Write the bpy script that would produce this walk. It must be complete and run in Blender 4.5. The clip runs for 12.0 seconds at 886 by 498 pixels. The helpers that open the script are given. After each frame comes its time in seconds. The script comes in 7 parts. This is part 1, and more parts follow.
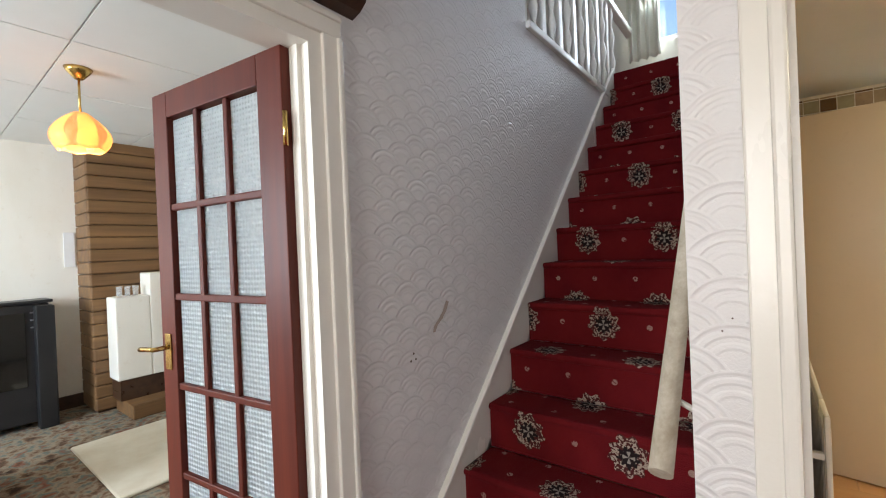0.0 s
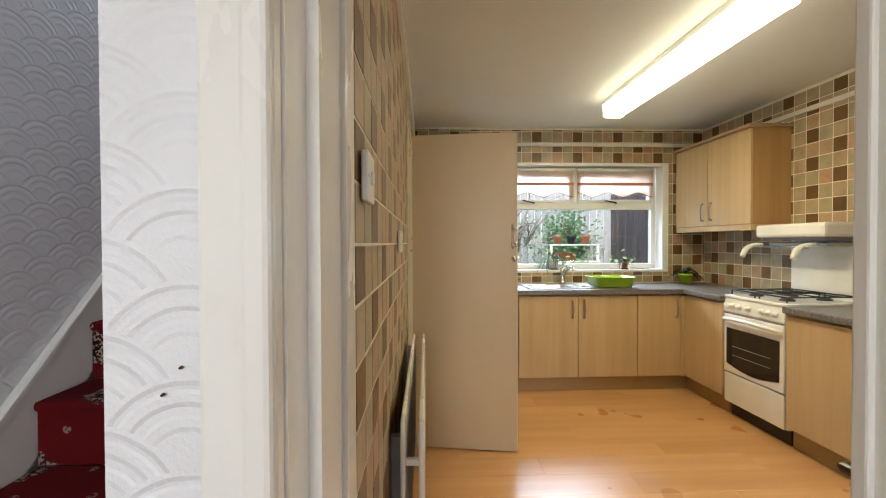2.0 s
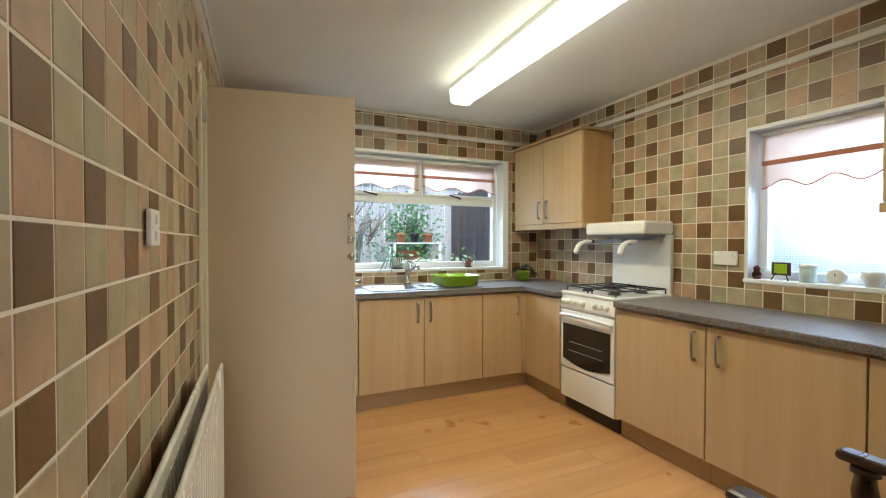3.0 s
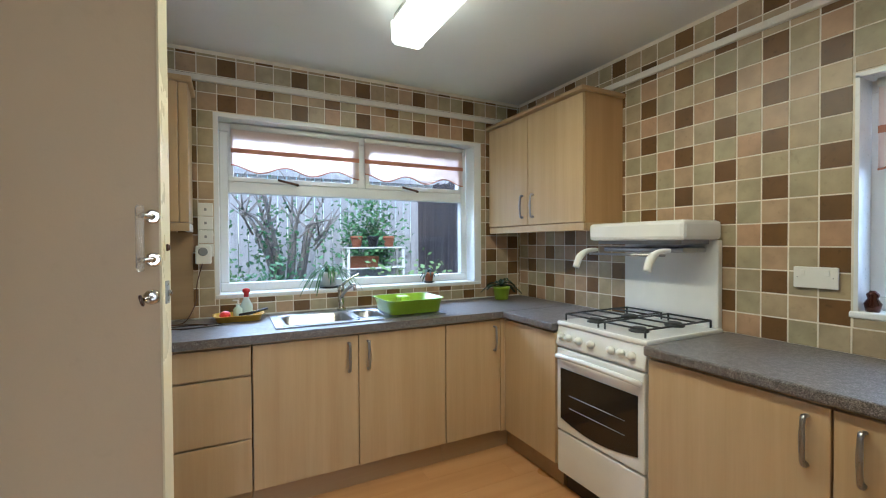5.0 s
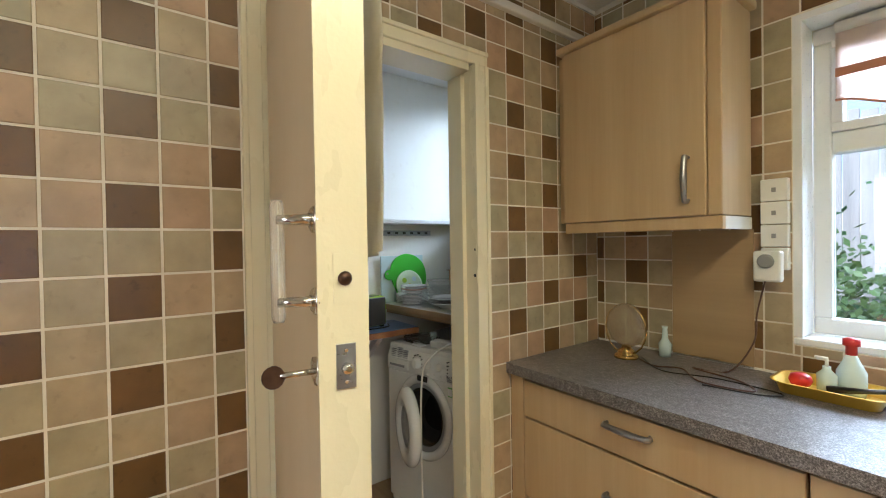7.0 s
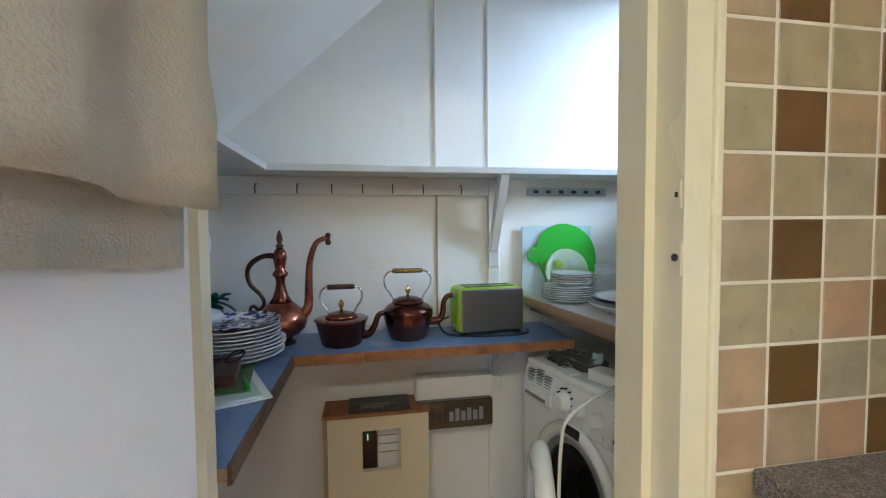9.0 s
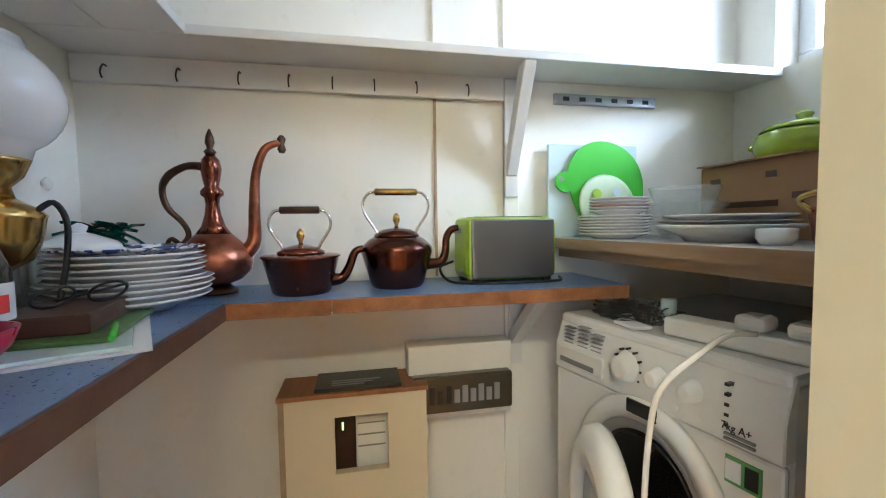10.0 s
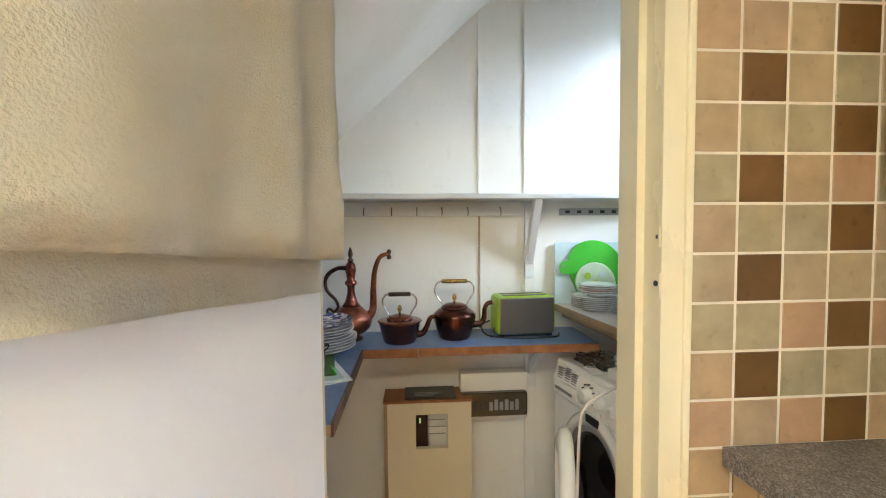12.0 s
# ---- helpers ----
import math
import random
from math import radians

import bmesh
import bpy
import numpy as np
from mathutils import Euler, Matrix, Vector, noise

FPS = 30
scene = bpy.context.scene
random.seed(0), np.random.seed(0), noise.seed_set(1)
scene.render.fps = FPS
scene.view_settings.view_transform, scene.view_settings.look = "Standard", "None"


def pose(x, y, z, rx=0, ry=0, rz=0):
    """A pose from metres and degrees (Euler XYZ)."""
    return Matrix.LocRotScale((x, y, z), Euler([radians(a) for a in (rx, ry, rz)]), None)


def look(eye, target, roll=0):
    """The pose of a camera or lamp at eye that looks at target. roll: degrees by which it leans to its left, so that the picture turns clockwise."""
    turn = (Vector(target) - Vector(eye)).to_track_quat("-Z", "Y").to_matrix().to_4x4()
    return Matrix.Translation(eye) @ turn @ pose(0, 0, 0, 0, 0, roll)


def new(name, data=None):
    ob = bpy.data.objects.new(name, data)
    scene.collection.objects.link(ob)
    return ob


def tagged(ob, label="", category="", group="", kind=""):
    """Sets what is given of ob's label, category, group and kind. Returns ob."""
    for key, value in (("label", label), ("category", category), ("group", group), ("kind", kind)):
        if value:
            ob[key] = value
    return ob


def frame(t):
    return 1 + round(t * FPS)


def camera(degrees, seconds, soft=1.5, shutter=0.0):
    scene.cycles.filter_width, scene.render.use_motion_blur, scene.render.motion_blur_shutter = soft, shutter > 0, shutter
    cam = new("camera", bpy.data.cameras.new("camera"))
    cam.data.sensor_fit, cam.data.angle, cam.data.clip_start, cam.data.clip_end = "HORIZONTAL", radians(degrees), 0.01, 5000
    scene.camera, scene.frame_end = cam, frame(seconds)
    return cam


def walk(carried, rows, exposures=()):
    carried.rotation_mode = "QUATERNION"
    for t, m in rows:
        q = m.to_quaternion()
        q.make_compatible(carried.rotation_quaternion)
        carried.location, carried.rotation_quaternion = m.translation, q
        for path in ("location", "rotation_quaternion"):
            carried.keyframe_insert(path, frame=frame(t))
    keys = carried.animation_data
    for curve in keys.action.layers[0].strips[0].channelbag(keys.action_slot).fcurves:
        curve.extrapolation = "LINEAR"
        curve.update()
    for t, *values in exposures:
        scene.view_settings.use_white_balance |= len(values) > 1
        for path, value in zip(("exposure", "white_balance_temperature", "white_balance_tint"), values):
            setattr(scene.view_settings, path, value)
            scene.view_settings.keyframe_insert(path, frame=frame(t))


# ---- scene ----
cam = camera(93.2, 12.0, 1.1)
PATH = [
    (0, (-0.023, 0.246, 1.338), (-1.244, 1.83, 1.33), -2.4),
    (0.5, (0.01, 0.322, 1.328), (-0.965, 2.068, 1.313), -1.4),
    (1, (0.08, 0.379, 1.339), (-0.615, 2.254, 1.308), -1.0),
    (1.5, (0.071, 0.533, 1.317), (-0.224, 2.511, 1.298), -0.8),
    (2, (0.122, 0.706, 1.304), (0.204, 2.704, 1.275), -0.2),
    (2.5, (0.217, 0.975, 1.264), (0.659, 2.925, 1.247), -0.1),
    (3, (0.257, 1.192, 1.276), (1.055, 3.025, 1.244), 0.1),
    (3.2, (0.313, 1.274, 1.258), (1.225, 3.054, 1.231), 0.3),
    (4.8, (0.792, 1.955, 1.321), (1.857, 3.648, 1.291), -0.2),
    (5, (0.83, 2.073, 1.33), (1.736, 3.856, 1.299), -0.3),
    (5.5, (0.895, 2.324, 1.36), (1.126, 4.31, 1.326), -0.5),
    (6, (0.96, 2.559, 1.358), (0.391, 4.477, 1.325), -0.9),
    (6.4, (1.066, 2.765, 1.358), (-0.041, 4.43, 1.335), -1.4),
    (6.5, (1.084, 2.829, 1.353), (-0.126, 4.422, 1.335), -1.1),
    (7, (1.18, 3.082, 1.362), (-0.427, 4.272, 1.336), -0.9),
    (7.3, (1.199, 3.243, 1.35), (-0.564, 4.188, 1.326), -0.6),
    (7.5, (1.124, 3.306, 1.356), (-0.686, 4.156, 1.324), -1.0),
    (7.7, (1.088, 3.37, 1.351), (-0.77, 4.11, 1.316), -1.0),
    (9.3, (0.433, 3.649, 1.239), (-1.534, 3.996, 1.137), -0.5),
    (9.5, (0.35, 3.654, 1.192), (-1.614, 4.016, 1.085), -0.6),
    (10, (0.183, 3.669, 1.071), (-1.772, 4.073, 0.951), -0.8),
    (10.5, (0.134, 3.667, 1.041), (-1.81, 4.116, 0.911), -0.7),
    (11, (0.26, 3.646, 1.152), (-1.68, 4.119, 1.047), -0.6),
    (11.3, (0.406, 3.634, 1.218), (-1.542, 4.08, 1.145), -0.4),
    (11.5, (0.531, 3.632, 1.275), (-1.424, 4.044, 1.178), -0.3),
    (12, (0.829, 3.599, 1.357), (-1.163, 3.745, 1.263), -0.5),
]
walk(cam, [(t, look(eye, target, roll)) for t, eye, target, roll in PATH],
     exposures=[(0.0, 1.2, 6400, 10), (1.3, 1.2, 6300, 10), (2.5, 1.15, 5700, 7), (3.2, 1.15, 5300, 7), (5.0, 0.9, 4900, 8), (6.2, 1.05, 5600, 9), (6.8, 1.15, 5600, 9), (7.5, 1.4, 4900, 8), (9.3, 1.85, 5000, 10), (10.0, 2.35, 5400, 11), (10.5, 2.55, 5900, 12), (11.2, 2.35, 5900, 12), (12.0, 2.15, 5600, 10)])

# ---- world and lights ----
world = bpy.data.worlds.new("sky")
scene.world = world
world.use_nodes = True
sky = world.node_tree.nodes.new("ShaderNodeTexSky")
sky.sky_type, sky.sun_disc = "NISHITA", False
sky.sun_elevation, sky.sun_rotation = radians(38), radians(200)
world.node_tree.links.new(sky.outputs[0], world.node_tree.nodes["Background"].inputs[0])
world.node_tree.nodes["Background"].inputs[1].default_value = 0.14


def sun_lamp():
    d = bpy.data.lights.new("sun", "SUN")
    d.energy, d.angle, d.color = 2.0, radians(4), (1, 0.97, 0.92)
    ob = new("sun", d)
    ob.matrix_world = look((0, 0, 0), (0.35, 0.75, -0.75))


sun_lamp()


def area(name, eye, target, w, h, watts, color):
    d = bpy.data.lights.new(name, "AREA")
    d.shape, d.size, d.size_y, d.energy, d.color = "RECTANGLE", w, h, watts, color
    ob = new(name, d)
    ob.matrix_world = look(eye, target)
    return ob


DAY = (0.80, 0.90, 1.0)
area("daylight_kitchen_window", (1.66, 7.2, 2.95), (1.2, 3.0, 1.0), 2.6, 0.9, 100, DAY)
area("daylight_side_window", (3.5, 2.46, 1.7), (0, 2.46, 0.7), 0.6, 0.9, 6, DAY)
area("daylight_pantry_window", (-0.42, 5.7, 2.15), (-0.5, 3.0, 0.9), 0.9, 0.8, 1.2, DAY)
area("daylight_front_door", (-0.2, -1.93, 1.5), (-0.3, 2.0, 1.2), 0.7, 1.4, 16, (1.0, 0.97, 0.93))
area("daylight_living_window", (-3.2, -2.43, 1.5), (-3.2, 2.0, 0.9), 2.2, 1.2, 80, DAY)
area("daylight_landing_window", (-0.6, 4.52, 3.45), (-0.6, 2.0, 2.6), 0.6, 0.7, 6, DAY)
area("kitchen_tube_light", (1.622, 3.22, 2.285), (1.622, 3.22, 0), 0.12, 1.45, 11.5, (1.0, 0.82, 0.46))

# ---- materials ----


class Nodes:
    """Short hand for building a node tree."""

    def __init__(self, name):
        self.m = bpy.data.materials.new(name)
        self.m.use_nodes = True
        self.t = self.m.node_tree
        self.b = self.t.nodes["Principled BSDF"]
        self.pos = self.t.nodes.new("ShaderNodeTexCoord").outputs["Object"]

    def put(self, sock, v):
        if isinstance(v, bpy.types.NodeSocket):
            self.t.links.new(v, sock)
        elif isinstance(v, (tuple, list)) and len(v) == 3 and sock.type == "RGBA":
            sock.default_value = (*v, 1)
        else:
            sock.default_value = v

    def math(self, op, a, b=0.0, c=0.0):
        n = self.t.nodes.new("ShaderNodeMath")
        n.operation = op
        for i, v in enumerate((a, b, c)):
            self.put(n.inputs[i], v)
        return n.outputs[0]

    def xyz(self, v=None):
        n = self.t.nodes.new("ShaderNodeSeparateXYZ")
        self.put(n.inputs[0], v or self.pos)
        return n.outputs

    def join(self, x, y, z=0.0):
        n = self.t.nodes.new("ShaderNodeCombineXYZ")
        for i, v in enumerate((x, y, z)):
            self.put(n.inputs[i], v)
        return n.outputs[0]

    def stretch(self, sx, sy, sz):
        n = self.t.nodes.new("ShaderNodeVectorMath")
        n.operation = "MULTIPLY"
        self.put(n.inputs[0], self.pos)
        n.inputs[1].default_value = (sx, sy, sz)
        return n.outputs[0]

    def noise(self, scale, detail=3.0, vec=None, rough=0.55):
        n = self.t.nodes.new("ShaderNodeTexNoise")
        self.put(n.inputs["Vector"], vec or self.pos)
        n.inputs["Scale"].default_value, n.inputs["Detail"].default_value, n.inputs["Roughness"].default_value = scale, detail, rough
        return n.outputs[0]

    def ramp(self, f, stops, mode="LINEAR"):
        n = self.t.nodes.new("ShaderNodeValToRGB")
        n.color_ramp.interpolation = mode
        e = n.color_ramp.elements
        while len(e) < len(stops):
            e.new(0.5)
        for k, (p, c) in zip(e, stops):
            k.position, k.color = p, (*c, 1) if isinstance(c, tuple) else (c, c, c, 1)
        self.put(n.inputs[0], f)
        return n.outputs[0]

    def mix(self, f, a, b, mode="MIX"):
        n = self.t.nodes.new("ShaderNodeMix")
        n.data_type, n.blend_type = "RGBA", mode
        self.put(n.inputs[0], f)
        self.put(n.inputs[6], a)
        self.put(n.inputs[7], b)
        return n.outputs[2]

    def bump(self, h, strength=0.3, dist=0.002, normal=None):
        n = self.t.nodes.new("ShaderNodeBump")
        n.inputs["Strength"].default_value, n.inputs["Distance"].default_value = strength, dist
        self.put(n.inputs["Height"], h)
        if normal:
            self.put(n.inputs["Normal"], normal)
        return n.outputs[0]

    def done(self, color, rough=0.5, metal=0.0, normal=None, coat=0.0, spec=0.5):
        self.put(self.b.inputs["Base Color"], color)
        self.put(self.b.inputs["Roughness"], rough)
        self.put(self.b.inputs["Metallic"], metal)
        self.put(self.b.inputs["Coat Weight"], coat)
        self.put(self.b.inputs["Specular IOR Level"], spec)
        if normal:
            self.put(self.b.inputs["Normal"], normal)
        return self.m


def dim(c, k):
    return tuple(v * k for v in c)


def plain(name, c, rough=0.45, metal=0.0, var=0.12, scale=6.0, fine=90.0, bump=0.08, coat=0.0):
    """Painted, plastic or metal surface: blotches, fine grain, uneven gloss."""
    n = Nodes(name)
    a, f = n.noise(scale, 4), n.noise(fine, 2)
    col = n.mix(n.ramp(a, [(0.3, 0.0), (0.75, 1.0)]), dim(c, 1 - var), tuple(min(1, v * (1 + var * 0.5)) for v in c))
    r = n.math("MULTIPLY_ADD", f, 0.16, rough - 0.08)
    return n.done(col, r, metal, n.bump(f, bump, 0.0015), coat)


def paint(name, c, rough=0.35, dirt=(0.45, 0.38, 0.27), amount=0.25):
    """Old gloss or emulsion paint with smudges and runs."""
    n = Nodes(name)
    a = n.ramp(n.noise(2.3, 6, n.stretch(1, 1, 0.45)), [(0.45, 0.0), (0.85, 1.0)])
    s = n.ramp(n.noise(23, 5), [(0.62, 0.0), (0.8, 1.0)])
    col = n.mix(n.math("MULTIPLY", a, amount), c, dirt)
    col = n.mix(n.math("MULTIPLY", s, amount * 0.7), col, dirt)
    h = n.math("ADD", n.noise(140, 2), n.math("MULTIPLY", n.noise(9, 3), 1.5))
    return n.done(col, n.math("MULTIPLY_ADD", a, 0.2, rough), 0, n.bump(h, 0.12, 0.002))


def wood(name, a, b, along="z", rough=0.4, freq=1.0, coat=0.0, contrast=1.0, spec=0.5):
    """Grain drawn out along one axis."""
    n = Nodes(name)
    st = {"x": (0.6, 14, 14), "y": (14, 0.6, 14), "z": (14, 14, 0.6)}[along]
    v = n.stretch(*[k * freq for k in st])
    g = n.math("ADD", n.math("MULTIPLY", n.noise(1.2, 5, v), 0.75), n.math("MULTIPLY", n.noise(9, 4, v), 0.25))
    w = 0.16 / contrast
    col = n.ramp(g, [(0.5 - w, a), (0.5 + w, b)])
    col = n.mix(n.math("MULTIPLY", n.noise(1.7, 3), 0.25), col, dim(a, 0.8))
    return n.done(col, n.math("MULTIPLY_ADD", g, 0.2, rough - 0.1), 0, n.bump(g, 0.08, 0.001), coat, spec)


def tile_material(name, island, dark):
    """Glazed stoneware: mottled brown, or one of several beige and pink shades."""
    n = Nodes(name)
    if island:
        k = n.t.nodes.new("ShaderNodeNewGeometry").outputs["Random Per Island"]
    else:
        k = n.t.nodes.new("ShaderNodeObjectInfo").outputs["Random"]
    if dark:
        base = n.ramp(k, [(0, (0.125, 0.064, 0.017)), (0.5, (0.170, 0.086, 0.026)), (1.0, (0.140, 0.073, 0.020))])
    else:
        base = n.ramp(k, [(0, (0.385, 0.335, 0.205)), (0.25, (0.425, 0.345, 0.205)), (0.5, (0.45, 0.33, 0.195)), (0.72, (0.46, 0.285, 0.165)), (0.85, (0.405, 0.345, 0.22)), (1.0, (0.45, 0.28, 0.16))])
    v = n.join(*[n.math("ADD", c, n.math("MULTIPLY", k, 37.0)) for c in n.xyz()])
    cloud = n.ramp(n.noise(11, 5, v), [(0.3, 0.80), (0.7, 1.10)])
    spots = n.ramp(n.noise(38, 5, v), [(0.60, 1.0), (0.74, 0.70 if dark else 0.82)])
    col = n.mix(1.0, n.mix(1.0, base, cloud, "MULTIPLY"), spots, "MULTIPLY")
    h = n.math("ADD", n.noise(30, 3, v), n.noise(9, 2, v))
    return n.done(col, n.math("MULTIPLY_ADD", n.noise(40, 2, v), 0.15, 0.30), 0, n.bump(h, 0.10, 0.003))


def scallop_paper():
    """Thick embossed wallpaper with overlapping fans."""
    n = Nodes("embossed_wallpaper")
    x, y, z = n.xyz()
    W, R = 0.15, 0.076
    H = W / 4
    u, row = n.math("ADD", x, y), n.math("FLOOR", n.math("DIVIDE", z, H))

    def fan(j):
        off = n.math("MULTIPLY", n.math("FLOORED_MODULO", j, 2.0), W / 2)
        du = n.math("SUBTRACT", n.math("FLOORED_MODULO", n.math("ADD", u, off), W), W / 2)
        dz = n.math("SUBTRACT", z, n.math("MULTIPLY", j, H))
        return n.math("SQRT", n.math("ADD", n.math("MULTIPLY", du, du), n.math("MULTIPLY", dz, dz)))
    d1, d2 = fan(n.math("SUBTRACT", row, 1.0)), fan(row)
    front = n.math("LESS_THAN", d1, R)
    d = n.math("ADD", n.math("MULTIPLY", d1, front), n.math("MULTIPLY", d2, n.math("SUBTRACT", 1.0, front)))
    band = n.math("DIVIDE", d, R)
    rings = n.ramp(band, [(0.0, 0.25), (0.42, 0.3), (0.47, 0.75), (0.55, 0.75), (0.6, 0.2), (0.68, 0.2), (0.73, 0.85), (0.81, 0.85), (0.86, 0.2), (0.9, 0.3), (0.95, 1.0)])
    grain = n.noise(260, 2)
    worn = n.noise(1.6, 4)
    h = n.math("ADD", n.math("MULTIPLY", rings, n.math("MULTIPLY_ADD", worn, 0.9, 0.25)), n.math("MULTIPLY", grain, 0.22))
    scuff = n.ramp(n.noise(3.1, 7, n.stretch(1, 1, 0.6)), [(0.60, 0.0), (0.85, 1.0)])
    col = n.mix(n.math("MULTIPLY", scuff, 0.35), (0.74, 0.72, 0.71), (0.50, 0.45, 0.40))
    col = n.mix(n.math("MULTIPLY", n.math("SUBTRACT", 1.0, rings), 0.06), col, (0.5, 0.47, 0.44))
    return n.done(col, 0.42, 0, n.bump(h, 0.6, 0.006))


def carpet(name):
    """Red stair carpet with cream and black medallions and small sprigs."""
    n = Nodes(name)
    x, y, z = n.xyz()
    u, v = x, n.math("ADD", y, z)

    def cell(P, Q, ox, oy, half):
        row = n.math("FLOOR", n.math("DIVIDE", n.math("ADD", v, oy), Q))
        off = n.math("MULTIPLY", n.math("FLOORED_MODULO", row, 2.0), P * half)
        du = n.math("SUBTRACT", n.math("FLOORED_MODULO", n.math("ADD", n.math("ADD", u, ox), off), P), P / 2)
        dv = n.math("SUBTRACT", n.math("FLOORED_MODULO", n.math("ADD", v, oy), Q), Q / 2)
        ang = n.math("ARCTAN2", du, dv)
        return n.math("SQRT", n.math("ADD", n.math("MULTIPLY", du, du), n.math("MULTIPLY", dv, dv))), ang
    d, ang = cell(0.36, 0.245, 0.04, 0.02, 0.5)
    lobes = n.math("MULTIPLY_ADD", n.math("COSINE", n.math("MULTIPLY", ang, 9.0)), 0.007, 0.0)
    dd = n.math("ADD", d, lobes)
    fleck = n.noise(115, 2)
    ring = n.math("MULTIPLY", n.math("LESS_THAN", dd, 0.062), n.math("GREATER_THAN", dd, 0.030))
    cream = n.math("MULTIPLY", ring, n.math("GREATER_THAN", fleck, 0.52))
    shade = n.math("MULTIPLY", ring, 0.75)
    inner = n.math("LESS_THAN", dd, 0.034)
    petal = n.math("MULTIPLY", n.math("LESS_THAN", d, 0.02), n.math("GREATER_THAN", n.math("COSINE", n.math("MULTIPLY", ang, 4.0)), 0.2))
    d2, a2 = cell(0.18, 0.1225, 0.04, 0.08, 0.5)
    sprig = n.math("MULTIPLY", n.math("LESS_THAN", d2, 0.011), n.math("GREATER_THAN", fleck, 0.45))
    pile = n.noise(420, 2)
    red = n.mix(n.ramp(n.noise(5, 5), [(0.3, 0.0), (0.7, 1.0)]), (0.105, 0.004, 0.007), (0.165, 0.009, 0.010))
    col = n.mix(n.math("MULTIPLY", sprig, 0.7), red, (0.45, 0.30, 0.24))
    col = n.mix(shade, col, (0.055, 0.022, 0.018))
    col = n.mix(inner, col, (0.012, 0.010, 0.010))
    col = n.mix(cream, col, (0.40, 0.31, 0.24))
    col = n.mix(n.math("MULTIPLY", petal, 0.75), col, (0.42, 0.36, 0.30))
    col = n.mix(n.math("MULTIPLY", pile, 0.35), col, (0.03, 0.004, 0.004))
    return n.done(col, 0.95, 0, n.bump(pile, 0.7, 0.004), 0, 0.12)


def floral_carpet():
    n = Nodes("living_room_carpet")
    a, b = n.noise(9, 6), n.noise(14, 5, n.stretch(1, 1.3, 1))
    col = n.ramp(a, [(0.3, (0.05, 0.03, 0.02)), (0.43, (0.17, 0.10, 0.06)), (0.5, (0.30, 0.24, 0.17)), (0.56, (0.13, 0.17, 0.15)), (0.64, (0.25, 0.10, 0.06)), (0.75, (0.08, 0.05, 0.03))])
    col = n.mix(n.ramp(b, [(0.5, 0.0), (0.62, 0.6)]), col, (0.33, 0.27, 0.20))
    return n.done(col, 0.95, 0, n.bump(n.noise(300, 2), 0.6, 0.004), 0, 0.15)


def laminate():
    n = Nodes("floor_laminate")
    v = n.stretch(0.35, 7, 5)
    k = n.t.nodes.new("ShaderNodeObjectInfo").outputs["Random"]
    g = n.noise(1.4, 3, n.join(*[n.math("ADD", c, n.math("MULTIPLY", k, 23.0)) for c in n.xyz(v)]))
    col = n.ramp(g, [(0.3, (0.53, 0.275, 0.10)), (0.7, (0.63, 0.35, 0.145))])
    tone = n.math("MULTIPLY_ADD", k, 0.10, 0.94)
    col = n.mix(1.0, col, n.join(tone, tone, tone), "MULTIPLY")
    return n.done(col, n.math("MULTIPLY_ADD", n.noise(3, 2), 0.1, 0.24), 0)


def speckle(name, a, b, c, rough=0.35):
    n = Nodes(name)
    f = n.noise(260, 4, None, 0.75)
    col = n.ramp(f, [(0.38, a), (0.5, b), (0.62, c)])
    col = n.mix(n.math("MULTIPLY", n.ramp(n.noise(45, 5), [(0.4, 0.0), (0.65, 1.0)]), 0.45), col, a)
    return n.done(col, n.math("MULTIPLY_ADD", n.noise(60, 3), 0.2, rough - 0.1), 0, n.bump(f, 0.08, 0.001))


def copper(name, hammered=False):
    n = Nodes(name)
    t = n.ramp(n.noise(14, 6), [(0.3, (0.14, 0.045, 0.028)), (0.55, (0.40, 0.145, 0.085)), (0.8, (0.62, 0.27, 0.17))])
    h = n.noise(120 if hammered else 40, 2)
    return n.done(t, n.math("MULTIPLY_ADD", n.noise(30, 4), 0.3, 0.18), 1.0, n.bump(h, 0.5 if hammered else 0.06, 0.003))


def glass(name, tint=(1, 1, 1), rough=0.0, bumpy=0.0, through_part=1.0, alpha=1.0):
    n = Nodes(name)
    n.put(n.b.inputs["Transmission Weight"], through_part)
    n.put(n.b.inputs["Alpha"], alpha)
    n.put(n.b.inputs["IOR"], 1.45)
    nb = None
    if bumpy:
        x, y, z = n.xyz()
        k = n.math("ADD", n.math("SINE", n.math("MULTIPLY", n.math("ADD", x, y), 420.0)), n.math("SINE", n.math("MULTIPLY", z, 420.0)))
        nb = n.bump(n.math("ADD", k, n.math("MULTIPLY", n.noise(70, 3), 2.0)), bumpy, 0.004)
    return n.done(tint, rough, 0, nb)


def glow(name, c, s, base=(0.9, 0.85, 0.7)):
    n = Nodes(name)
    n.put(n.b.inputs["Emission Color"], c)
    n.put(n.b.inputs["Emission Strength"], s)
    return n.done(base, 0.4)


def cloth(name, c, c2, scale=300):
    n = Nodes(name)
    f = n.noise(scale, 3)
    col = n.mix(n.ramp(n.noise(7, 4), [(0.3, 0.0), (0.7, 1.0)]), c, c2)
    n.put(n.b.inputs["Sheen Weight"], 0.3)
    return n.done(col, 0.95, 0, n.bump(f, 0.6, 0.005))


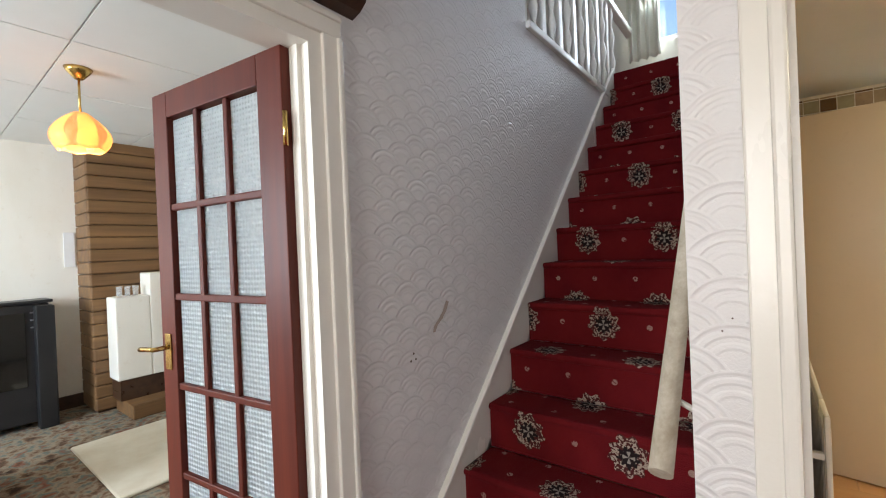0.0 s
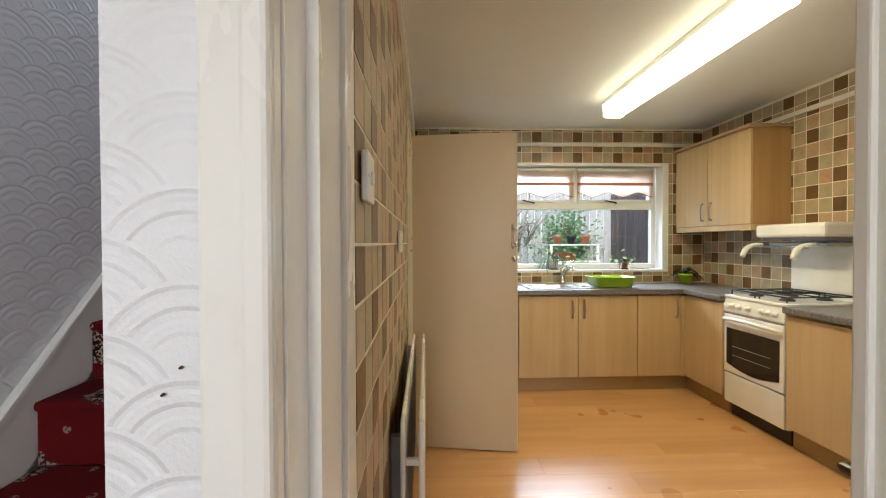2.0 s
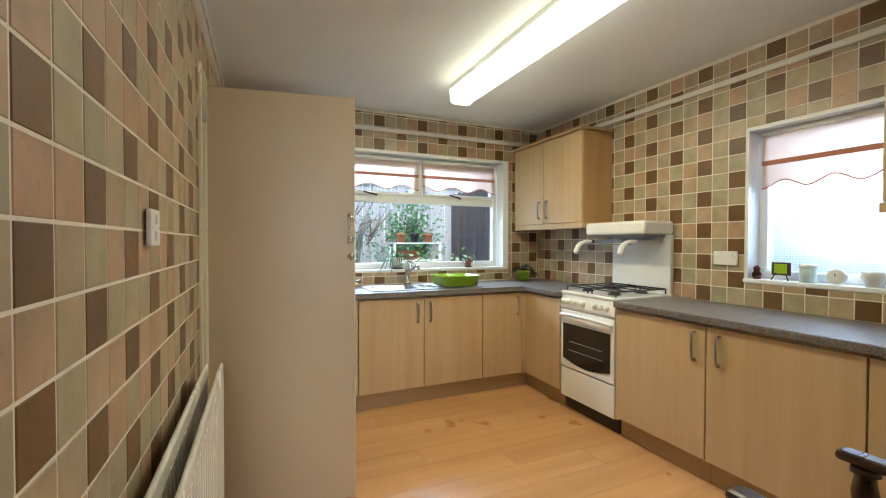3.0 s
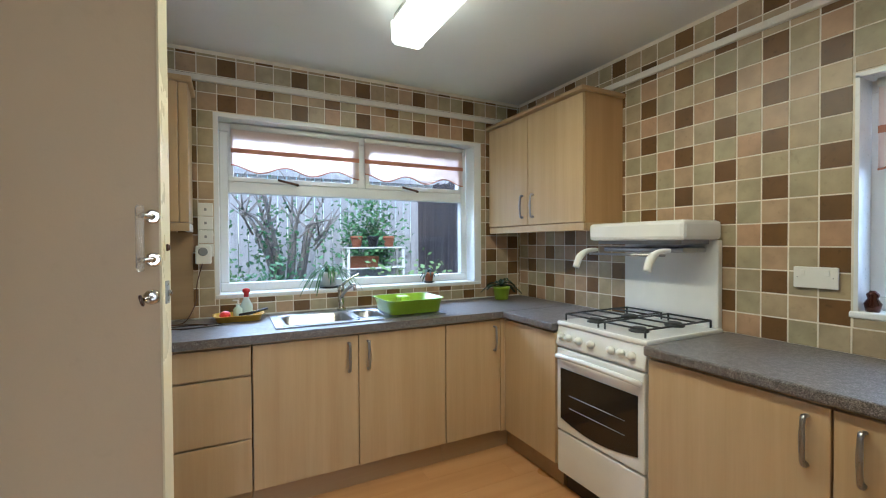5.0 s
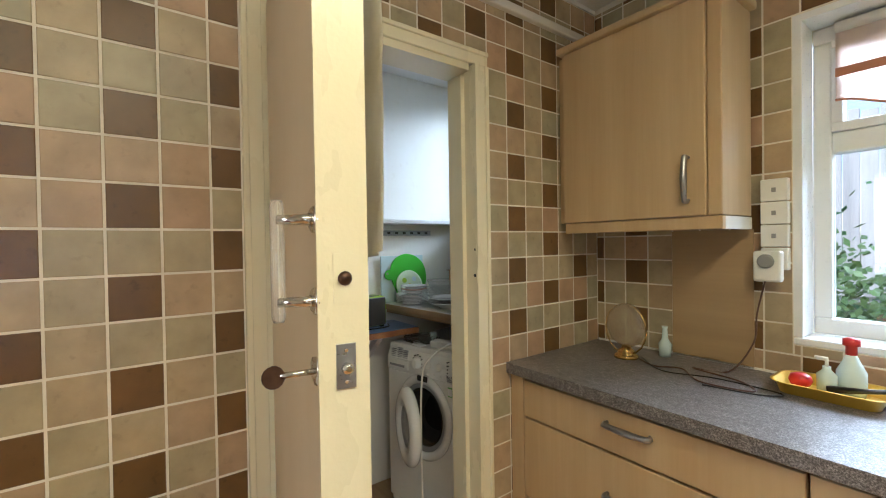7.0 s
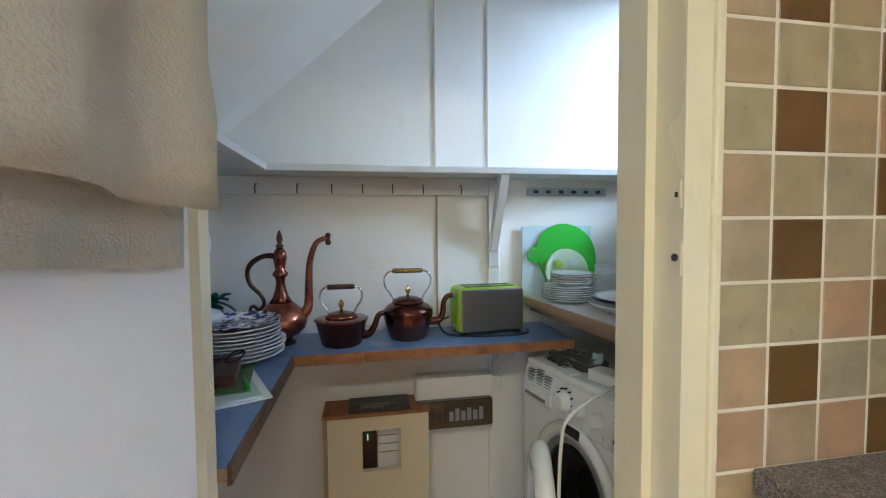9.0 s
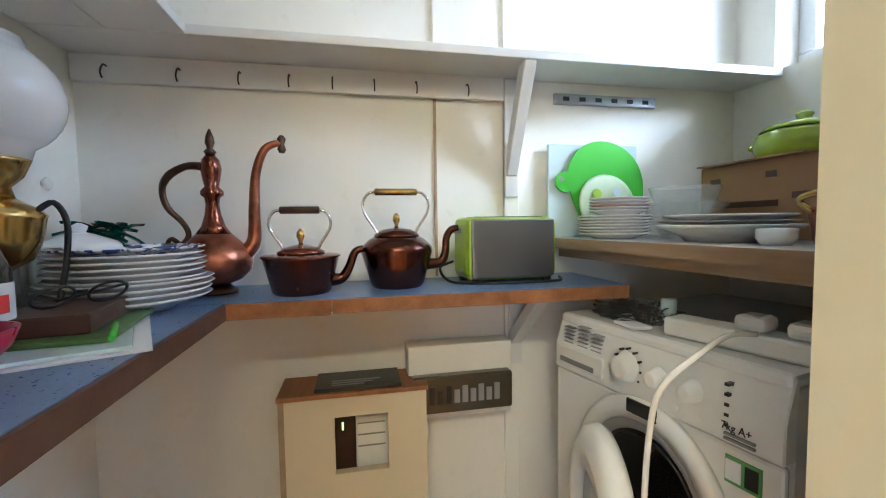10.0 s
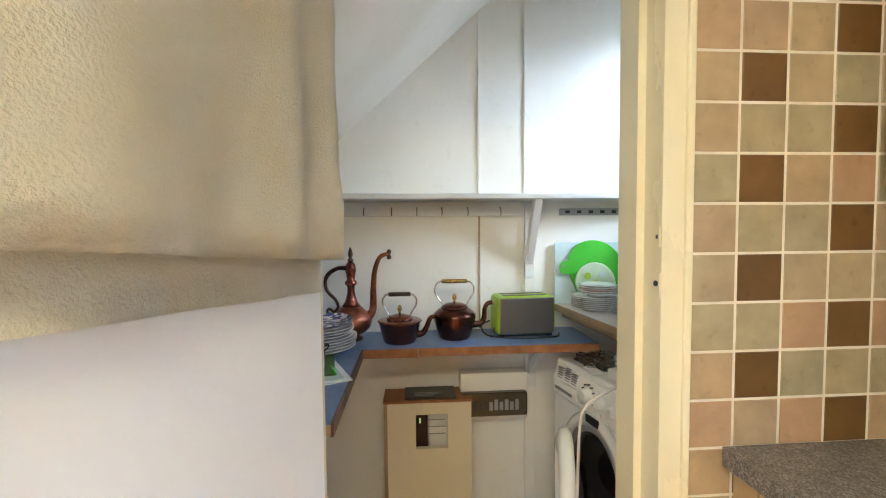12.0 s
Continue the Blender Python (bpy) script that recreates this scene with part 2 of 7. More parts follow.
def foliage(name, a, b):
    n = Nodes(name)
    k = n.t.nodes.new("ShaderNodeNewGeometry").outputs["Random Per Island"]
    n.put(n.b.inputs["Subsurface Weight"], 0.0)
    col = n.mix(k, a, b)
    return n.done(n.mix(n.math("MULTIPLY", n.noise(30, 3), 0.4), col, dim(a, 0.5)), 0.45)


M_TILE, M_TILE_I = tile_material("ceramic_tile", False, False), tile_material("ceramic_tile_joined", True, False)
M_TILE_D, M_TILE_DI = tile_material("brown_ceramic_tile", False, True), tile_material("brown_ceramic_tile_joined", True, True)
M_GROUT = plain("grout", (0.80, 0.74, 0.62), 0.8, 0, 0.15, 12, 200, 0.3)
M_PAPER = scallop_paper()
M_WHITEWALL = paint("pantry_wall_paint", (0.82, 0.79, 0.71), 0.5, (0.52, 0.41, 0.24), 0.30)
M_SHELFPAINT = paint("white_shelf_paint", (0.72, 0.71, 0.68), 0.4, (0.36, 0.30, 0.22), 0.30)
M_CEIL = paint("ceiling_paint", (0.78, 0.78, 0.75), 0.7, (0.6, 0.56, 0.48), 0.15)
M_GLOSS = paint("cream_gloss_paint", (0.80, 0.73, 0.52), 0.22, (0.52, 0.40, 0.20), 0.22)
M_WGLOSS = paint("white_gloss_paint", (0.80, 0.77, 0.70), 0.20, (0.60, 0.50, 0.34), 0.18)
M_DOORFACE = paint("beige_door_paint", (0.62, 0.50, 0.33), 0.38, (0.40, 0.30, 0.18), 0.22)
M_DOORBACK = paint("white_door_paint", (0.76, 0.74, 0.70), 0.35, (0.5, 0.45, 0.36), 0.15)
M_CARPET, M_FLORAL, M_LAM = carpet("stair_carpet"), floral_carpet(), laminate()
M_MAPLE = wood("maple_laminate", (0.47, 0.325, 0.165), (0.60, 0.445, 0.25), "z", 0.38, 0.8, 0, 0.7)
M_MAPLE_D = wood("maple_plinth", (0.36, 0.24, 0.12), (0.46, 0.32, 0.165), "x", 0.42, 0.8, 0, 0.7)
M_MAHOG = wood("mahogany", (0.075, 0.012, 0.007), (0.13, 0.024, 0.012), "z", 0.4, 1.0, 0.0, 1.0, 0.22)
M_DARKWOOD = wood("dark_wood", (0.03, 0.014, 0.008), (0.075, 0.035, 0.018), "x", 0.3)
M_SHELFEDGE = wood("worn_shelf_edge", (0.20, 0.075, 0.025), (0.40, 0.17, 0.06), "x", 0.6, 1.5)
M_PLY = wood("bare_board", (0.30, 0.20, 0.11), (0.46, 0.33, 0.20), "x", 0.7, 1.5)
M_BLUE = plain("blue_laminate", (0.155, 0.24, 0.43), 0.3, 0, 0.18, 9, 160, 0.04)
M_WORKTOP = speckle("grey_worktop", (0.055, 0.047, 0.045), (0.155, 0.138, 0.132), (0.36, 0.335, 0.325))
M_STEEL = plain("brushed_steel", (0.40, 0.40, 0.41), 0.30, 1.0, 0.1, 4, 240, 0.06)
M_CHROME = plain("chrome", (0.72, 0.70, 0.66), 0.12, 1.0, 0.1, 20, 90, 0.02)
M_BRASS = plain("brass", (0.62, 0.42, 0.14), 0.2, 1.0, 0.3, 20, 80, 0.04)
M_ENAMEL = plain("white_enamel", (0.82, 0.81, 0.77), 0.2, 0, 0.06, 5, 60, 0.02, 0.3)
M_PLASTIC = plain("white_plastic", (0.80, 0.79, 0.74), 0.35, 0, 0.06, 8, 90, 0.03)
M_UPVC = plain("white_upvc", (0.82, 0.83, 0.83), 0.3, 0, 0.05, 5, 80, 0.02)
M_BLACK = plain("black_plastic", (0.016, 0.016, 0.017), 0.35, 0, 0.2, 8, 90, 0.05)
M_IRON = plain("black_iron", (0.02, 0.02, 0.02), 0.55, 0, 0.2, 18, 120, 0.2)
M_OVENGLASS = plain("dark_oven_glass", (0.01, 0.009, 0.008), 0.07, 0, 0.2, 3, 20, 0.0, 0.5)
M_GREY = plain("grey_plastic", (0.28, 0.28, 0.28), 0.45)
M_LIME = plain("lime_plastic", (0.36, 0.55, 0.02), 0.35, 0, 0.1)
M_LIMEGLAZE = plain("lime_glaze", (0.34, 0.46, 0.03), 0.14, 0, 0.12, 9, 60, 0.02, 0.4)
M_GREEN = plain("green_plastic", (0.09, 0.52, 0.03), 0.4, 0, 0.1)
M_YELLOW = plain("yellow_plastic", (0.75, 0.47, 0.05), 0.35, 0, 0.1)
M_RED = plain("red_plastic", (0.62, 0.03, 0.03), 0.35)
M_MAGENTA = plain("magenta_enamel", (0.40, 0.01, 0.06), 0.3)
M_CHINA = plain("white_china", (0.82, 0.82, 0.82), 0.15, 0, 0.04, 6, 60, 0.01, 0.4)
M_TERRA = plain("terracotta", (0.42, 0.15, 0.07), 0.8)
M_COPPER, M_COPPER_H = copper("copper"), copper("hammered_copper", True)
M_REDCOPPER = plain("red_brown_copper", (0.24, 0.075, 0.045), 0.24, 1.0, 0.45, 9, 60, 0.04, 0.3)
M_DARKCOPPER = plain("dark_copper", (0.13, 0.045, 0.03), 0.22, 1.0, 0.4, 9, 60, 0.04, 0.3)
M_BRONZE = plain("dark_bronze", (0.12, 0.07, 0.05), 0.35, 1.0, 0.4, 30, 90, 0.2)
M_GLASS, M_RIPPLE = glass("clear_glass"), glass("rippled_glass", (0.88, 0.94, 0.96), 0.3, 0.6, 0.62)
M_ACRYLIC = glass("clear_acrylic", (0.95, 0.94, 0.92), 0.06, 0.0, 0.8, 0.75)
M_THIN = glass("thin_glassware", (0.9, 0.95, 0.95), 0.05, 0.0, 0.2, 0.28)
M_OPAL = plain("opal_glass", (0.78, 0.80, 0.84), 0.08, 0, 0.03, 3, 30, 0.0, 0.4)
M_CARD = plain("brown_cardboard", (0.36, 0.20, 0.10), 0.8, 0, 0.15)
M_PAPERW = plain("white_paper", (0.80, 0.80, 0.80), 0.7, 0, 0.06)
M_GREENBOOK = plain("green_cover", (0.10, 0.20, 0.05), 0.35, 0, 0.4, 30)
M_DARKBOOK = plain("brown_cover", (0.10, 0.045, 0.03), 0.4, 0, 0.3, 20)
M_TOWEL = cloth("cream_towelling", (0.80, 0.72, 0.52), (0.86, 0.81, 0.68))
M_CURTAIN = cloth("net_curtain", (0.72, 0.72, 0.60), (0.80, 0.80, 0.70))
M_BLIND = plain("blind_fabric", (0.80, 0.66, 0.58), 0.8, 0, 0.06, 5, 300, 0.3)
M_BLIND.node_tree.nodes["Principled BSDF"].inputs["Transmission Weight"].default_value = 0.6
M_BLINDBAND = plain("blind_band", (0.50, 0.22, 0.13), 0.8, 0, 0.06, 5, 300, 0.3)
M_RUG = cloth("cream_rug", (0.66, 0.58, 0.42), (0.76, 0.70, 0.55), 200)
M_LEATHER = plain("tan_leather", (0.34, 0.11, 0.035), 0.4, 0, 0.25, 14, 80, 0.2)
M_LIGHTBLUE = plain("pale_blue_panel", (0.62, 0.74, 0.74), 0.2, 0, 0.08)
M_LEAF = foliage("leaf_green", (0.06, 0.17, 0.05), (0.17, 0.33, 0.12))
M_LEAF2 = foliage("leaf_yellow_green", (0.13, 0.22, 0.05), (0.27, 0.36, 0.13))
M_DARKLEAF = foliage("leaf_dark", (0.02, 0.05, 0.03), (0.05, 0.10, 0.06))
M_BARK = wood("bark", (0.20, 0.17, 0.145), (0.38, 0.33, 0.29), "z", 0.9, 1.2)
M_FENCE = wood("weathered_fence", (0.36, 0.34, 0.33), (0.56, 0.54, 0.52), "z", 0.9, 0.6)
M_FENCE_D = wood("dark_fence", (0.06, 0.05, 0.055), (0.14, 0.12, 0.12), "z", 0.9, 0.6)
M_TUBE = glow("lamp_diffuser", (1.0, 0.90, 0.62), 2.6)
M_BULB = glow("pendant_bulb", (1.0, 0.75, 0.35), 5.0)
M_AMBER = glow("amber_glass_shade", (1.0, 0.50, 0.16), 0.16, (0.85, 0.50, 0.22))

# ---- mesh helpers ----
def bx(bm, x0, y0, z0, x1, y1, z1, bevel=0.0, m=None):
    """A box, with rounded edges where bevel is given."""
    r = bmesh.ops.create_cube(bm, size=1)
    vs = r["verts"]
    T = Matrix.Translation(((x0 + x1) / 2, (y0 + y1) / 2, (z0 + z1) / 2)) @ Matrix.Diagonal((abs(x1 - x0), abs(y1 - y0), abs(z1 - z0), 1))
    bmesh.ops.transform(bm, matrix=(m @ T) if m else T, verts=vs)
    if bevel:
        es = list({e for v in vs for e in v.link_edges})
        bmesh.ops.bevel(bm, geom=es, offset=bevel, segments=2, affect="EDGES", profile=0.5)
    return bm


def box(x0, y0, z0, x1, y1, z1, bevel=0.0, m=None):
    return bx(bmesh.new(), x0, y0, z0, x1, y1, z1, bevel, m)


def lathe(profile, c=(0, 0, 0), seg=32, bm=None, m=None, wave=None, caps=True):
    """A turned shape from (radius, height) pairs."""
    bm = bm or bmesh.new()
    rings = []
    for r, z in profile:
        ring = []
        for i in range(seg):
            a = 2 * math.pi * i / seg
            k = r * (1 + (wave(a) if wave else 0))
            p = Vector((k * math.cos(a), k * math.sin(a), z))
            p = (m @ p if m else p) + Vector(c)
            ring.append(bm.verts.new(p))
        rings.append(ring)
    for a, b in zip(rings, rings[1:]):
        for i in range(seg):
            bm.faces.new((a[i], a[(i + 1) % seg], b[(i + 1) % seg], b[i]))
    for ring, rev in ((rings[0], True), (rings[-1], False)) if caps else ():
        bm.faces.new(ring[::-1] if rev else ring)
    for f in bm.faces:
        f.smooth = len(f.verts) == 4
    return bm


def tube(pts, r, seg=10, bm=None, steps=0, flat=1.0):
    """A rod swept along points; r is a number or one per point; steps smooths the path."""
    bm = bm or bmesh.new()
    P = [Vector(p) for p in pts]
    R = list(r) if isinstance(r, (list, tuple)) else [r] * len(P)
    if steps:
        Q, S, n = [], [], len(P)
        for i in range(n - 1):
            p0, p1, p2, p3 = P[max(i - 1, 0)], P[i], P[i + 1], P[min(i + 2, n - 1)]
            for k in range(steps):
                t = k / steps
                Q.append(0.5 * ((2 * p1) + (p2 - p0) * t + (2 * p0 - 5 * p1 + 4 * p2 - p3) * t * t + (3 * p1 - p0 - 3 * p2 + p3) * t ** 3))
                S.append(R[i] * (1 - t) + R[i + 1] * t)
        P, R = Q + [P[-1]], S + [R[-1]]
    up, prev, rings = None, None, []
    for i, p in enumerate(P):
        d = (P[min(i + 1, len(P) - 1)] - P[max(i - 1, 0)]).normalized()
        if up is None:
            up = d.orthogonal().normalized()
        up = (up - d * up.dot(d)).normalized()
        side = d.cross(up)
        rings.append([bm.verts.new(p + (up * math.cos(a) * flat + side * math.sin(a)) * R[i]) for a in (2 * math.pi * k / seg for k in range(seg))])
    for a, b in zip(rings, rings[1:]):
        for i in range(seg):
            f = bm.faces.new((a[i], a[(i + 1) % seg], b[(i + 1) % seg], b[i]))
            f.smooth = True
    bm.faces.new(rings[0][::-1])
    bm.faces.new(rings[-1])
    return bm


def prism(outline, axis, a, b, bevel=0.0):
    """A flat outline given in two coordinates, pulled along the third axis from a to b."""
    bm = bmesh.new()

    def at(p, k):
        return {"x": (k, p[0], p[1]), "y": (p[0], k, p[1]), "z": (p[0], p[1], k)}[axis]
    lo, hi = [bm.verts.new(at(p, a)) for p in outline], [bm.verts.new(at(p, b)) for p in outline]
    n = len(outline)
    bm.faces.new(lo)
    bm.faces.new(hi[::-1])
    for i in range(n):
        bm.faces.new((lo[i], hi[i], hi[(i + 1) % n], lo[(i + 1) % n]))
    bmesh.ops.recalc_face_normals(bm, faces=bm.faces)
    if bevel:
        bmesh.ops.bevel(bm, geom=list(bm.edges), offset=bevel, segments=1, affect="EDGES")
    return bm


def mesh_of(name, bm, material):
    me = bpy.data.meshes.new(name)
    bm.normal_update()
    bm.to_mesh(me)
    bm.free()
    me.materials.append(material)
    return me


def thing(name, base, label, category, group="", kind=""):
    ob = new(name)
    ob.empty_display_size = 0.05
    ob.location = base
    return tagged(ob, label, category, group, kind)


def part(name, bm, material, parent=None, label=""):
    """One mesh, given in world coordinates, under its thing or part."""
    ob = new(name, mesh_of(name, bm, material))
    if parent is not None:
        ob.parent = parent
        if parent.type == "EMPTY":
            ob.matrix_parent_inverse = Matrix.Translation(-Vector(parent.location))
    return tagged(ob, label)


def solid(name, bm, material, label, category, group="", kind=""):
    """A thing that is a single mesh."""
    return tagged(part(name, bm, material), label, category, group, kind)


def structure(name, bm, material, label=""):
    return tagged(part(name, bm, material), label, "", "", "structure")


# ---- the house shell ----
XR, YF, ZC = 2.96, 4.87, 2.45
TILE = 0.103


def boxes(*rows):
    bm = bmesh.new()
    for r in rows:
        bx(bm, *r)
    return bm


# left kitchen wall (between kitchen and stairs / pantry), with the pantry doorway
wall_left = structure("wall_kitchen_left", boxes((-0.10, 1.26, -0.1, 0.0075, 3.36, ZC), (-0.10, 3.36, 2.03, 0.0075, 4.12, ZC), (-0.10, 4.12, -0.1, 0.0075, YF, ZC)), M_GROUT, "tiled kitchen wall with pantry doorway")
wall_far = structure("wall_kitchen_window", boxes((-0.0, YF - 0.0075, -0.1, 0.76, YF + 0.26, ZC), (2.57, YF - 0.0075, -0.1, XR + 0.24, YF + 0.26, ZC), (0.76, YF - 0.0075, -0.1, 2.57, YF + 0.26, 1.02), (0.76, YF - 0.0075, 2.08, 2.57, YF + 0.26, ZC)), M_GROUT, "tiled kitchen wall with wide window")
wall_right = structure("wall_kitchen_right", boxes((XR - 0.0075, 1.04, -0.1, XR + 0.24, 2.14, ZC), (XR - 0.0075, 2.78, -0.1, XR + 0.24, YF, ZC), (XR - 0.0075, 2.14, -0.1, XR + 0.24, 2.78, 1.04), (XR - 0.0075, 2.14, 1.95, XR + 0.24, 2.78, ZC)), M_GROUT, "tiled kitchen wall with small side window")
structure("wall_kitchen_near", boxes((0.785, 1.04, -0.1, XR, 1.26, ZC), (-0.0, 1.04, 2.03, 0.785, 1.26, ZC)), M_WHITEWALL, "plain wall beside the kitchen doorway")
structure("ceiling_kitchen", box(0, 1.04, ZC, XR, YF, ZC + 0.15), M_CEIL)
# hall
structure("wall_stub", box(-0.128, 1.04, -0.1, 0.0, 1.26, 4.7), M_PAPER, "narrow embossed papered wall end beside stairs")
structure("wall_stair_inner", boxes((-0.125, 1.26, -0.1, -0.10, 3.03, 4.7), (-0.125, 3.03, ZC, -0.10, 4.9, 4.7)), M_PAPER, "papered wall along the stairs")
structure("wall_above_kitchen", boxes((-0.10, 1.04, ZC + 0.15, -0.02, 4.9, 4.7)), M_PAPER)
wl = boxes((-1.05, 1.0, -0.1, -0.945, 2.2, 4.7), (-1.05, 2.2, -0.1, -0.945, 2.95, 2.42), (-1.05, 0.10, 1.97, -0.945, 1.0, 4.7), (-1.05, -2.0, -0.1, -0.945, 0.10, 4.7))
structure("wall_hall_upper", prism([(2.95, 1.62), (2.95, 2.42), (3.8, 2.42)], "x", -1.05, -0.945), M_PAPER)
structure("wall_hall", wl, M_PAPER, "white embossed fan-pattern wallpaper on hall wall")
structure("wall_hall_front", boxes((-1.05, -2.1, -0.1, -0.6, -1.98, 2.5), (0.2, -2.1, -0.1, 1.27, -1.98, 2.5), (-0.6, -2.1, 2.3, 0.2, -1.98, 2.5), (-0.6, -2.1, -0.1, 0.2, -1.98, 0.75)), M_PAPER, "front wall of the hall")
structure("wall_hall_right", box(1.15, -2.0, -0.1, 1.27, 1.04, 2.5), M_PAPER, "papered hall wall")
structure("ceiling_hall", box(-0.945, -2.0, 2.45, 1.2, 1.04, 2.6), M_CEIL)
structure("ceiling_stairwell", box(-2.2, 1.0, 4.6, 0, 5.0, 4.75), M_CEIL)
structure("wall_landing_back", boxes((-2.2, 4.6, 2.42, -0.95, 4.75, 4.7), (-0.25, 4.6, 2.42, -0.1, 4.75, 4.7), (-0.95, 4.6, 2.42, -0.25, 4.75, 3.15), (-0.95, 4.6, 3.95, -0.25, 4.75, 4.7)), M_WHITEWALL, "landing wall with window")
structure("wall_landing_side", box(-2.3, 1.0, 2.505, -2.2, 4.75, 4.7), M_WHITEWALL)
structure("wall_landing_near", box(-2.2, 0.9, 2.505, -1.05, 1.0, 4.7), M_WHITEWALL)
structure("floor_landing", boxes((-2.2, 1.0, 2.505, -1.05, 4.6, 2.56), (-1.05, 3.75, 2.5, -0.125, 4.6, 2.66)), M_CARPET)
structure("floor_hall", box(-1.1, -2.0, -0.12, 1.2, 1.26, -0.002), M_CARPET, "red patterned hall carpet")
# pantry
structure("wall_pantry_back", box(-1.09, 3.0, -0.1, -0.97, 5.1, 2.5), M_WHITEWALL, "old white pantry wall")
structure("wall_pantry_left", box(-0.97, 2.96, -0.1, -0.10, 3.03, 1.5), M_WHITEWALL, "white pantry end wall")
structure("wall_pantry_window", boxes((-0.97, YF, -0.1, -0.84, YF + 0.26, 2.5), (-0.84, YF, -0.1, -0.2, YF + 0.26, 1.5), (-0.84, YF, 2.3, -0.2, YF + 0.26, 2.5), (-0.2, YF, -0.1, 0, YF + 0.26, 2.5)), M_WHITEWALL, "white pantry wall with small window")
structure("ceiling_pantry", box(-0.97, 3.72, 2.36, -0.10, YF, 2.44), M_CEIL)
structure("stair_soffit", prism([(3.03, 1.487), (3.03, 1.56), (3.98, 2.44), (3.98, 2.36)], "x", -0.97, -0.10), M_WHITEWALL, "sloping white underside of the stairs")
structure("floor_pantry", box(-0.97, 3.0, -0.12, 0.0, YF, -0.002), M_PLY, "bare boarded pantry floor")
structure("baseboard", box(-0.97, 3.03, -0.002, -0.952, 4.1, 0.11, 0.003), M_PLY, "unpainted wooden skirting board")
# living room
structure("wall_living_far", box(-5.3, -2.6, -0.1, -5.15, 4.0, 2.5), M_WHITEWALL, "plain white living room wall")
structure("wall_living_window", boxes((-5.2, -2.6, -0.1, -4.4, -2.48, 2.5), (-2.0, -2.6, -0.1, -1.05, -2.48, 2.5), (-4.4, -2.6, -0.1, -2.0, -2.48, 0.8), (-4.4, -2.6, 2.2, -2.0, -2.48, 2.5)), M_WHITEWALL)
structure("wall_living_side", box(-5.2, 3.9, -0.1, -1.05, 4.0, 2.5), M_WHITEWALL)
structure("floor_living", box(-5.2, -2.5, -0.12, -1.0, 3.95, 0.0), M_FLORAL, "brown floral patterned living room carpet")
cl = boxes((-5.2, -2.5, 2.43, -1.05, 3.95, 2.5))
for i in range(5):
    for j in range(8):
        bx(cl, -5.15 + i * 0.83, -2.45 + j * 0.81, 2.418, -4.33 + i * 0.83, -1.65 + j * 0.81, 2.43)
structure("ceiling_living", cl, M_CEIL, "white panelled ceiling")
chim = structure("chimney_breast", box(-5.15, 1.28, -0.1, -4.74, 3.2, 2.43), M_DARKWOOD, "chimney breast clad in brown boards")
structure("skirting_living", box(-5.15, -2.5, 0, -5.13, 1.28, 0.12, 0.004), M_DARKWOOD)

# kitchen floor boards
floor_k = structure("floor_kitchen", box(-0.1, 1.26, -0.12, XR + 0.05, YF, -0.012), M_MAPLE_D, "orange-brown wood laminate floor")

# trims
def mould(name, bm, mat=None, label=""):
    return tagged(part(name, bm, mat or M_GLOSS), label, "", "", "structure")


def architrave(y0, y1, z1, x, sgn, w=0.052, mat=None):
    """Moulded frame round an opening in a wall of constant x."""
    for a, b in ((y0 - w, y0), (y1, y1 + w)):
        bm = bx(bmesh.new(), x, a, 0, x + sgn * 0.014, b, z1, 0.003)
        bx(bm, x, a if a < y0 else b - 0.016, 0, x + sgn * 0.022, a + 0.016 if a < y0 else b, z1, 0.004)
        mould("door_trim", bm, mat)
    bm = bx(bmesh.new(), x, y0 - w, z1, x + sgn * 0.014, y1 + w, z1 + w, 0.003)
    bx(bm, x, y0 - w, z1 + w - 0.016, x + sgn * 0.022, y1 + w, z1 + w, 0.004)
    mould("door_trim", bm, mat)


architrave(3.365, 4.115, 2.02, 0.0, 1)
# pantry lining with stop bead
mould("door_lining", boxes((-0.125, 4.083, 0, -0.046, 4.12, 2.02), (-0.046, 4.101, 0, 0.019, 4.1148, 2.02)), None, "cream painted door lining")
mould("door_lining", boxes((-0.125, 3.36, 0, 0.002, 3.392, 2.02), (-0.085, 3.392, 0, -0.05, 3.405, 2.0)))
mould("door_lining", boxes((-0.125, 3.392, 1.995, 0.002, 4.085, 2.03)))
# hall living room doorway
architrave(0.155, 0.945, 1.92, -0.945, 1, 0.06, M_WGLOSS)
mould("door_lining", boxes((-1.052, 0.905, 0, -0.943, 0.95, 1.92), (-1.01, 0.892, 0, -0.975, 0.905, 1.9)), M_WGLOSS, "white painted door lining")
mould("door_lining", boxes((-1.052, 0.10, 0, -0.943, 0.16, 1.92)), M_WGLOSS)
mould("door_lining", boxes((-1.052, 0.16, 1.885, -0.943, 0.905, 1.97)), M_WGLOSS)
mould("door_head_moulding", prism([(-0.945, 2.0), (-0.945, 2.06), (-0.875, 2.06), (-0.885, 2.03), (-0.91, 2.01)], "y", 0.0, 1.06), M_DARKWOOD, "dark stained moulding over doorway")
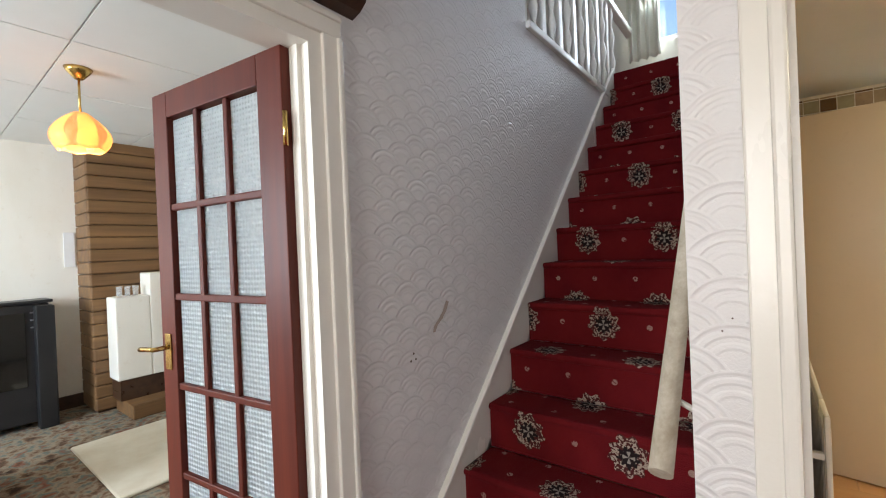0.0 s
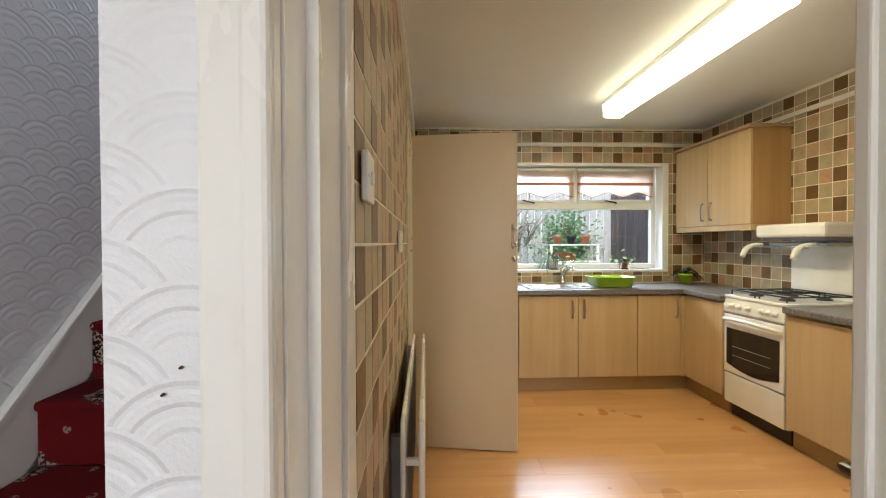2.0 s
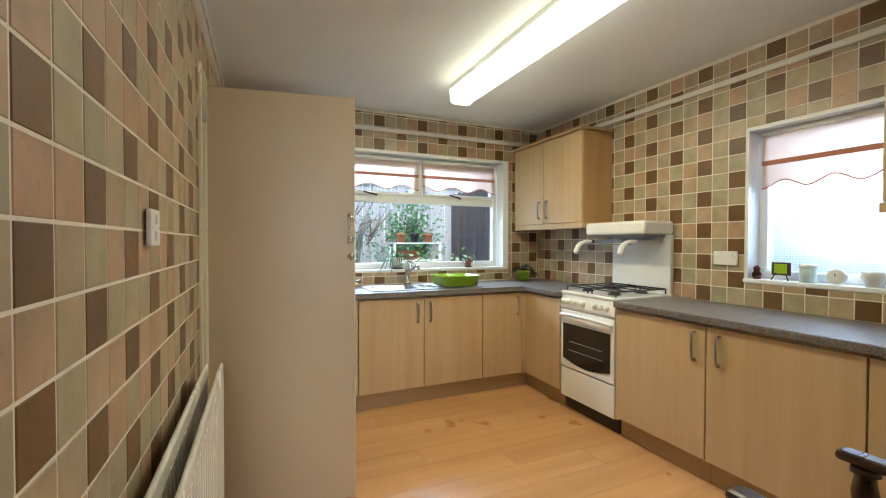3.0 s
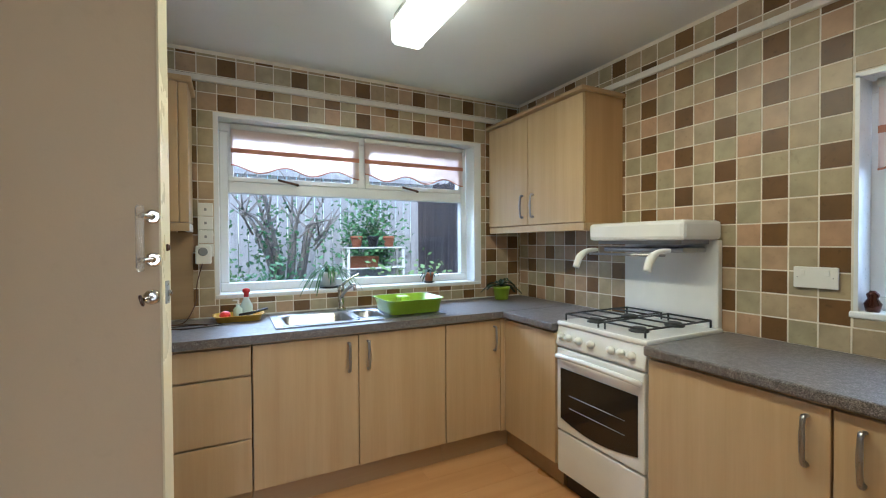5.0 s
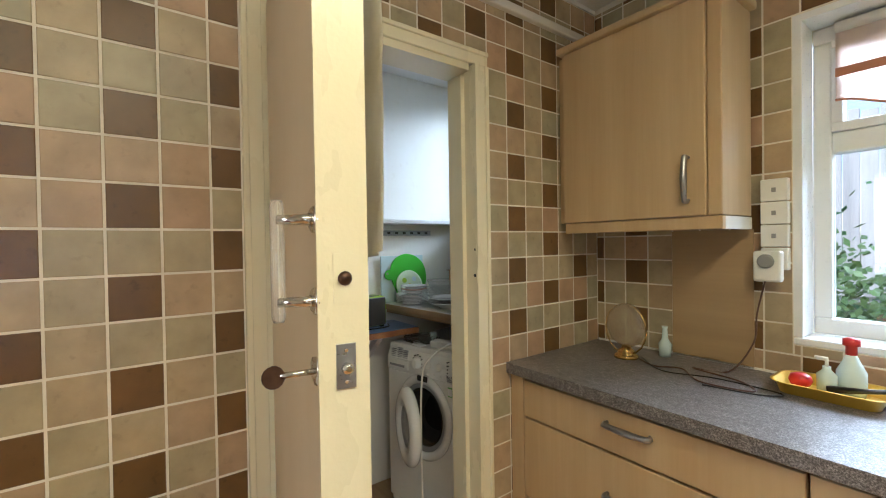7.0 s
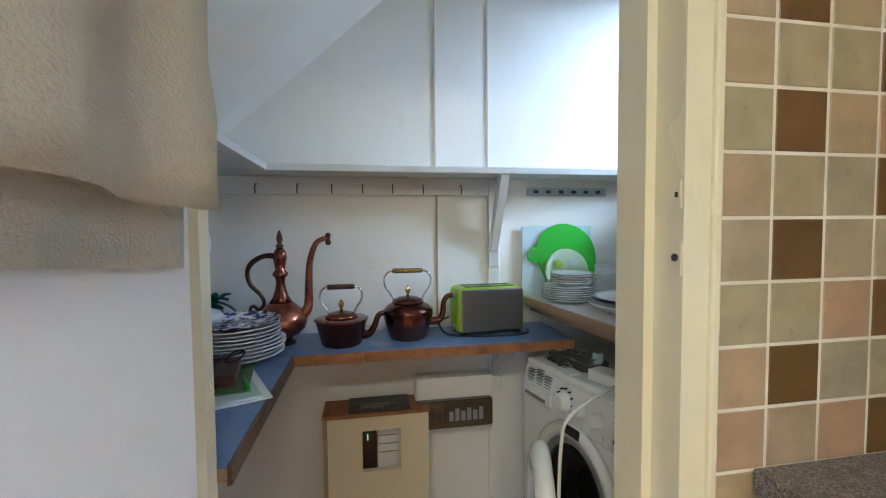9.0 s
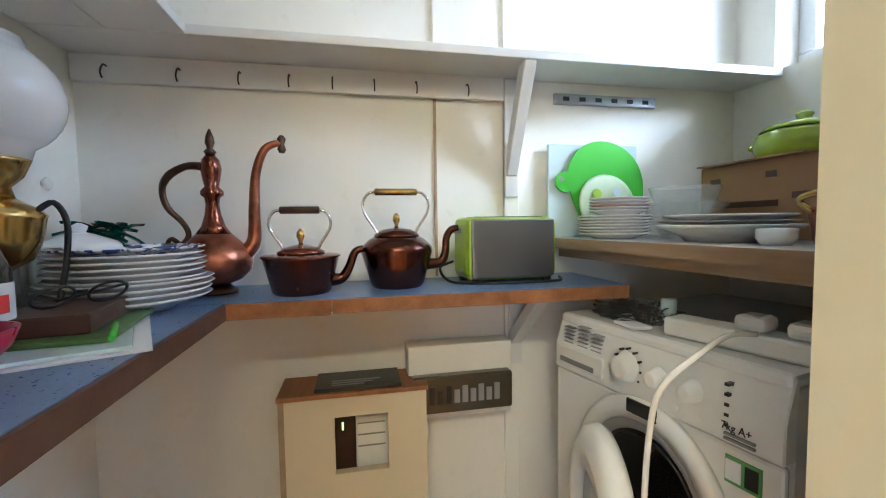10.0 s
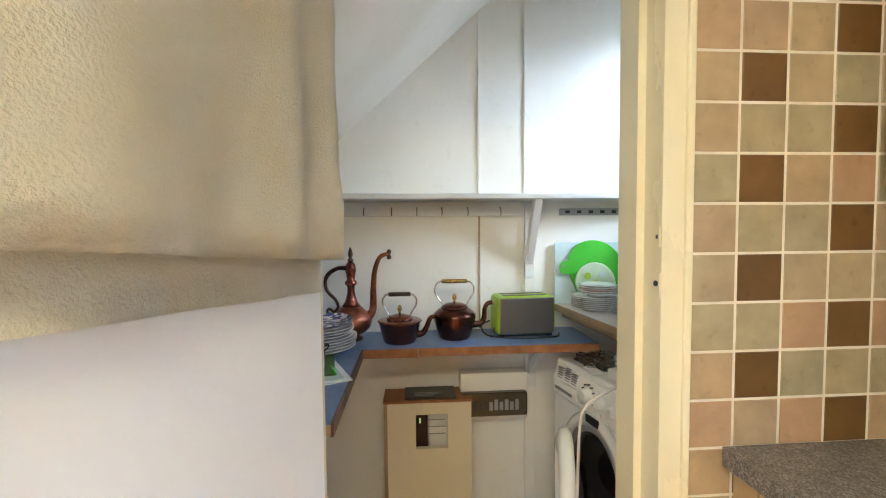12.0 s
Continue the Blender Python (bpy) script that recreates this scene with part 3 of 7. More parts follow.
# kitchen doorway frame
for x0, x1, z0, z1 in ((-0.046, 0.010, 0, 2.02), (0.74, 0.795, 0, 2.02)):
    bm = box(x0, 1.02, z0, x1, 1.042, z1, 0.004)
    bx(bm, x0 + (0.034 if x0 < 0 else 0.0), 1.010, z0, x1 - (0.0 if x0 < 0 else 0.034), 1.024, z1, 0.005)
    mould("door_trim", bm, M_WGLOSS)
mould("door_trim", box(-0.046, 1.02, 2.02, 0.795, 1.042, 2.075, 0.004), M_WGLOSS)
mould("door_lining", boxes((-0.02, 1.042, 0, 0.012, 1.262, 2.02), (0.012, 1.10, 0, 0.024, 1.15, 2.0)), M_WGLOSS, "cream gloss kitchen door lining")
mould("door_lining", boxes((0.745, 1.042, 0, 0.785, 1.262, 2.02)), M_WGLOSS)
mould("door_lining", boxes((0.012, 1.042, 1.99, 0.745, 1.262, 2.03)), M_WGLOSS)
mould("door_trim", box(-0.001, 1.255, 0, 0.020, 1.316, 2.02, 0.004), M_WGLOSS)
mould("door_trim", box(0.735, 1.26, 0, 0.80, 1.285, 2.02, 0.004), M_WGLOSS)
# surface pipe trunking round the kitchen
mould("pipe_trunking", box(0.001, 1.3, 2.262, 0.032, 4.85, 2.297, 0.006), M_WGLOSS, "white painted pipe boxing")
mould("pipe_trunking", box(0.032, YF - 0.032, 2.262, XR, YF - 0.001, 2.297, 0.006), M_WGLOSS)
mould("pipe_trunking", box(XR - 0.032, 1.3, 2.262, XR - 0.001, YF - 0.032, 2.297, 0.006), M_WGLOSS)
mould("cornice", box(0.001, 1.28, 2.43, 0.014, YF - 0.001, 2.449), M_CEIL)

# ---- stairs ----
RISE, GOING = 0.177, 0.189


def stairs():
    st = thing("staircase", (-0.53, 1.1, 0), "steep stairs with red floral patterned carpet", "stairs", "", "structure")
    for n in range(1, 15):
        y, z = 1.477 + GOING * (n - 3), RISE * n
        bm = bx(bmesh.new(), -0.926, y, z - 0.03, -0.128, y + GOING + 0.02, z, 0.012)
        bx(bm, -0.926, y + 0.018, z - RISE - 0.002, -0.128, y + 0.035, z - 0.012)
        part("step", bm, M_CARPET, st)
    a, b = 1.05, 3.70
    za = RISE * 3 + (a - 1.477) * RISE / GOING
    zb = RISE * 3 + (b - 1.477) * RISE / GOING
    part("string", prism([(a, za - 0.15), (a, za + 0.05), (b, zb + 0.05), (b, zb - 0.2)], "x", -0.944, -0.927), M_WGLOSS, st, "white painted stair string")
    part("string_moulding", prism([(a, za + 0.05), (a, za + 0.075), (b, zb + 0.075), (b, zb + 0.05)], "x", -0.944, -0.918, 0.004), M_WGLOSS, st)
    return st


stairs()


def handrail():
    r = thing("handrail", (-0.175, 1.0, 0.95), "weathered round wooden pole handrail beside stairs", "handrail")
    k = RISE / GOING
    part("pole", tube([(-0.178, 1.03, 0.935), (-0.178, 3.4, 0.935 + 2.37 * k)], 0.020, 14), wood("weathered_pole", (0.34, 0.28, 0.20), (0.58, 0.52, 0.42), "y", 0.6, 1.3), r)
    for y in (1.16, 2.2, 3.2):
        part("bracket", tube([(-0.126, y, 0.88 + (y - 1.03) * k), (-0.178, y, 0.905 + (y - 1.03) * k)], 0.006), M_WGLOSS, r)


handrail()


def banister():
    b = thing("banister", (-0.99, 2.2, 2.42), "white landing balustrade with ornate balusters", "balustrade")
    part("base_rail", box(-1.02, 2.2, 2.42, -0.92, 4.55, 2.46, 0.006), M_WGLOSS, b)
    part("top_rail", box(-1.02, 2.2, 3.25, -0.95, 4.55, 3.30, 0.01), M_WGLOSS, b)
    for i in range(14):
        y = 2.26 + i * 0.125
        prof = [(0.012, 2.46), (0.02, 2.5), (0.012, 2.54), (0.028, 2.62), (0.012, 2.70), (0.03, 2.8), (0.012, 2.9), (0.028, 3.0), (0.012, 3.1), (0.02, 3.2), (0.012, 3.25)]
        part("baluster", lathe(prof, (-0.985, y, 0), 10) if i % 2 else box(-1.0, y - 0.03, 2.46, -0.975, y + 0.03, 3.25, 0.008), M_WGLOSS, b)


banister()

# ---- windows ----
def frame_bar(x0, y0, z0, x1, y1, z1, parent, name="window_frame"):
    return part(name, box(x0, y0, z0, x1, y1, z1, 0.006), M_UPVC, parent)


def pane(x0, y0, z0, x1, y1, z1, parent):
    p = part("pane", box(x0, y0, z0, x1, y1, z1), M_GLASS, parent)
    p.visible_shadow = False
    return p


w1 = thing("window_1", (1.66, 4.97, 1.02), "white plastic framed window over the sink", "window", "", "structure")
x0, x1, ya, yb = 0.775, 2.52, 4.985, 5.045
for b in ((x0, ya, 1.03, x1, yb, 1.085), (x0, ya, 2.02, x1, yb, 2.075), (x0, ya, 1.085, x0 + 0.05, yb, 2.02), (x1 - 0.05, ya, 1.085, x1, yb, 2.02), (x0 + 0.05, ya, 1.645, x1 - 0.05, yb, 1.715), (1.63, ya, 1.715, 1.69, yb, 2.02)):
    frame_bar(*b, w1)
for a, b in ((x0 + 0.05, 1.63), (1.69, x1 - 0.05)):
    for q in ((a, 1.715, b, 1.745), (a, 1.995, b, 2.02), (a, 1.745, a + 0.03, 1.995), (b - 0.03, 1.745, b, 1.995)):
        part("casement", box(q[0], ya - 0.012, q[1], q[2], yb - 0.012, q[3], 0.004), M_UPVC, w1)
    pane(a + 0.03, 5.01, 1.745, b - 0.03, 5.016, 1.995, w1)
    c = (a + b) / 2
    part("window_handle", tube([(c, ya - 0.02, 1.71), (c, ya - 0.04, 1.71), (c - 0.06, ya - 0.045, 1.722), (c - 0.12, ya - 0.04, 1.735)], 0.008, 8, None, 3), M_BRONZE, w1, "dark metal window stay")
pane(x0 + 0.05, 5.01, 1.085, x1 - 0.05, 5.016, 1.645, w1)
part("window_sill", box(0.75, YF - 0.012, 1.005, 2.58, 4.985, 1.03, 0.006), M_UPVC, w1)
for q in ((0.748, YF - 0.008, 1.03, 0.775, 4.985, 2.08), (2.52, YF - 0.008, 1.03, 2.582, 4.985, 2.08), (0.748, YF - 0.008, 2.075, 2.582, 4.985, 2.10)):
    part("reveal_lining", box(*q, 0.003), M_UPVC, w1)

w2 = thing("window_2", (3.05, 2.46, 1.04), "white framed side window above worktop", "window", "", "structure")
for b in ((3.06, 2.14, 1.06, 3.12, 2.78, 1.11), (3.06, 2.14, 1.90, 3.12, 2.78, 1.95), (3.06, 2.14, 1.11, 3.12, 2.19, 1.90), (3.06, 2.73, 1.11, 3.12, 2.78, 1.90)):
    frame_bar(*b, w2)
p = part("pane", box(3.09, 2.19, 1.11, 3.096, 2.73, 1.90), glass("frosted_glass", (0.95, 0.97, 1.0), 0.45, 0.2), w2, "frosted pane")
p.visible_shadow = False
part("window_sill", box(2.945, 2.12, 1.035, 3.06, 2.80, 1.06, 0.005), M_UPVC, w2)
for q in ((2.952, 2.132, 1.06, 3.06, 2.145, 1.955), (2.952, 2.775, 1.06, 3.06, 2.788, 1.955), (2.952, 2.132, 1.945, 3.06, 2.788, 1.962)):
    part("reveal_lining", box(*q), M_UPVC, w2)

w3 = thing("window_3", (-0.52, 4.95, 1.5), "white framed pantry window", "window", "", "structure")
for b in ((-0.84, 4.95, 1.5, -0.2, 5.0, 1.55), (-0.84, 4.95, 2.25, -0.2, 5.0, 2.3), (-0.84, 4.95, 1.55, -0.79, 5.0, 2.25), (-0.25, 4.95, 1.55, -0.2, 5.0, 2.25)):
    frame_bar(*b, w3)
pane(-0.79, 4.97, 1.55, -0.25, 4.976, 2.25, w3)
w4 = thing("window_4", (-0.6, 4.66, 3.15), "white framed landing window", "window", "", "structure")
for b in ((-0.95, 4.62, 3.15, -0.25, 4.68, 3.2), (-0.95, 4.62, 3.9, -0.25, 4.68, 3.95), (-0.95, 4.62, 3.2, -0.9, 4.68, 3.9), (-0.3, 4.62, 3.2, -0.25, 4.68, 3.9)):
    frame_bar(*b, w4)
pane(-0.9, 4.65, 3.2, -0.3, 4.656, 3.9, w4)


def folds(name, x0, x1, y, z0, z1, waves, depth, mat, parent=None, along="x", hem=None):
    """Hanging cloth with folds, 4 mm thick."""
    bm, nu, nv = bmesh.new(), 60, 14
    for side in (0, 1):
        g = []
        for j in range(nv + 1):
            row = []
            for i in range(nu + 1):
                u, v = i / nu, j / nv
                bot = z0 + (hem(u) if hem else 0.0)
                z = z1 + (bot - z1) * v
                d = depth * (0.4 + 0.6 * v) * math.sin(waves * 2 * math.pi * u + 0.6 * math.sin(3 * u + v)) + side * 0.004
                a = x0 + (x1 - x0) * u
                row.append(bm.verts.new((a, y + d, z) if along == "x" else (y + d, a, z)))
            g.append(row)
        for j in range(nv):
            for i in range(nu):
                bm.faces.new((g[j][i], g[j][i + 1], g[j + 1][i + 1], g[j + 1][i])).smooth = True
        if side == 0:
            first = g
        else:
            for i in range(nu):
                bm.faces.new((first[nv][i], first[nv][i + 1], g[nv][i + 1], g[nv][i]))
            for j in range(nv):
                bm.faces.new((first[j][0], first[j + 1][0], g[j + 1][0], g[j][0]))
                bm.faces.new((first[j][nu], first[j + 1][nu], g[j + 1][nu], g[j][nu]))
    bmesh.ops.recalc_face_normals(bm, faces=bm.faces)
    return part(name, bm, mat, parent)


tagged(folds("curtain", -1.0, -0.72, 4.5, 3.0, 4.05, 4, 0.03, M_CURTAIN), "cream net curtain at landing window", "curtain")


def blind(x0, x1, y, z0, z1, along, label):
    base = ((x0 + x1) / 2, y, z1) if along == "x" else (y, (x0 + x1) / 2, z1)
    b = thing("roller_blind", base, label, "blind", "kitchen blinds")
    wave = lambda u: 0.022 * math.cos(u * 2 * math.pi * 2.5)
    folds("fabric", x0, x1, y, z0, z1, 1, 0.001, M_BLIND, b, along, wave)
    s = (lambda a, d, z: (a, y + d, z)) if along == "x" else (lambda a, d, z: (y + d, a, z))
    zb = z0 + 0.38 * (z1 - z0)
    p0, p1 = s(x0, -0.006, zb), s(x1, -0.002, zb + 0.028)
    part("band", box(*p0, *p1), M_BLINDBAND, b, "terracotta coloured band")
    pts = [s(x0 + (x1 - x0) * i / 40, -0.003, z0 + wave(i / 40) + 0.002) for i in range(41)]
    part("hem_braid", tube(pts, 0.004, 6), M_BLINDBAND, b)
    part("roller", tube([s(x0, 0, z1), s(x1, 0, z1)], 0.018, 12), M_PLASTIC, b)


blind(0.84, 1.64, 4.955, 1.79, 2.05, "x", "pale pink roller blind with scalloped hem")
blind(1.68, 2.47, 4.955, 1.79, 2.05, "x", "pale pink roller blind with scalloped hem")
blind(2.17, 2.75, 3.04, 1.62, 1.93, "y", "peach roller blind with scalloped hem at side window")

# ---- kitchen units ----
def bow_handle(p, q, out, parent, r=0.006, mat=None):
    """A bowed pull between p and q standing off along out."""
    p, q, o = Vector(p), Vector(q), Vector(out)
    pts = [p, p + o * 0.8, p.lerp(q, 0.2) + o, p.lerp(q, 0.5) + o * 1.12, p.lerp(q, 0.8) + o, q + o * 0.8, q]
    return part("handle", tube(pts, [r * 1.1, r, r * 1.0, r * 1.2, r * 1.0, r, r * 1.1], 8, None, 3, 1.5), mat or M_STEEL, parent, "brushed steel bow handle")


def base_unit_far(x0, x1, label, doors=(), drawers=0):
    """A floor cupboard on the window wall; doors: (x0, x1, handle x)."""
    u = thing("base_cabinet", ((x0 + x1) / 2, 4.6, 0), label, "cabinet", "kitchen base units")
    part("body", box(x0 + 0.001, 4.29, 0.13, x1 - 0.001, YF - 0.01, 0.845), M_MAPLE, u)
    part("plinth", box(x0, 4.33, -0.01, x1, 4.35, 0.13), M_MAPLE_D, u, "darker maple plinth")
    for a, b, h in doors:
        d = part("door", box(a + 0.002, 4.270, 0.135, b - 0.002, 4.289, 0.84, 0.003), M_MAPLE, u)
        bow_handle((h, 4.271, 0.655), (h, 4.271, 0.80), (0, -0.026, 0), d)
    if drawers:
        for z0, z1 in ((0.70, 0.84), (0.395, 0.695), (0.135, 0.39)):
            d = part("drawer_front", box(x0 + 0.002, 4.270, z0 + 0.002, x1 - 0.002, 4.289, z1 - 0.002, 0.003), M_MAPLE, u)
            c = (x0 + x1) / 2
            bow_handle((c - 0.07, 4.271, (z0 + z1) / 2 + 0.02), (c + 0.07, 4.271, (z0 + z1) / 2 + 0.02), (0, -0.026, 0), d)
    return u


part_end = solid("end_panel", box(0.013, 4.27, 0.0, 0.075, YF - 0.01, 0.845, 0.002), M_MAPLE, "maple filler panel beside drawer unit", "panel")
base_unit_far(0.078, 0.915, "maple drawer unit with three drawers under worktop", (), 3)
base_unit_far(0.918, 1.96, "maple sink cabinet with two doors", ((0.918, 1.437, 1.385), (1.437, 1.96, 1.49)))
base_unit_far(1.963, 2.36, "narrow maple corner cabinet with one door", ((1.963, 2.35, 2.305),))


def base_unit_right(y0, y1, label, doors=()):
    u = thing("base_cabinet", (2.66, (y0 + y1) / 2, 0), label, "cabinet", "kitchen base units")
    part("body", box(2.40, y0 + 0.001, 0.13, XR - 0.01, y1 - 0.001, 0.845), M_MAPLE, u)
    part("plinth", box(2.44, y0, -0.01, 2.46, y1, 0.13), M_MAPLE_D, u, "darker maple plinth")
    for a, b, h in doors:
        d = part("door", box(2.380, a + 0.002, 0.135, 2.399, b - 0.002, 0.84, 0.003), M_MAPLE, u)
        if h:
            bow_handle((2.381, h, 0.655), (2.381, h, 0.80), (-0.026, 0, 0), d)


base_unit_right(3.80, 4.268, "blind maple corner cabinet beside cooker", ((3.80, 4.265, None),))
base_unit_right(2.64, 3.245, "maple base cabinet next to the cooker", ((2.64, 3.24, 2.70),))
base_unit_right(2.005, 2.637, "maple base cabinet under side window", ((2.005, 2.637, 2.57),))
base_unit_right(1.32, 2.002, "maple base cabinet near the doorway", ((1.32, 2.002, 1.93),))

solid("corner_plinth", boxes((2.361, 4.331, -0.01, 2.46, 4.35, 0.129), (2.441, 4.27, -0.01, 2.46, 4.33, 0.129)), M_MAPLE_D, "maple plinth in cabinet corner", "plinth")
solid("corner_post", box(2.351, 4.266, 0.13, 2.383, 4.30, 0.845, 0.002), M_MAPLE, "maple corner post between base cabinets", "panel")

# worktops
wt = thing("worktop", (1.2, 4.56, 0.855), "grey speckled laminate worktop with sink cut-out", "worktop")
part("top", prism([(0.013, 4.245), (XR - 0.003, 4.245), (XR - 0.003, 4.345), (1.045, 4.345), (1.045, 4.775), (1.97, 4.775), (1.97, 4.345), (XR - 0.003, 4.346), (XR - 0.003, YF - 0.005), (0.013, YF - 0.005)], "z", 0.855, 0.895), M_WORKTOP, wt)
part("return", box(2.355, 3.80, 0.855, XR - 0.003, 4.246, 0.8945, 0.006), M_WORKTOP, wt)
solid("worktop", box(2.355, 1.3, 0.855, XR - 0.003, 3.245, 0.895, 0.007), M_WORKTOP, "grey speckled laminate worktop under side window", "worktop")
solid("sealant_strip", boxes((0.02, YF - 0.014, 0.895, XR - 0.02, YF - 0.004, 0.903)), M_PLASTIC, "white sealant strip behind worktop", "sealant")


def wall_cupboard_right():
    u = thing("wall_cabinet", (2.8, 4.3, 1.41), "maple wall cabinet with two doors above corner worktop", "cabinet", "wall cabinets")
    part("body", box(2.65, 3.845, 1.44, XR - 0.003, YF - 0.045, 2.19), wood("maple_side", (0.40, 0.235, 0.09), (0.50, 0.31, 0.135), "z", 0.42, 0.7), u)
    for a, b, h in ((3.845, 4.345, 4.29), (4.348, YF - 0.05, 4.40)):
        d = part("door", box(2.63, a + 0.002, 1.445, 2.649, b - 0.002, 2.185, 0.003), M_MAPLE, u)
        bow_handle((2.631, h, 1.50), (2.631, h, 1.645), (-0.026, 0, 0), d)
    part("light_rail", box(2.635, 3.845, 1.395, 2.655, YF - 0.05, 1.44, 0.003), M_MAPLE, u)
    part("light_rail", box(2.655, 3.845, 1.395, XR - 0.01, 3.863, 1.44, 0.003), M_MAPLE, u)
    part("cornice", box(2.60, 3.82, 2.19, XR - 0.004, YF - 0.045, 2.215, 0.006), M_MAPLE_D, u)


wall_cupboard_right()


def wall_cupboard_left():
    u = thing("wall_cabinet", (0.35, 4.7, 1.41), "maple wall cabinet with one door in the corner", "cabinet", "wall cabinets")
    part("body", box(0.05, 4.585, 1.44, 0.60, YF - 0.045, 2.15), M_MAPLE, u)
    d = part("door", box(0.05, 4.565, 1.44, 0.60, 4.584, 2.15, 0.004), M_MAPLE, u)
    bow_handle((0.545, 4.567, 1.49), (0.545, 4.567, 1.635), (0, -0.028, 0), d)
    part("end_panel", box(0.602, 4.575, 1.44, 0.645, YF - 0.045, 2.15, 0.004), M_MAPLE, u)
    part("light_rail", box(0.05, 4.575, 1.395, 0.645, 4.60, 1.438, 0.003), M_MAPLE, u)
    part("light_rail", box(0.62, 4.60, 1.395, 0.645, YF - 0.04, 1.438, 0.003), M_PLASTIC, u)
    part("cornice", box(0.03, 4.545, 2.15, 0.665, YF - 0.045, 2.18, 0.008), M_MAPLE, u)
    part("filler", box(0.014, 4.59, 1.44, 0.05, 4.60, 2.15), M_MAPLE, u)


wall_cupboard_left()
u = thing("wall_cabinet", (2.8, 1.75, 1.44), "maple wall cabinet near doorway", "cabinet", "wall cabinets")
part("body", box(2.68, 1.40, 1.45, XR - 0.003, 2.075, 2.23), M_MAPLE, u)
part("door", box(2.66, 1.40, 1.45, 2.679, 2.075, 2.23, 0.003), M_MAPLE, u)
part("light_rail", box(2.67, 1.40, 1.405, 2.69, 2.09, 1.449, 0.003), M_MAPLE, u)
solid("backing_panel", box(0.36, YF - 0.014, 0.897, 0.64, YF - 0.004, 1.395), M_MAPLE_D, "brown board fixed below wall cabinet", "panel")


# ---- sink ----
def sink():
    s = thing("kitchen_sink", (1.5, 4.56, 0.895), "stainless steel one and a half bowl sink with drainer", "sink")
    bm = bmesh.new()

    def bowl(bm, x0, y0, x1, y1, depth):
        rings = []
        for k, (ins, z) in enumerate(((-0.02, 0.903), (0.0, 0.902), (0.008, 0.895), (0.016, 0.895 - depth), (0.05, 0.893 - depth))):
            ring, r = [], 0.05
            for cx, cy, a0 in ((x1 - ins - r, y1 - ins - r, 0), (x0 + ins + r, y1 - ins - r, 90), (x0 + ins + r, y0 + ins + r, 180), (x1 - ins - r, y0 + ins + r, 270)):
                for t in range(5):
                    a = radians(a0 + 22.5 * t)
                    ring.append(bm.verts.new((cx + r * math.cos(a), cy + r * math.sin(a), z)))
            rings.append(ring)
        n = len(rings[0])
        for a, b in zip(rings, rings[1:]):
            for i in range(n):
                bm.faces.new((a[i], a[(i + 1) % n], b[(i + 1) % n], b[i])).smooth = True
        bm.faces.new(rings[-1])
    bowl(bm, 1.085, 4.375, 1.455, 4.70, 0.15)
    part("bowl", bm, M_STEEL, s)
    bm = bmesh.new()
    bowl(bm, 1.495, 4.42, 1.655, 4.68, 0.10)
    part("bowl", bm, M_STEEL, s)
    deck = boxes((1.03, 4.325, 0.894, 1.99, 4.362, 0.902), (1.03, 4.715, 0.894, 1.99, 4.80, 0.902), (1.03, 4.362, 0.894, 1.066, 4.715, 0.902), (1.474, 4.362, 0.894, 1.477, 4.715, 0.902), (1.675, 4.362, 0.894, 1.99, 4.715, 0.9), (1.477, 4.362, 0.894, 1.675, 4.402, 0.902), (1.477, 4.699, 0.894, 1.675, 4.715, 0.902))
    part("deck", deck, M_STEEL, s)
    for i in range(6):
        part("drainer_rib", box(1.72 + i * 0.04, 4.40, 0.899, 1.735 + i * 0.04, 4.69, 0.905, 0.002), M_STEEL, s)
    t = thing("mixer_tap", (1.46, 4.755, 0.9), "chrome kitchen mixer tap", "tap")
    part("body", lathe([(0.028, 0), (0.028, 0.01), (0.02, 0.02), (0.02, 0.12), (0.024, 0.125), (0.022, 0.15), (0.01, 0.16)], (1.46, 4.755, 0.902), 20), M_CHROME, t)
    part("spout", tube([(1.46, 4.745, 0.99), (1.475, 4.70, 1.03), (1.50, 4.63, 1.07), (1.505, 4.60, 1.065), (1.507, 4.59, 1.04)], [0.013, 0.012, 0.011, 0.011, 0.011], 12, None, 4), M_CHROME, t)
    part("lever", tube([(1.46, 4.755, 1.055), (1.52, 4.76, 1.10), (1.58, 4.765, 1.125)], [0.008, 0.007, 0.009], 8, None, 3), M_CHROME, t)


sink()


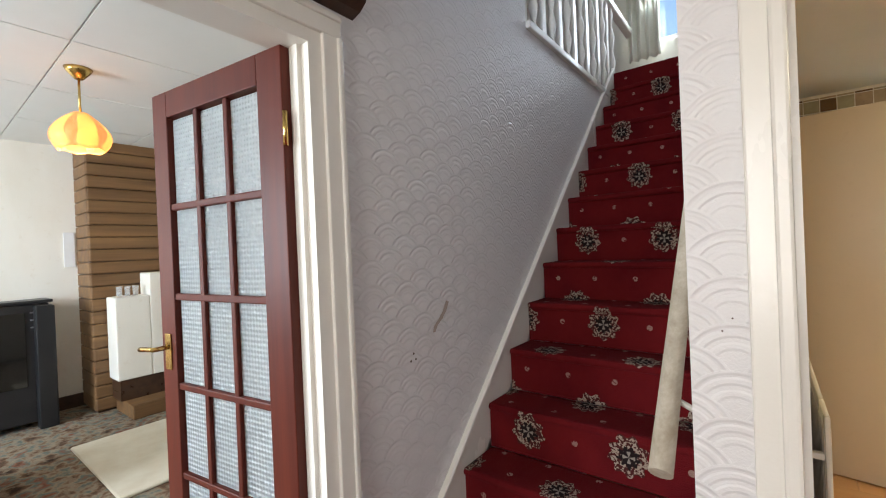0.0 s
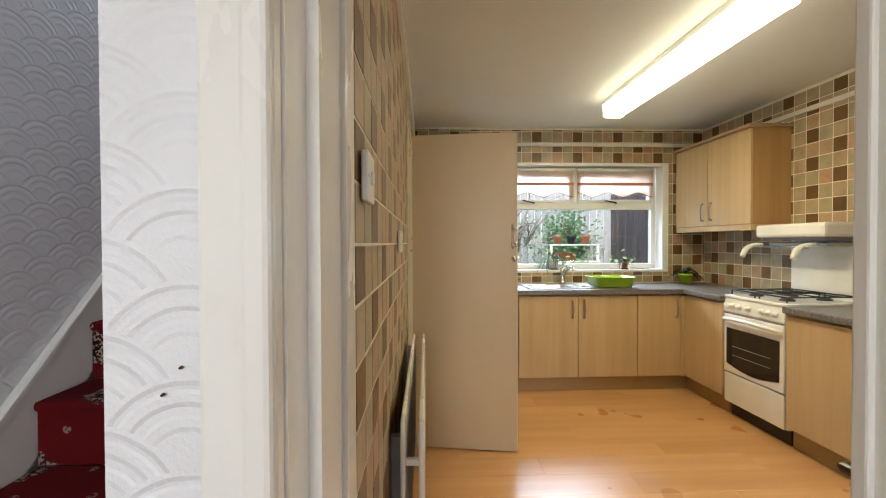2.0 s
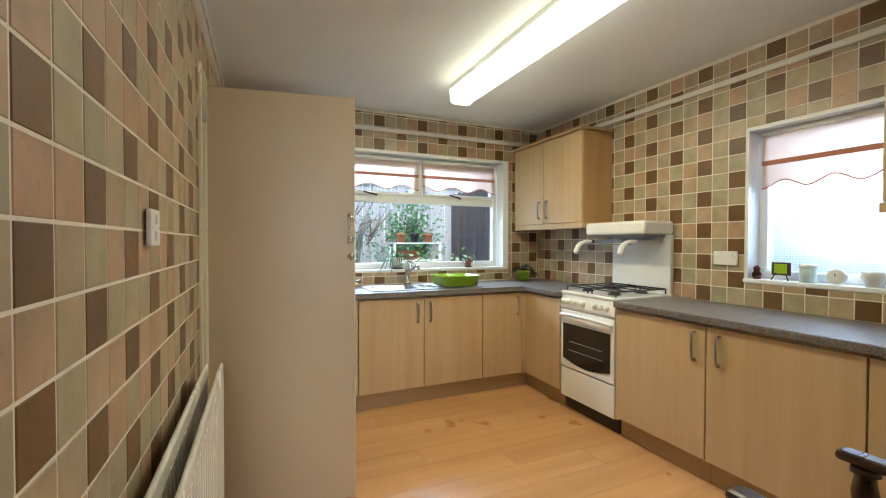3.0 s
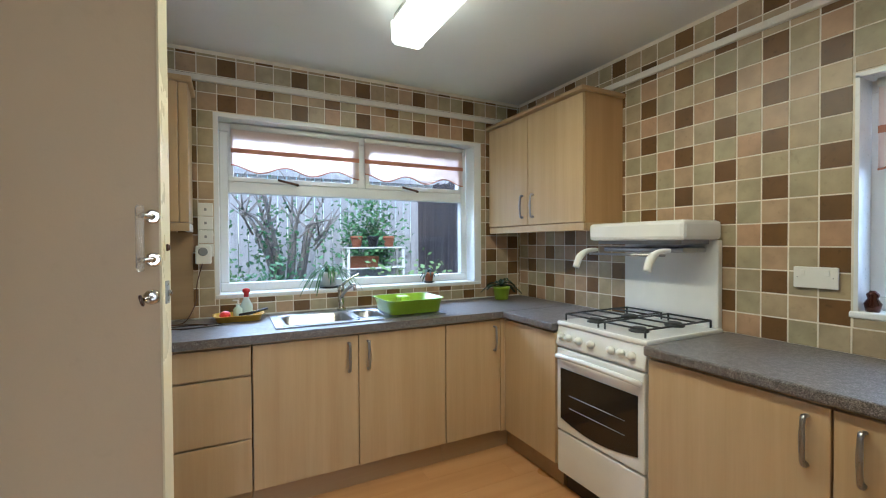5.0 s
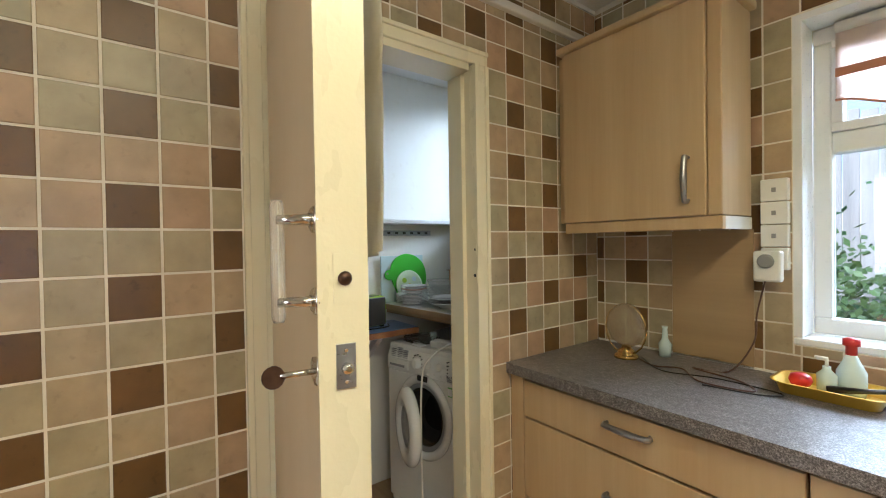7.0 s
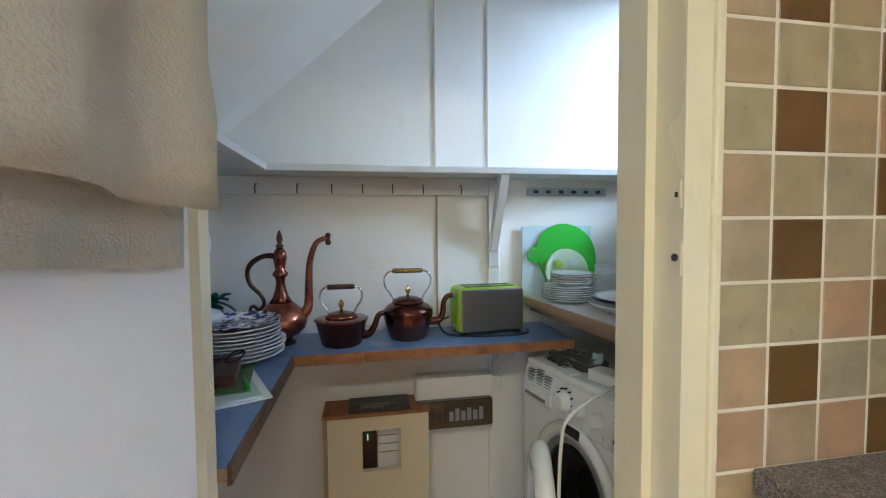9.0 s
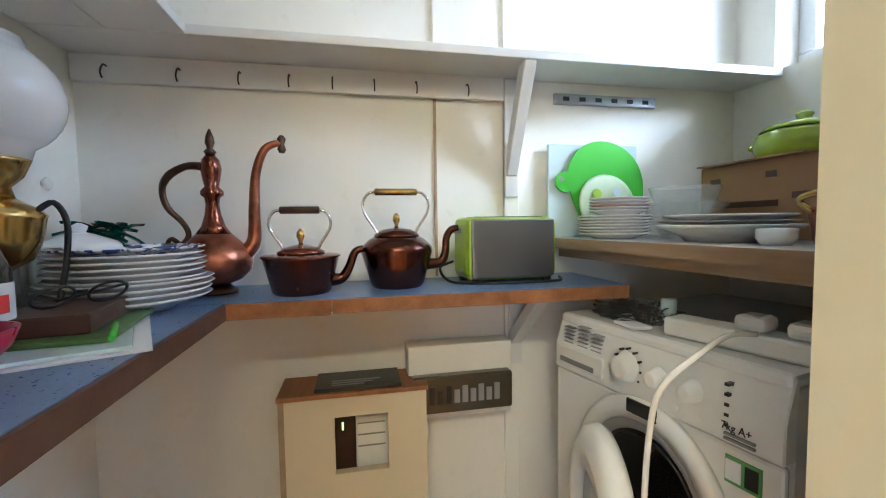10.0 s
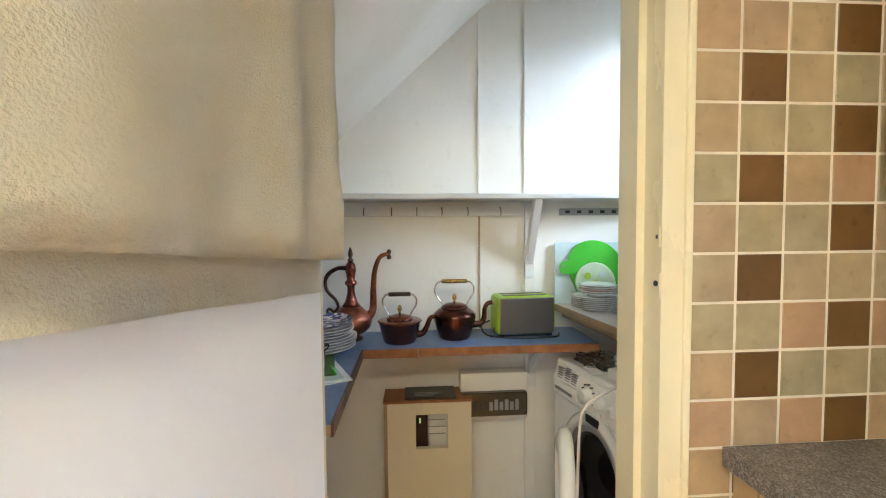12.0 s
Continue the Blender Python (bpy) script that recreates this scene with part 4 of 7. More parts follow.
# ---- cooker ----
def cooker():
    c = thing("gas_cooker", (2.66, 3.53, 0), "white freestanding gas cooker with eye-level grill", "cooker")
    y0, y1, xf = 3.255, 3.795, 2.385
    part("body", box(xf + 0.03, y0, 0.10, XR - 0.02, y1, 0.885, 0.004), M_ENAMEL, c)
    part("base_recess", box(xf + 0.06, y0 + 0.01, 0.0, XR - 0.05, y1 - 0.01, 0.10), M_BLACK, c, "black recessed base")
    part("hob_top", box(xf + 0.005, y0 - 0.003, 0.885, XR - 0.02, y1 + 0.003, 0.91, 0.008), M_ENAMEL, c)
    part("control_panel", prism([(xf + 0.005, 0.775), (xf - 0.005, 0.79), (xf + 0.012, 0.885), (xf + 0.04, 0.885), (xf + 0.04, 0.775)], "y", y0, y1, 0.003), M_ENAMEL, c)
    for i, y in enumerate((3.32, 3.375, 3.43, 3.55, 3.63, 3.70, 3.75)):
        k = lathe([(0.019, 0), (0.019, 0.012), (0.015, 0.016), (0.013, 0.026), (0.004, 0.028)], (xf + 0.0, y, 0.832), 16, None, Matrix.Rotation(radians(-80), 4, "Y"))
        part("knob", k, M_PLASTIC, c, "cream plastic knob")
    od = part("oven_door", box(xf, y0 + 0.004, 0.335, xf + 0.03, y1 - 0.004, 0.768, 0.006), M_ENAMEL, c)
    pts = []
    for i in range(13):
        u = i / 12
        pts.append((y0 + 0.035 + u * (y1 - y0 - 0.07), 0.665 + 0.0 * u))
    for i in range(13):
        u = 1 - i / 12
        pts.append((y0 + 0.035 + u * (y1 - y0 - 0.07), 0.40 - 0.035 * math.sin(math.pi * u)))
    part("oven_window", prism(pts, "x", xf - 0.004, xf + 0.002), M_OVENGLASS, od, "dark curved glass window")
    for z in (0.47, 0.535):
        part("oven_shelf", tube([(xf - 0.0055, y0 + 0.1, z), (xf - 0.0055, y1 - 0.1, z)], 0.002, 6), M_GREY, od)
    bar = [(xf - 0.004, y0 + 0.02, 0.72), (xf - 0.03, y0 + 0.06, 0.735), (xf - 0.036, (y0 + y1) / 2, 0.742), (xf - 0.03, y1 - 0.06, 0.735), (xf - 0.004, y1 - 0.02, 0.72)]
    part("door_handle", tube(bar, 0.014, 10, None, 5), M_ENAMEL, od)
    part("drawer", box(xf + 0.004, y0 + 0.004, 0.105, xf + 0.03, y1 - 0.004, 0.325, 0.006), M_ENAMEL, c)
    for by in (3.40, 3.66):
        for bxx in (2.53, 2.79):
            b = part("burner", lathe([(0.045, 0.908), (0.045, 0.916), (0.035, 0.922), (0.03, 0.93), (0.0, 0.932)][:-1], (bxx, by, 0), 20), M_IRON, c, "black gas burner")
    for by in (3.40, 3.66):
        bm = bmesh.new()
        for yy in (by - 0.11, by + 0.11):
            tube([(2.43, yy, 0.945), (2.90, yy, 0.945)], 0.005, 6, bm)
        for xx in (2.43, 2.53, 2.66, 2.79, 2.90):
            tube([(xx, by - 0.11, 0.945), (xx, by + 0.11, 0.945)], 0.005, 6, bm)
        for yy in (by - 0.11, by + 0.11):
            for xx in (2.43, 2.90):
                tube([(xx, yy, 0.945), (xx, yy, 0.905)], 0.005, 6, bm)
        part("pan_support", bm, M_IRON, c, "black iron pan support")
    part("splashback", box(XR - 0.05, 3.262, 0.905, XR - 0.012, 3.795, 1.335, 0.006), M_ENAMEL, c, "pale enamel splashback")
    part("grill_hood", box(2.65, 3.262, 1.335, XR - 0.012, 3.825, 1.43, 0.02), M_ENAMEL, c)
    part("grill_recess", box(2.69, 3.30, 1.315, XR - 0.06, 3.79, 1.337), M_GREY, c)
    part("grill_tray", box(2.72, 3.31, 1.275, XR - 0.06, 3.78, 1.30, 0.008), M_STEEL, c, "steel grill pan")
    part("grill_bar", tube([(2.60, 3.32, 1.265), (2.60, 3.77, 1.265)], 0.006, 8), M_STEEL, c)
    for y in (3.36, 3.80):
        part("grill_handle", tube([(2.69, y, 1.285), (2.62, y, 1.28), (2.56, y, 1.25), (2.53, y, 1.19)], [0.01, 0.014, 0.02, 0.018], 10, None, 4), M_PLASTIC, c, "white plastic grill handle")


cooker()


# ---- fluorescent light ----
def strip_light():
    l = thing("strip_light", (1.622, 3.22, 2.45), "long fluorescent ceiling light with ribbed diffuser", "ceiling light")
    part("housing", box(1.557, 2.42, 2.40, 1.687, 4.02, 2.449, 0.005), M_PLASTIC, l)
    part("diffuser", prism([(1.540, 2.40), (1.545, 2.315), (1.563, 2.30), (1.681, 2.30), (1.699, 2.315), (1.704, 2.40)], "y", 2.44, 3.99, 0.003), M_TUBE, l, "glowing yellowish diffuser")
    for y in (2.42, 3.99):
        part("end_cap", prism([(1.538, 2.402), (1.543, 2.31), (1.561, 2.297), (1.683, 2.297), (1.701, 2.31), (1.706, 2.402)], "y", y, y + 0.022), M_TUBE, l)


strip_light()

# ---- pantry door, standing open into the kitchen ----
DM = Matrix.Translation((0.040, 3.408, 0)) @ Matrix.Rotation(radians(-9.6), 4, "Z")


def on_door(x0, y0, z0, x1, y1, z1, b=0.0):
    return box(x0, y0, z0, x1, y1, z1, b, DM)


def dpt(x, y, z):
    return tuple(DM @ Vector((x, y, z)))


def pantry_door():
    d = thing("door_1", tuple(DM.translation), "flush cream painted pantry door standing open", "door", "", "structure")
    part("leaf", on_door(0.004, -0.037, 0.008, 0.656, 0.018, 1.983, 0.0015), M_DOORFACE, d, "flush beige painted face")
    part("edge_strip", on_door(0.6565, -0.039, 0.008, 0.661, 0.024, 1.984), M_GLOSS, d, "cream gloss door edge")
    part("back_skin", on_door(0.004, 0.0182, 0.008, 0.656, 0.022, 1.983), M_DOORBACK, d, "white painted back")
    h = part("pull_handle", tube([dpt(0.632, -0.080, 1.418), dpt(0.631, -0.080, 1.412), dpt(0.631, -0.080, 1.275), dpt(0.632, -0.080, 1.268)], [0.006, 0.0085, 0.0085, 0.006], 12), M_ACRYLIC, d, "clear acrylic pull bar")
    for z in (1.394, 1.293):
        part("stem", tube([dpt(0.644, -0.037, z), dpt(0.643, -0.05, z), dpt(0.632, -0.080, z)], [0.009, 0.007, 0.006], 10), M_CHROME, h)
        part("rose", lathe([(0.017, 0), (0.017, 0.003), (0.012, 0.006)], dpt(0.644, -0.037, z), 18, None, Matrix.Rotation(radians(90), 4, "X")), M_CHROME, h)
    part("rose", lathe([(0.018, 0), (0.018, 0.003), (0.008, 0.005)], dpt(0.640, -0.037, 1.205), 18, None, Matrix.Rotation(radians(90), 4, "X")), M_CHROME, d)
    part("key", tube([dpt(0.640, -0.04, 1.205), dpt(0.636, -0.080, 1.204)], 0.004, 8), M_CHROME, d)
    part("key_bow", lathe([(0.013, -0.002), (0.014, 0), (0.013, 0.002)], dpt(0.635, -0.088, 1.203), 16, None, Matrix.Rotation(radians(75), 4, "Y")), M_BRONZE, d)
    part("catch_plate", on_door(0.6608, -0.020, 1.290, 0.6625, 0.008, 1.352), M_GLOSS, d)
    part("ball_catch", lathe([(0.009, 0), (0.009, 0.003), (0.006, 0.007), (0.002, 0.008)], dpt(0.662, -0.006, 1.321), 14, None, Matrix.Rotation(radians(90), 4, "Y")), M_BRONZE, d)
    lp = part("lock_plate", on_door(0.6608, -0.018, 1.185, 0.6635, 0.006, 1.24), M_STEEL, d, "worn steel lock plate")
    part("latch", lathe([(0.007, 0), (0.007, 0.007), (0.003, 0.009)], dpt(0.6635, -0.006, 1.21), 12, None, Matrix.Rotation(radians(90), 4, "Y")), M_CHROME, lp)
    for z in (1.193, 1.232):
        part("screw", lathe([(0.003, 0), (0.002, 0.0012)], dpt(0.6635, -0.006, z), 8, None, Matrix.Rotation(radians(90), 4, "Y")), M_CHROME, lp)
    for z in (0.25, 1.75):
        part("hinge", tube([dpt(0.0, 0.024, z), dpt(0.0, 0.024, z + 0.075)], 0.006, 8), M_BRASS, d)


pantry_door()


def towel():
    """Towelling hung over a rail on the back of the door."""
    r = thing("towel_rail", dpt(0.40, 0.03, 1.93), "thin steel rail on back of pantry door", "rail")
    part("rail", tube([dpt(0.03, 0.056, 1.93), dpt(0.63, 0.056, 1.93)], 0.005, 8), M_STEEL, r)
    for x in (0.04, 0.62):
        part("bracket", tube([dpt(x, 0.021, 1.93), dpt(x, 0.056, 1.93)], 0.005, 8), M_STEEL, r)
    bm = bmesh.new()
    nu, rows = 40, []
    prof = [(0.020, 1.25)] + [(0.022, 1.29 + i * 0.07) for i in range(9)] + [(0.026, 1.925), (0.036, 1.940), (0.046, 1.925)] + [(0.05, 1.88 - i * 0.06) for i in range(10)] + [(0.052, 1.305)]
    random.seed(4)
    for k, (y, z) in enumerate(prof):
        row = []
        for i in range(nu + 1):
            u = i / nu
            hang = max(0.0, (1.94 - z) / 0.6)
            fold = hang * 0.013 * math.sin(u * 19 + 1.5 * math.sin(u * 5)) * (1 if y > 0.036 else 0.35)
            row.append(bm.verts.new(dpt(0.045 + 0.56 * u, 0.021 + y + fold + (0.006 if y > 0.036 else 0) * hang + 0.0015 * noise.noise((u * 40, z * 40, 1)) + (0.010 * hang * noise.noise((u * 5, z * 9, 4)) if y > 0.036 else 0), z + 0.045 * u * hang)))
        rows.append(row)
    for a, b in zip(rows, rows[1:]):
        for i in range(nu):
            bm.faces.new((a[i], a[i + 1], b[i + 1], b[i])).smooth = True
    bmesh.ops.solidify(bm, geom=list(bm.faces), thickness=0.006)
    t = thing("towel", dpt(0.39, 0.04, 1.93), "cream cotton towel hanging on back of door", "towel")
    part("cloth", bm, M_TOWEL, t)
    part("care_label", on_door(0.585, 0.040, 1.272, 0.605, 0.0415, 1.296), M_PAPERW, t, "small white care label")


towel()
mould("strike_plate", boxes((-0.008, 4.0985, 1.215, 0.017, 4.1015, 1.265)), M_GLOSS)
mould("strike_plate", boxes((-0.004, 4.0985, 1.318, 0.014, 4.1015, 1.36)), M_GLOSS)
solid("latch_hole", box(0.003, 4.0975, 1.334, 0.009, 4.0992, 1.342), M_BLACK, "small dark catch slot in door lining", "keeper")
solid("latch_hole", lathe([(0.006, 0), (0.006, 0.003)], (0.006, 4.0985, 1.242), 12, None, Matrix.Rotation(radians(90), 4, "X")), M_BLACK, "dark keeper hole in door lining", "keeper")


# ---- radiator on the left wall ----
def radiator():
    r = thing("radiator", (0.07, 2.5, 0.15), "white double panel radiator on tiled wall", "radiator")
    y0, y1 = 1.93, 3.13
    for x in (0.045, 0.10):
        panel = part("panel", box(x, y0, 0.18, x + 0.014, y1, 0.78, 0.006), M_WGLOSS, r)
        for i in range(24):
            yy = y0 + 0.03 + i * (y1 - y0 - 0.06) / 23
            part("rib", box(x - 0.002, yy - 0.012, 0.22, x + 0.016, yy + 0.012, 0.74, 0.003), M_WGLOSS, panel)
    for yy in (y0 + 0.015, y1 - 0.03):
        part("bridge", box(0.059, yy, 0.64, 0.10, yy + 0.02, 0.66, 0.003), M_WGLOSS, r)
        part("bracket", box(0.012, yy + 0.06, 0.30, 0.046, yy + 0.09, 0.70), M_GREY, r)
    part("valve", tube([(0.085, y0 - 0.005, 0.22), (0.085, y0 - 0.04, 0.22), (0.085, y0 - 0.04, -0.01)], 0.009, 8), M_CHROME, r)


radiator()


def plate(name, y, z, x, w, h, label, cat, sgn=1, dots=((0, 0),)):
    t = thing(name, (x, y, z), label, cat)
    part("face_plate", box(x, y - w / 2, z - h / 2, x + sgn * 0.012, y + w / 2, z + h / 2, 0.003), M_PLASTIC, t)
    for dy, dz in dots:
        part("rocker", box(x + sgn * 0.0115, y + dy - 0.008, z + dz - 0.012, x + sgn * 0.017, y + dy + 0.008, z + dz + 0.012, 0.002), M_PLASTIC, t)
    for dz in (-h * 0.0,):
        for dy in (-w * 0.4, w * 0.4):
            part("screw", box(x + sgn * 0.0115, y + dy - 0.002, z - 0.002, x + sgn * 0.0128, y + dy + 0.002, z + 0.002), M_STEEL, t)


plate("light_switch", 1.465, 1.42, 0.013, 0.088, 0.088, "white plastic single light switch on tiles", "switch", 1)
plate("socket_outlet", 2.40, 1.31, 0.013, 0.088, 0.088, "white fused switch on tiles", "socket", 1, ((0, 0.02), (0, -0.02)))
plate("socket_outlet", 2.90, 1.18, XR - 0.013, 0.146, 0.086, "white double socket on tiles", "socket", -1, ((-0.04, 0.02), (0.04, 0.02)))


def chair():
    """A wooden armchair with flat rounded arms, its front towards the window."""
    c = thing("dining_chair", (1.56, 1.62, 0), "dark stained wooden armchair with flat rounded arms", "chair")
    for x in (1.315, 1.805):
        part("arm", bx(bx(bmesh.new(), x - 0.033, 1.60, 0.652, x + 0.033, 1.845, 0.682, 0.014), x - 0.022, 1.40, 0.650, x + 0.022, 1.61, 0.680, 0.010), M_DARKWOOD, c)
        part("arm_post", lathe([(0.018, 0.455), (0.026, 0.52), (0.030, 0.58), (0.022, 0.625), (0.034, 0.632), (0.030, 0.652)], (x, 1.785, 0), 16), M_DARKWOOD, c)
    part("seat", box(1.30, 1.36, 0.42, 1.82, 1.86, 0.458, 0.015), M_DARKWOOD, c)
    for x in (1.345, 1.775):
        for y in (1.41, 1.81):
            part("leg", lathe([(0.014, 0), (0.02, 0.1), (0.016, 0.2), (0.022, 0.3), (0.018, 0.43)], (x, y, 0), 12), M_DARKWOOD, c)
    for i in range(5):
        part("spindle", lathe([(0.009, 0.455), (0.013, 0.65), (0.009, 0.87)], (1.36 + 0.10 * i, 1.40, 0), 10), M_DARKWOOD, c)
    part("top_rail", box(1.31, 1.385, 0.86, 1.81, 1.415, 0.94, 0.012), M_DARKWOOD, c)


chair()

# ---- small things in the kitchen ----
def leaf_blade(bm, p, d, length, width, droop, n=6):
    """A narrow arching leaf."""
    d = Vector(d).normalized()
    side = d.cross(Vector((0, 0, 1))).normalized() * width
    prev = None
    for i in range(n + 1):
        t = i / n
        c = Vector(p) + d * length * t + Vector((0, 0, -droop * t * t * length))
        w = side * (math.sin(math.pi * min(1, 0.15 + 0.85 * (1 - t))) * 0.5 + 0.05)
        lift = Vector((0, 0, width * 0.2))
        row = (bm.verts.new(c - w + lift), bm.verts.new(c), bm.verts.new(c + w + lift))
        if prev:
            bm.faces.new((prev[0], prev[1], row[1], row[0]))
            bm.faces.new((prev[1], prev[2], row[2], row[1]))
        prev = row


def pot_plant(x, y, z, r, h, potmat, label, blades, spread, width, leafmat, droop=0.8, saucer=True):
    t = thing("potted_plant", (x, y, z), label, "plant")
    part("pot", lathe([(r * 0.75, 0.004), (r * 0.95, h * 0.85), (r, h * 0.86), (r, h), (r * 0.9, h), (r * 0.88, h * 0.9)], (x, y, z), 24), potmat, t)
    if saucer:
        part("saucer", lathe([(r * 0.9, 0), (r * 1.2, 0.008), (r * 1.2, 0.012)], (x, y, z), 24), M_BLACK, t)
    part("soil", lathe([(r * 0.87, h * 0.88), (r * 0.87, h * 0.92)], (x, y, z), 20), M_BARK, t)
    for i in range(blades):
        bm = bmesh.new()
        a = i * 2.4 + random.uniform(-0.3, 0.3)
        el = random.uniform(0.3, 1.3)
        leaf_blade(bm, (x, y, z + h), (math.cos(a) * math.cos(el), math.sin(a) * math.cos(el) * 0.75, math.sin(el)), spread * random.uniform(0.6, 1.0), width, droop)
        part("leaf", bm, leafmat, t)


random.seed(11)
pot_plant(1.42, 4.925, 1.03, 0.055, 0.105, M_PLASTIC, "spider plant in white pot on window sill", 44, 0.30, 0.010, M_LEAF, 1.1)
pot_plant(2.16, 4.925, 1.03, 0.035, 0.075, M_TERRA, "small plant in terracotta pot on window sill", 16, 0.12, 0.014, M_DARKLEAF, 0.9)
pot_plant(2.66, 4.70, 0.895, 0.065, 0.10, M_LIME, "orchid in lime green pot in worktop corner", 11, 0.20, 0.04, M_DARKLEAF, 0.7, False)


def rounded_tub(x0, y0, z0, x1, y1, h, flare, t, r=0.04):
    """A moulded tub with rounded corners, thin walls and a rolled rim."""
    bm = bmesh.new()
    rings = []
    for off, z in ((0, 0.0), (flare, h), (flare + 0.012, h), (flare + 0.012, h - 0.008), (flare + 0.004, h - 0.006), (flare - t, h - 0.004), (-t, 0.004)):
        ring = []
        for cx, cy, a0 in ((x1 - r, y1 - r, 0), (x0 + r, y1 - r, 90), (x0 + r, y0 + r, 180), (x1 - r, y0 + r, 270)):
            for k in range(6):
                a = radians(a0 + 18 * k)
                ring.append(bm.verts.new((cx + (r + off) * math.cos(a), cy + (r + off) * math.sin(a), z0 + z)))
        rings.append(ring)
    n = len(rings[0])
    order = [rings[0], rings[1], rings[2], rings[5], rings[6]]
    for a, b in zip(order, order[1:]):
        for i in range(n):
            bm.faces.new((a[i], a[(i + 1) % n], b[(i + 1) % n], b[i])).smooth = True
    bm.faces.new(rings[0][::-1])
    bm.faces.new(rings[6])
    bmesh.ops.delete(bm, geom=[v for v in bm.verts if not v.link_faces], context="VERTS")
    return bm


t = thing("washing_up_bowl", (1.82, 4.52, 0.905), "lime green plastic washing-up bowl on drainer", "bowl")
part("tub", rounded_tub(1.665, 4.38, 0.906, 1.985, 4.66, 0.085, 0.022, 0.004), M_LIME, t)
part("divider", box(1.80, 4.585, 0.912, 1.87, 4.675, 0.985, 0.01), M_LIME, t)
t = thing("washing_up_tray", (0.86, 4.72, 0.895), "yellow plastic tray holding washing-up things", "tray")
part("tub", rounded_tub(0.76, 4.65, 0.896, 0.98, 4.79, 0.035, 0.012, 0.003, 0.03), M_YELLOW, t)
t = thing("spray_bottle", (0.90, 4.74, 0.9), "clear spray bottle with red cap", "bottle")
part("bottle", lathe([(0.03, 0), (0.034, 0.02), (0.034, 0.07), (0.02, 0.10), (0.012, 0.12)], (0.91, 4.745, 0.902), 18), M_LIGHTBLUE, t)
part("cap", lathe([(0.013, 0.12), (0.013, 0.145), (0.02, 0.147), (0.02, 0.165), (0.008, 0.17)], (0.91, 4.745, 0.902), 14), M_RED, t)
t = thing("soap_bottle", (0.87, 4.71, 0.9), "clear soap pump bottle in tray", "bottle")
part("bottle", lathe([(0.022, 0), (0.024, 0.06), (0.01, 0.075), (0.01, 0.085)], (0.865, 4.70, 0.902), 16), M_LIGHTBLUE, t)
part("pump", tube([(0.865, 4.70, 0.985), (0.865, 4.70, 1.01), (0.84, 4.69, 1.012)], 0.005, 8), M_PLASTIC, t)
solid("scouring_pad", lathe([(0.01, 0), (0.024, 0.008), (0.03, 0.022), (0.024, 0.038), (0.01, 0.044)], (0.80, 4.72, 0.905), 16, None, None, lambda a: 0.06 * math.sin(7 * a)), M_RED, "red scouring pad in tray", "scourer")
solid("dish_brush", tube([(0.87, 4.68, 0.925), (0.95, 4.68, 0.94), (1.02, 4.69, 0.955)], [0.012, 0.007, 0.006], 8), M_BLACK, "black handled dish brush", "brush")

t = thing("switch_bank", (0.70, YF, 1.2), "column of white switches beside window", "switch")
for i in range(4):
    z = 1.255 + i * 0.078
    f = part("face_plate", box(0.668, YF - 0.04, z, 0.744, YF - 0.01, z + 0.075, 0.003), M_PLASTIC, t)
    part("rocker", box(0.70, YF - 0.044, z + 0.03, 0.712, YF - 0.039, z + 0.045, 0.001), M_GREY, f)
part("timer", box(0.655, YF - 0.075, 1.215, 0.735, YF - 0.04, 1.32, 0.008), M_PLASTIC, t, "plug-in timer")
part("dial", lathe([(0.024, 0), (0.024, 0.006), (0.018, 0.008)], (0.693, YF - 0.075, 1.285), 20, None, Matrix.Rotation(radians(90), 4, "X")), M_GREY, t)

t = thing("table_lamp", (0.27, 4.68, 0.895), "brass lamp base with tinted glass shade", "lamp")
part("base", lathe([(0.045, 0), (0.047, 0.006), (0.04, 0.014), (0.03, 0.018), (0.034, 0.026), (0.02, 0.036), (0.014, 0.05)], (0.27, 4.66, 0.896), 24), M_BRASS, t)
part("shade", lathe([(0.02, 0.045), (0.055, 0.065), (0.075, 0.11), (0.07, 0.16), (0.045, 0.20), (0.02, 0.215)], (0.27, 4.66, 0.896), 24, None, Matrix.Diagonal((1.1, 0.45, 1, 1)).to_3x3().to_4x4()), glass("smoky_glass", (0.62, 0.52, 0.36), 0.1, 0.0, 0.55, 0.6), t, "smoky translucent shade")
part("trim", tube([(0.27 + 0.085 * math.cos(a), 4.655, 1.01 + 0.10 * math.sin(a)) for a in [radians(20 * i) for i in range(19)]], 0.003, 6), M_BRASS, t)
solid("glass_ornament", lathe([(0.022, 0), (0.024, 0.05), (0.012, 0.07), (0.009, 0.11), (0.012, 0.12)], (0.36, 4.79, 0.897), 16), M_LIGHTBLUE, "small glass bottle behind lamp", "ornament")
solid("cable", tube([(0.30, 4.68, 0.90), (0.40, 4.62, 0.899), (0.48, 4.66, 0.899), (0.58, 4.56, 0.899), (0.72, 4.58, 0.899), (0.66, 4.66, 0.899), (0.50, 4.70, 0.899), (0.60, 4.74, 0.90), (0.655, 4.80, 1.0), (0.66, 4.82, 1.1), (0.69, 4.80, 1.22)], 0.003, 6, None, 6), M_DARKBOOK, "brown lamp flex on worktop", "cable")
solid("cable", tube([(0.31, 4.70, 0.90), (0.45, 4.58, 0.90), (0.60, 4.63, 0.90), (0.78, 4.62, 0.90), (0.74, 4.56, 0.90), (0.60, 4.53, 0.90)], 0.0025, 6, None, 6), M_BLACK, "black flex coiled on worktop", "cable")

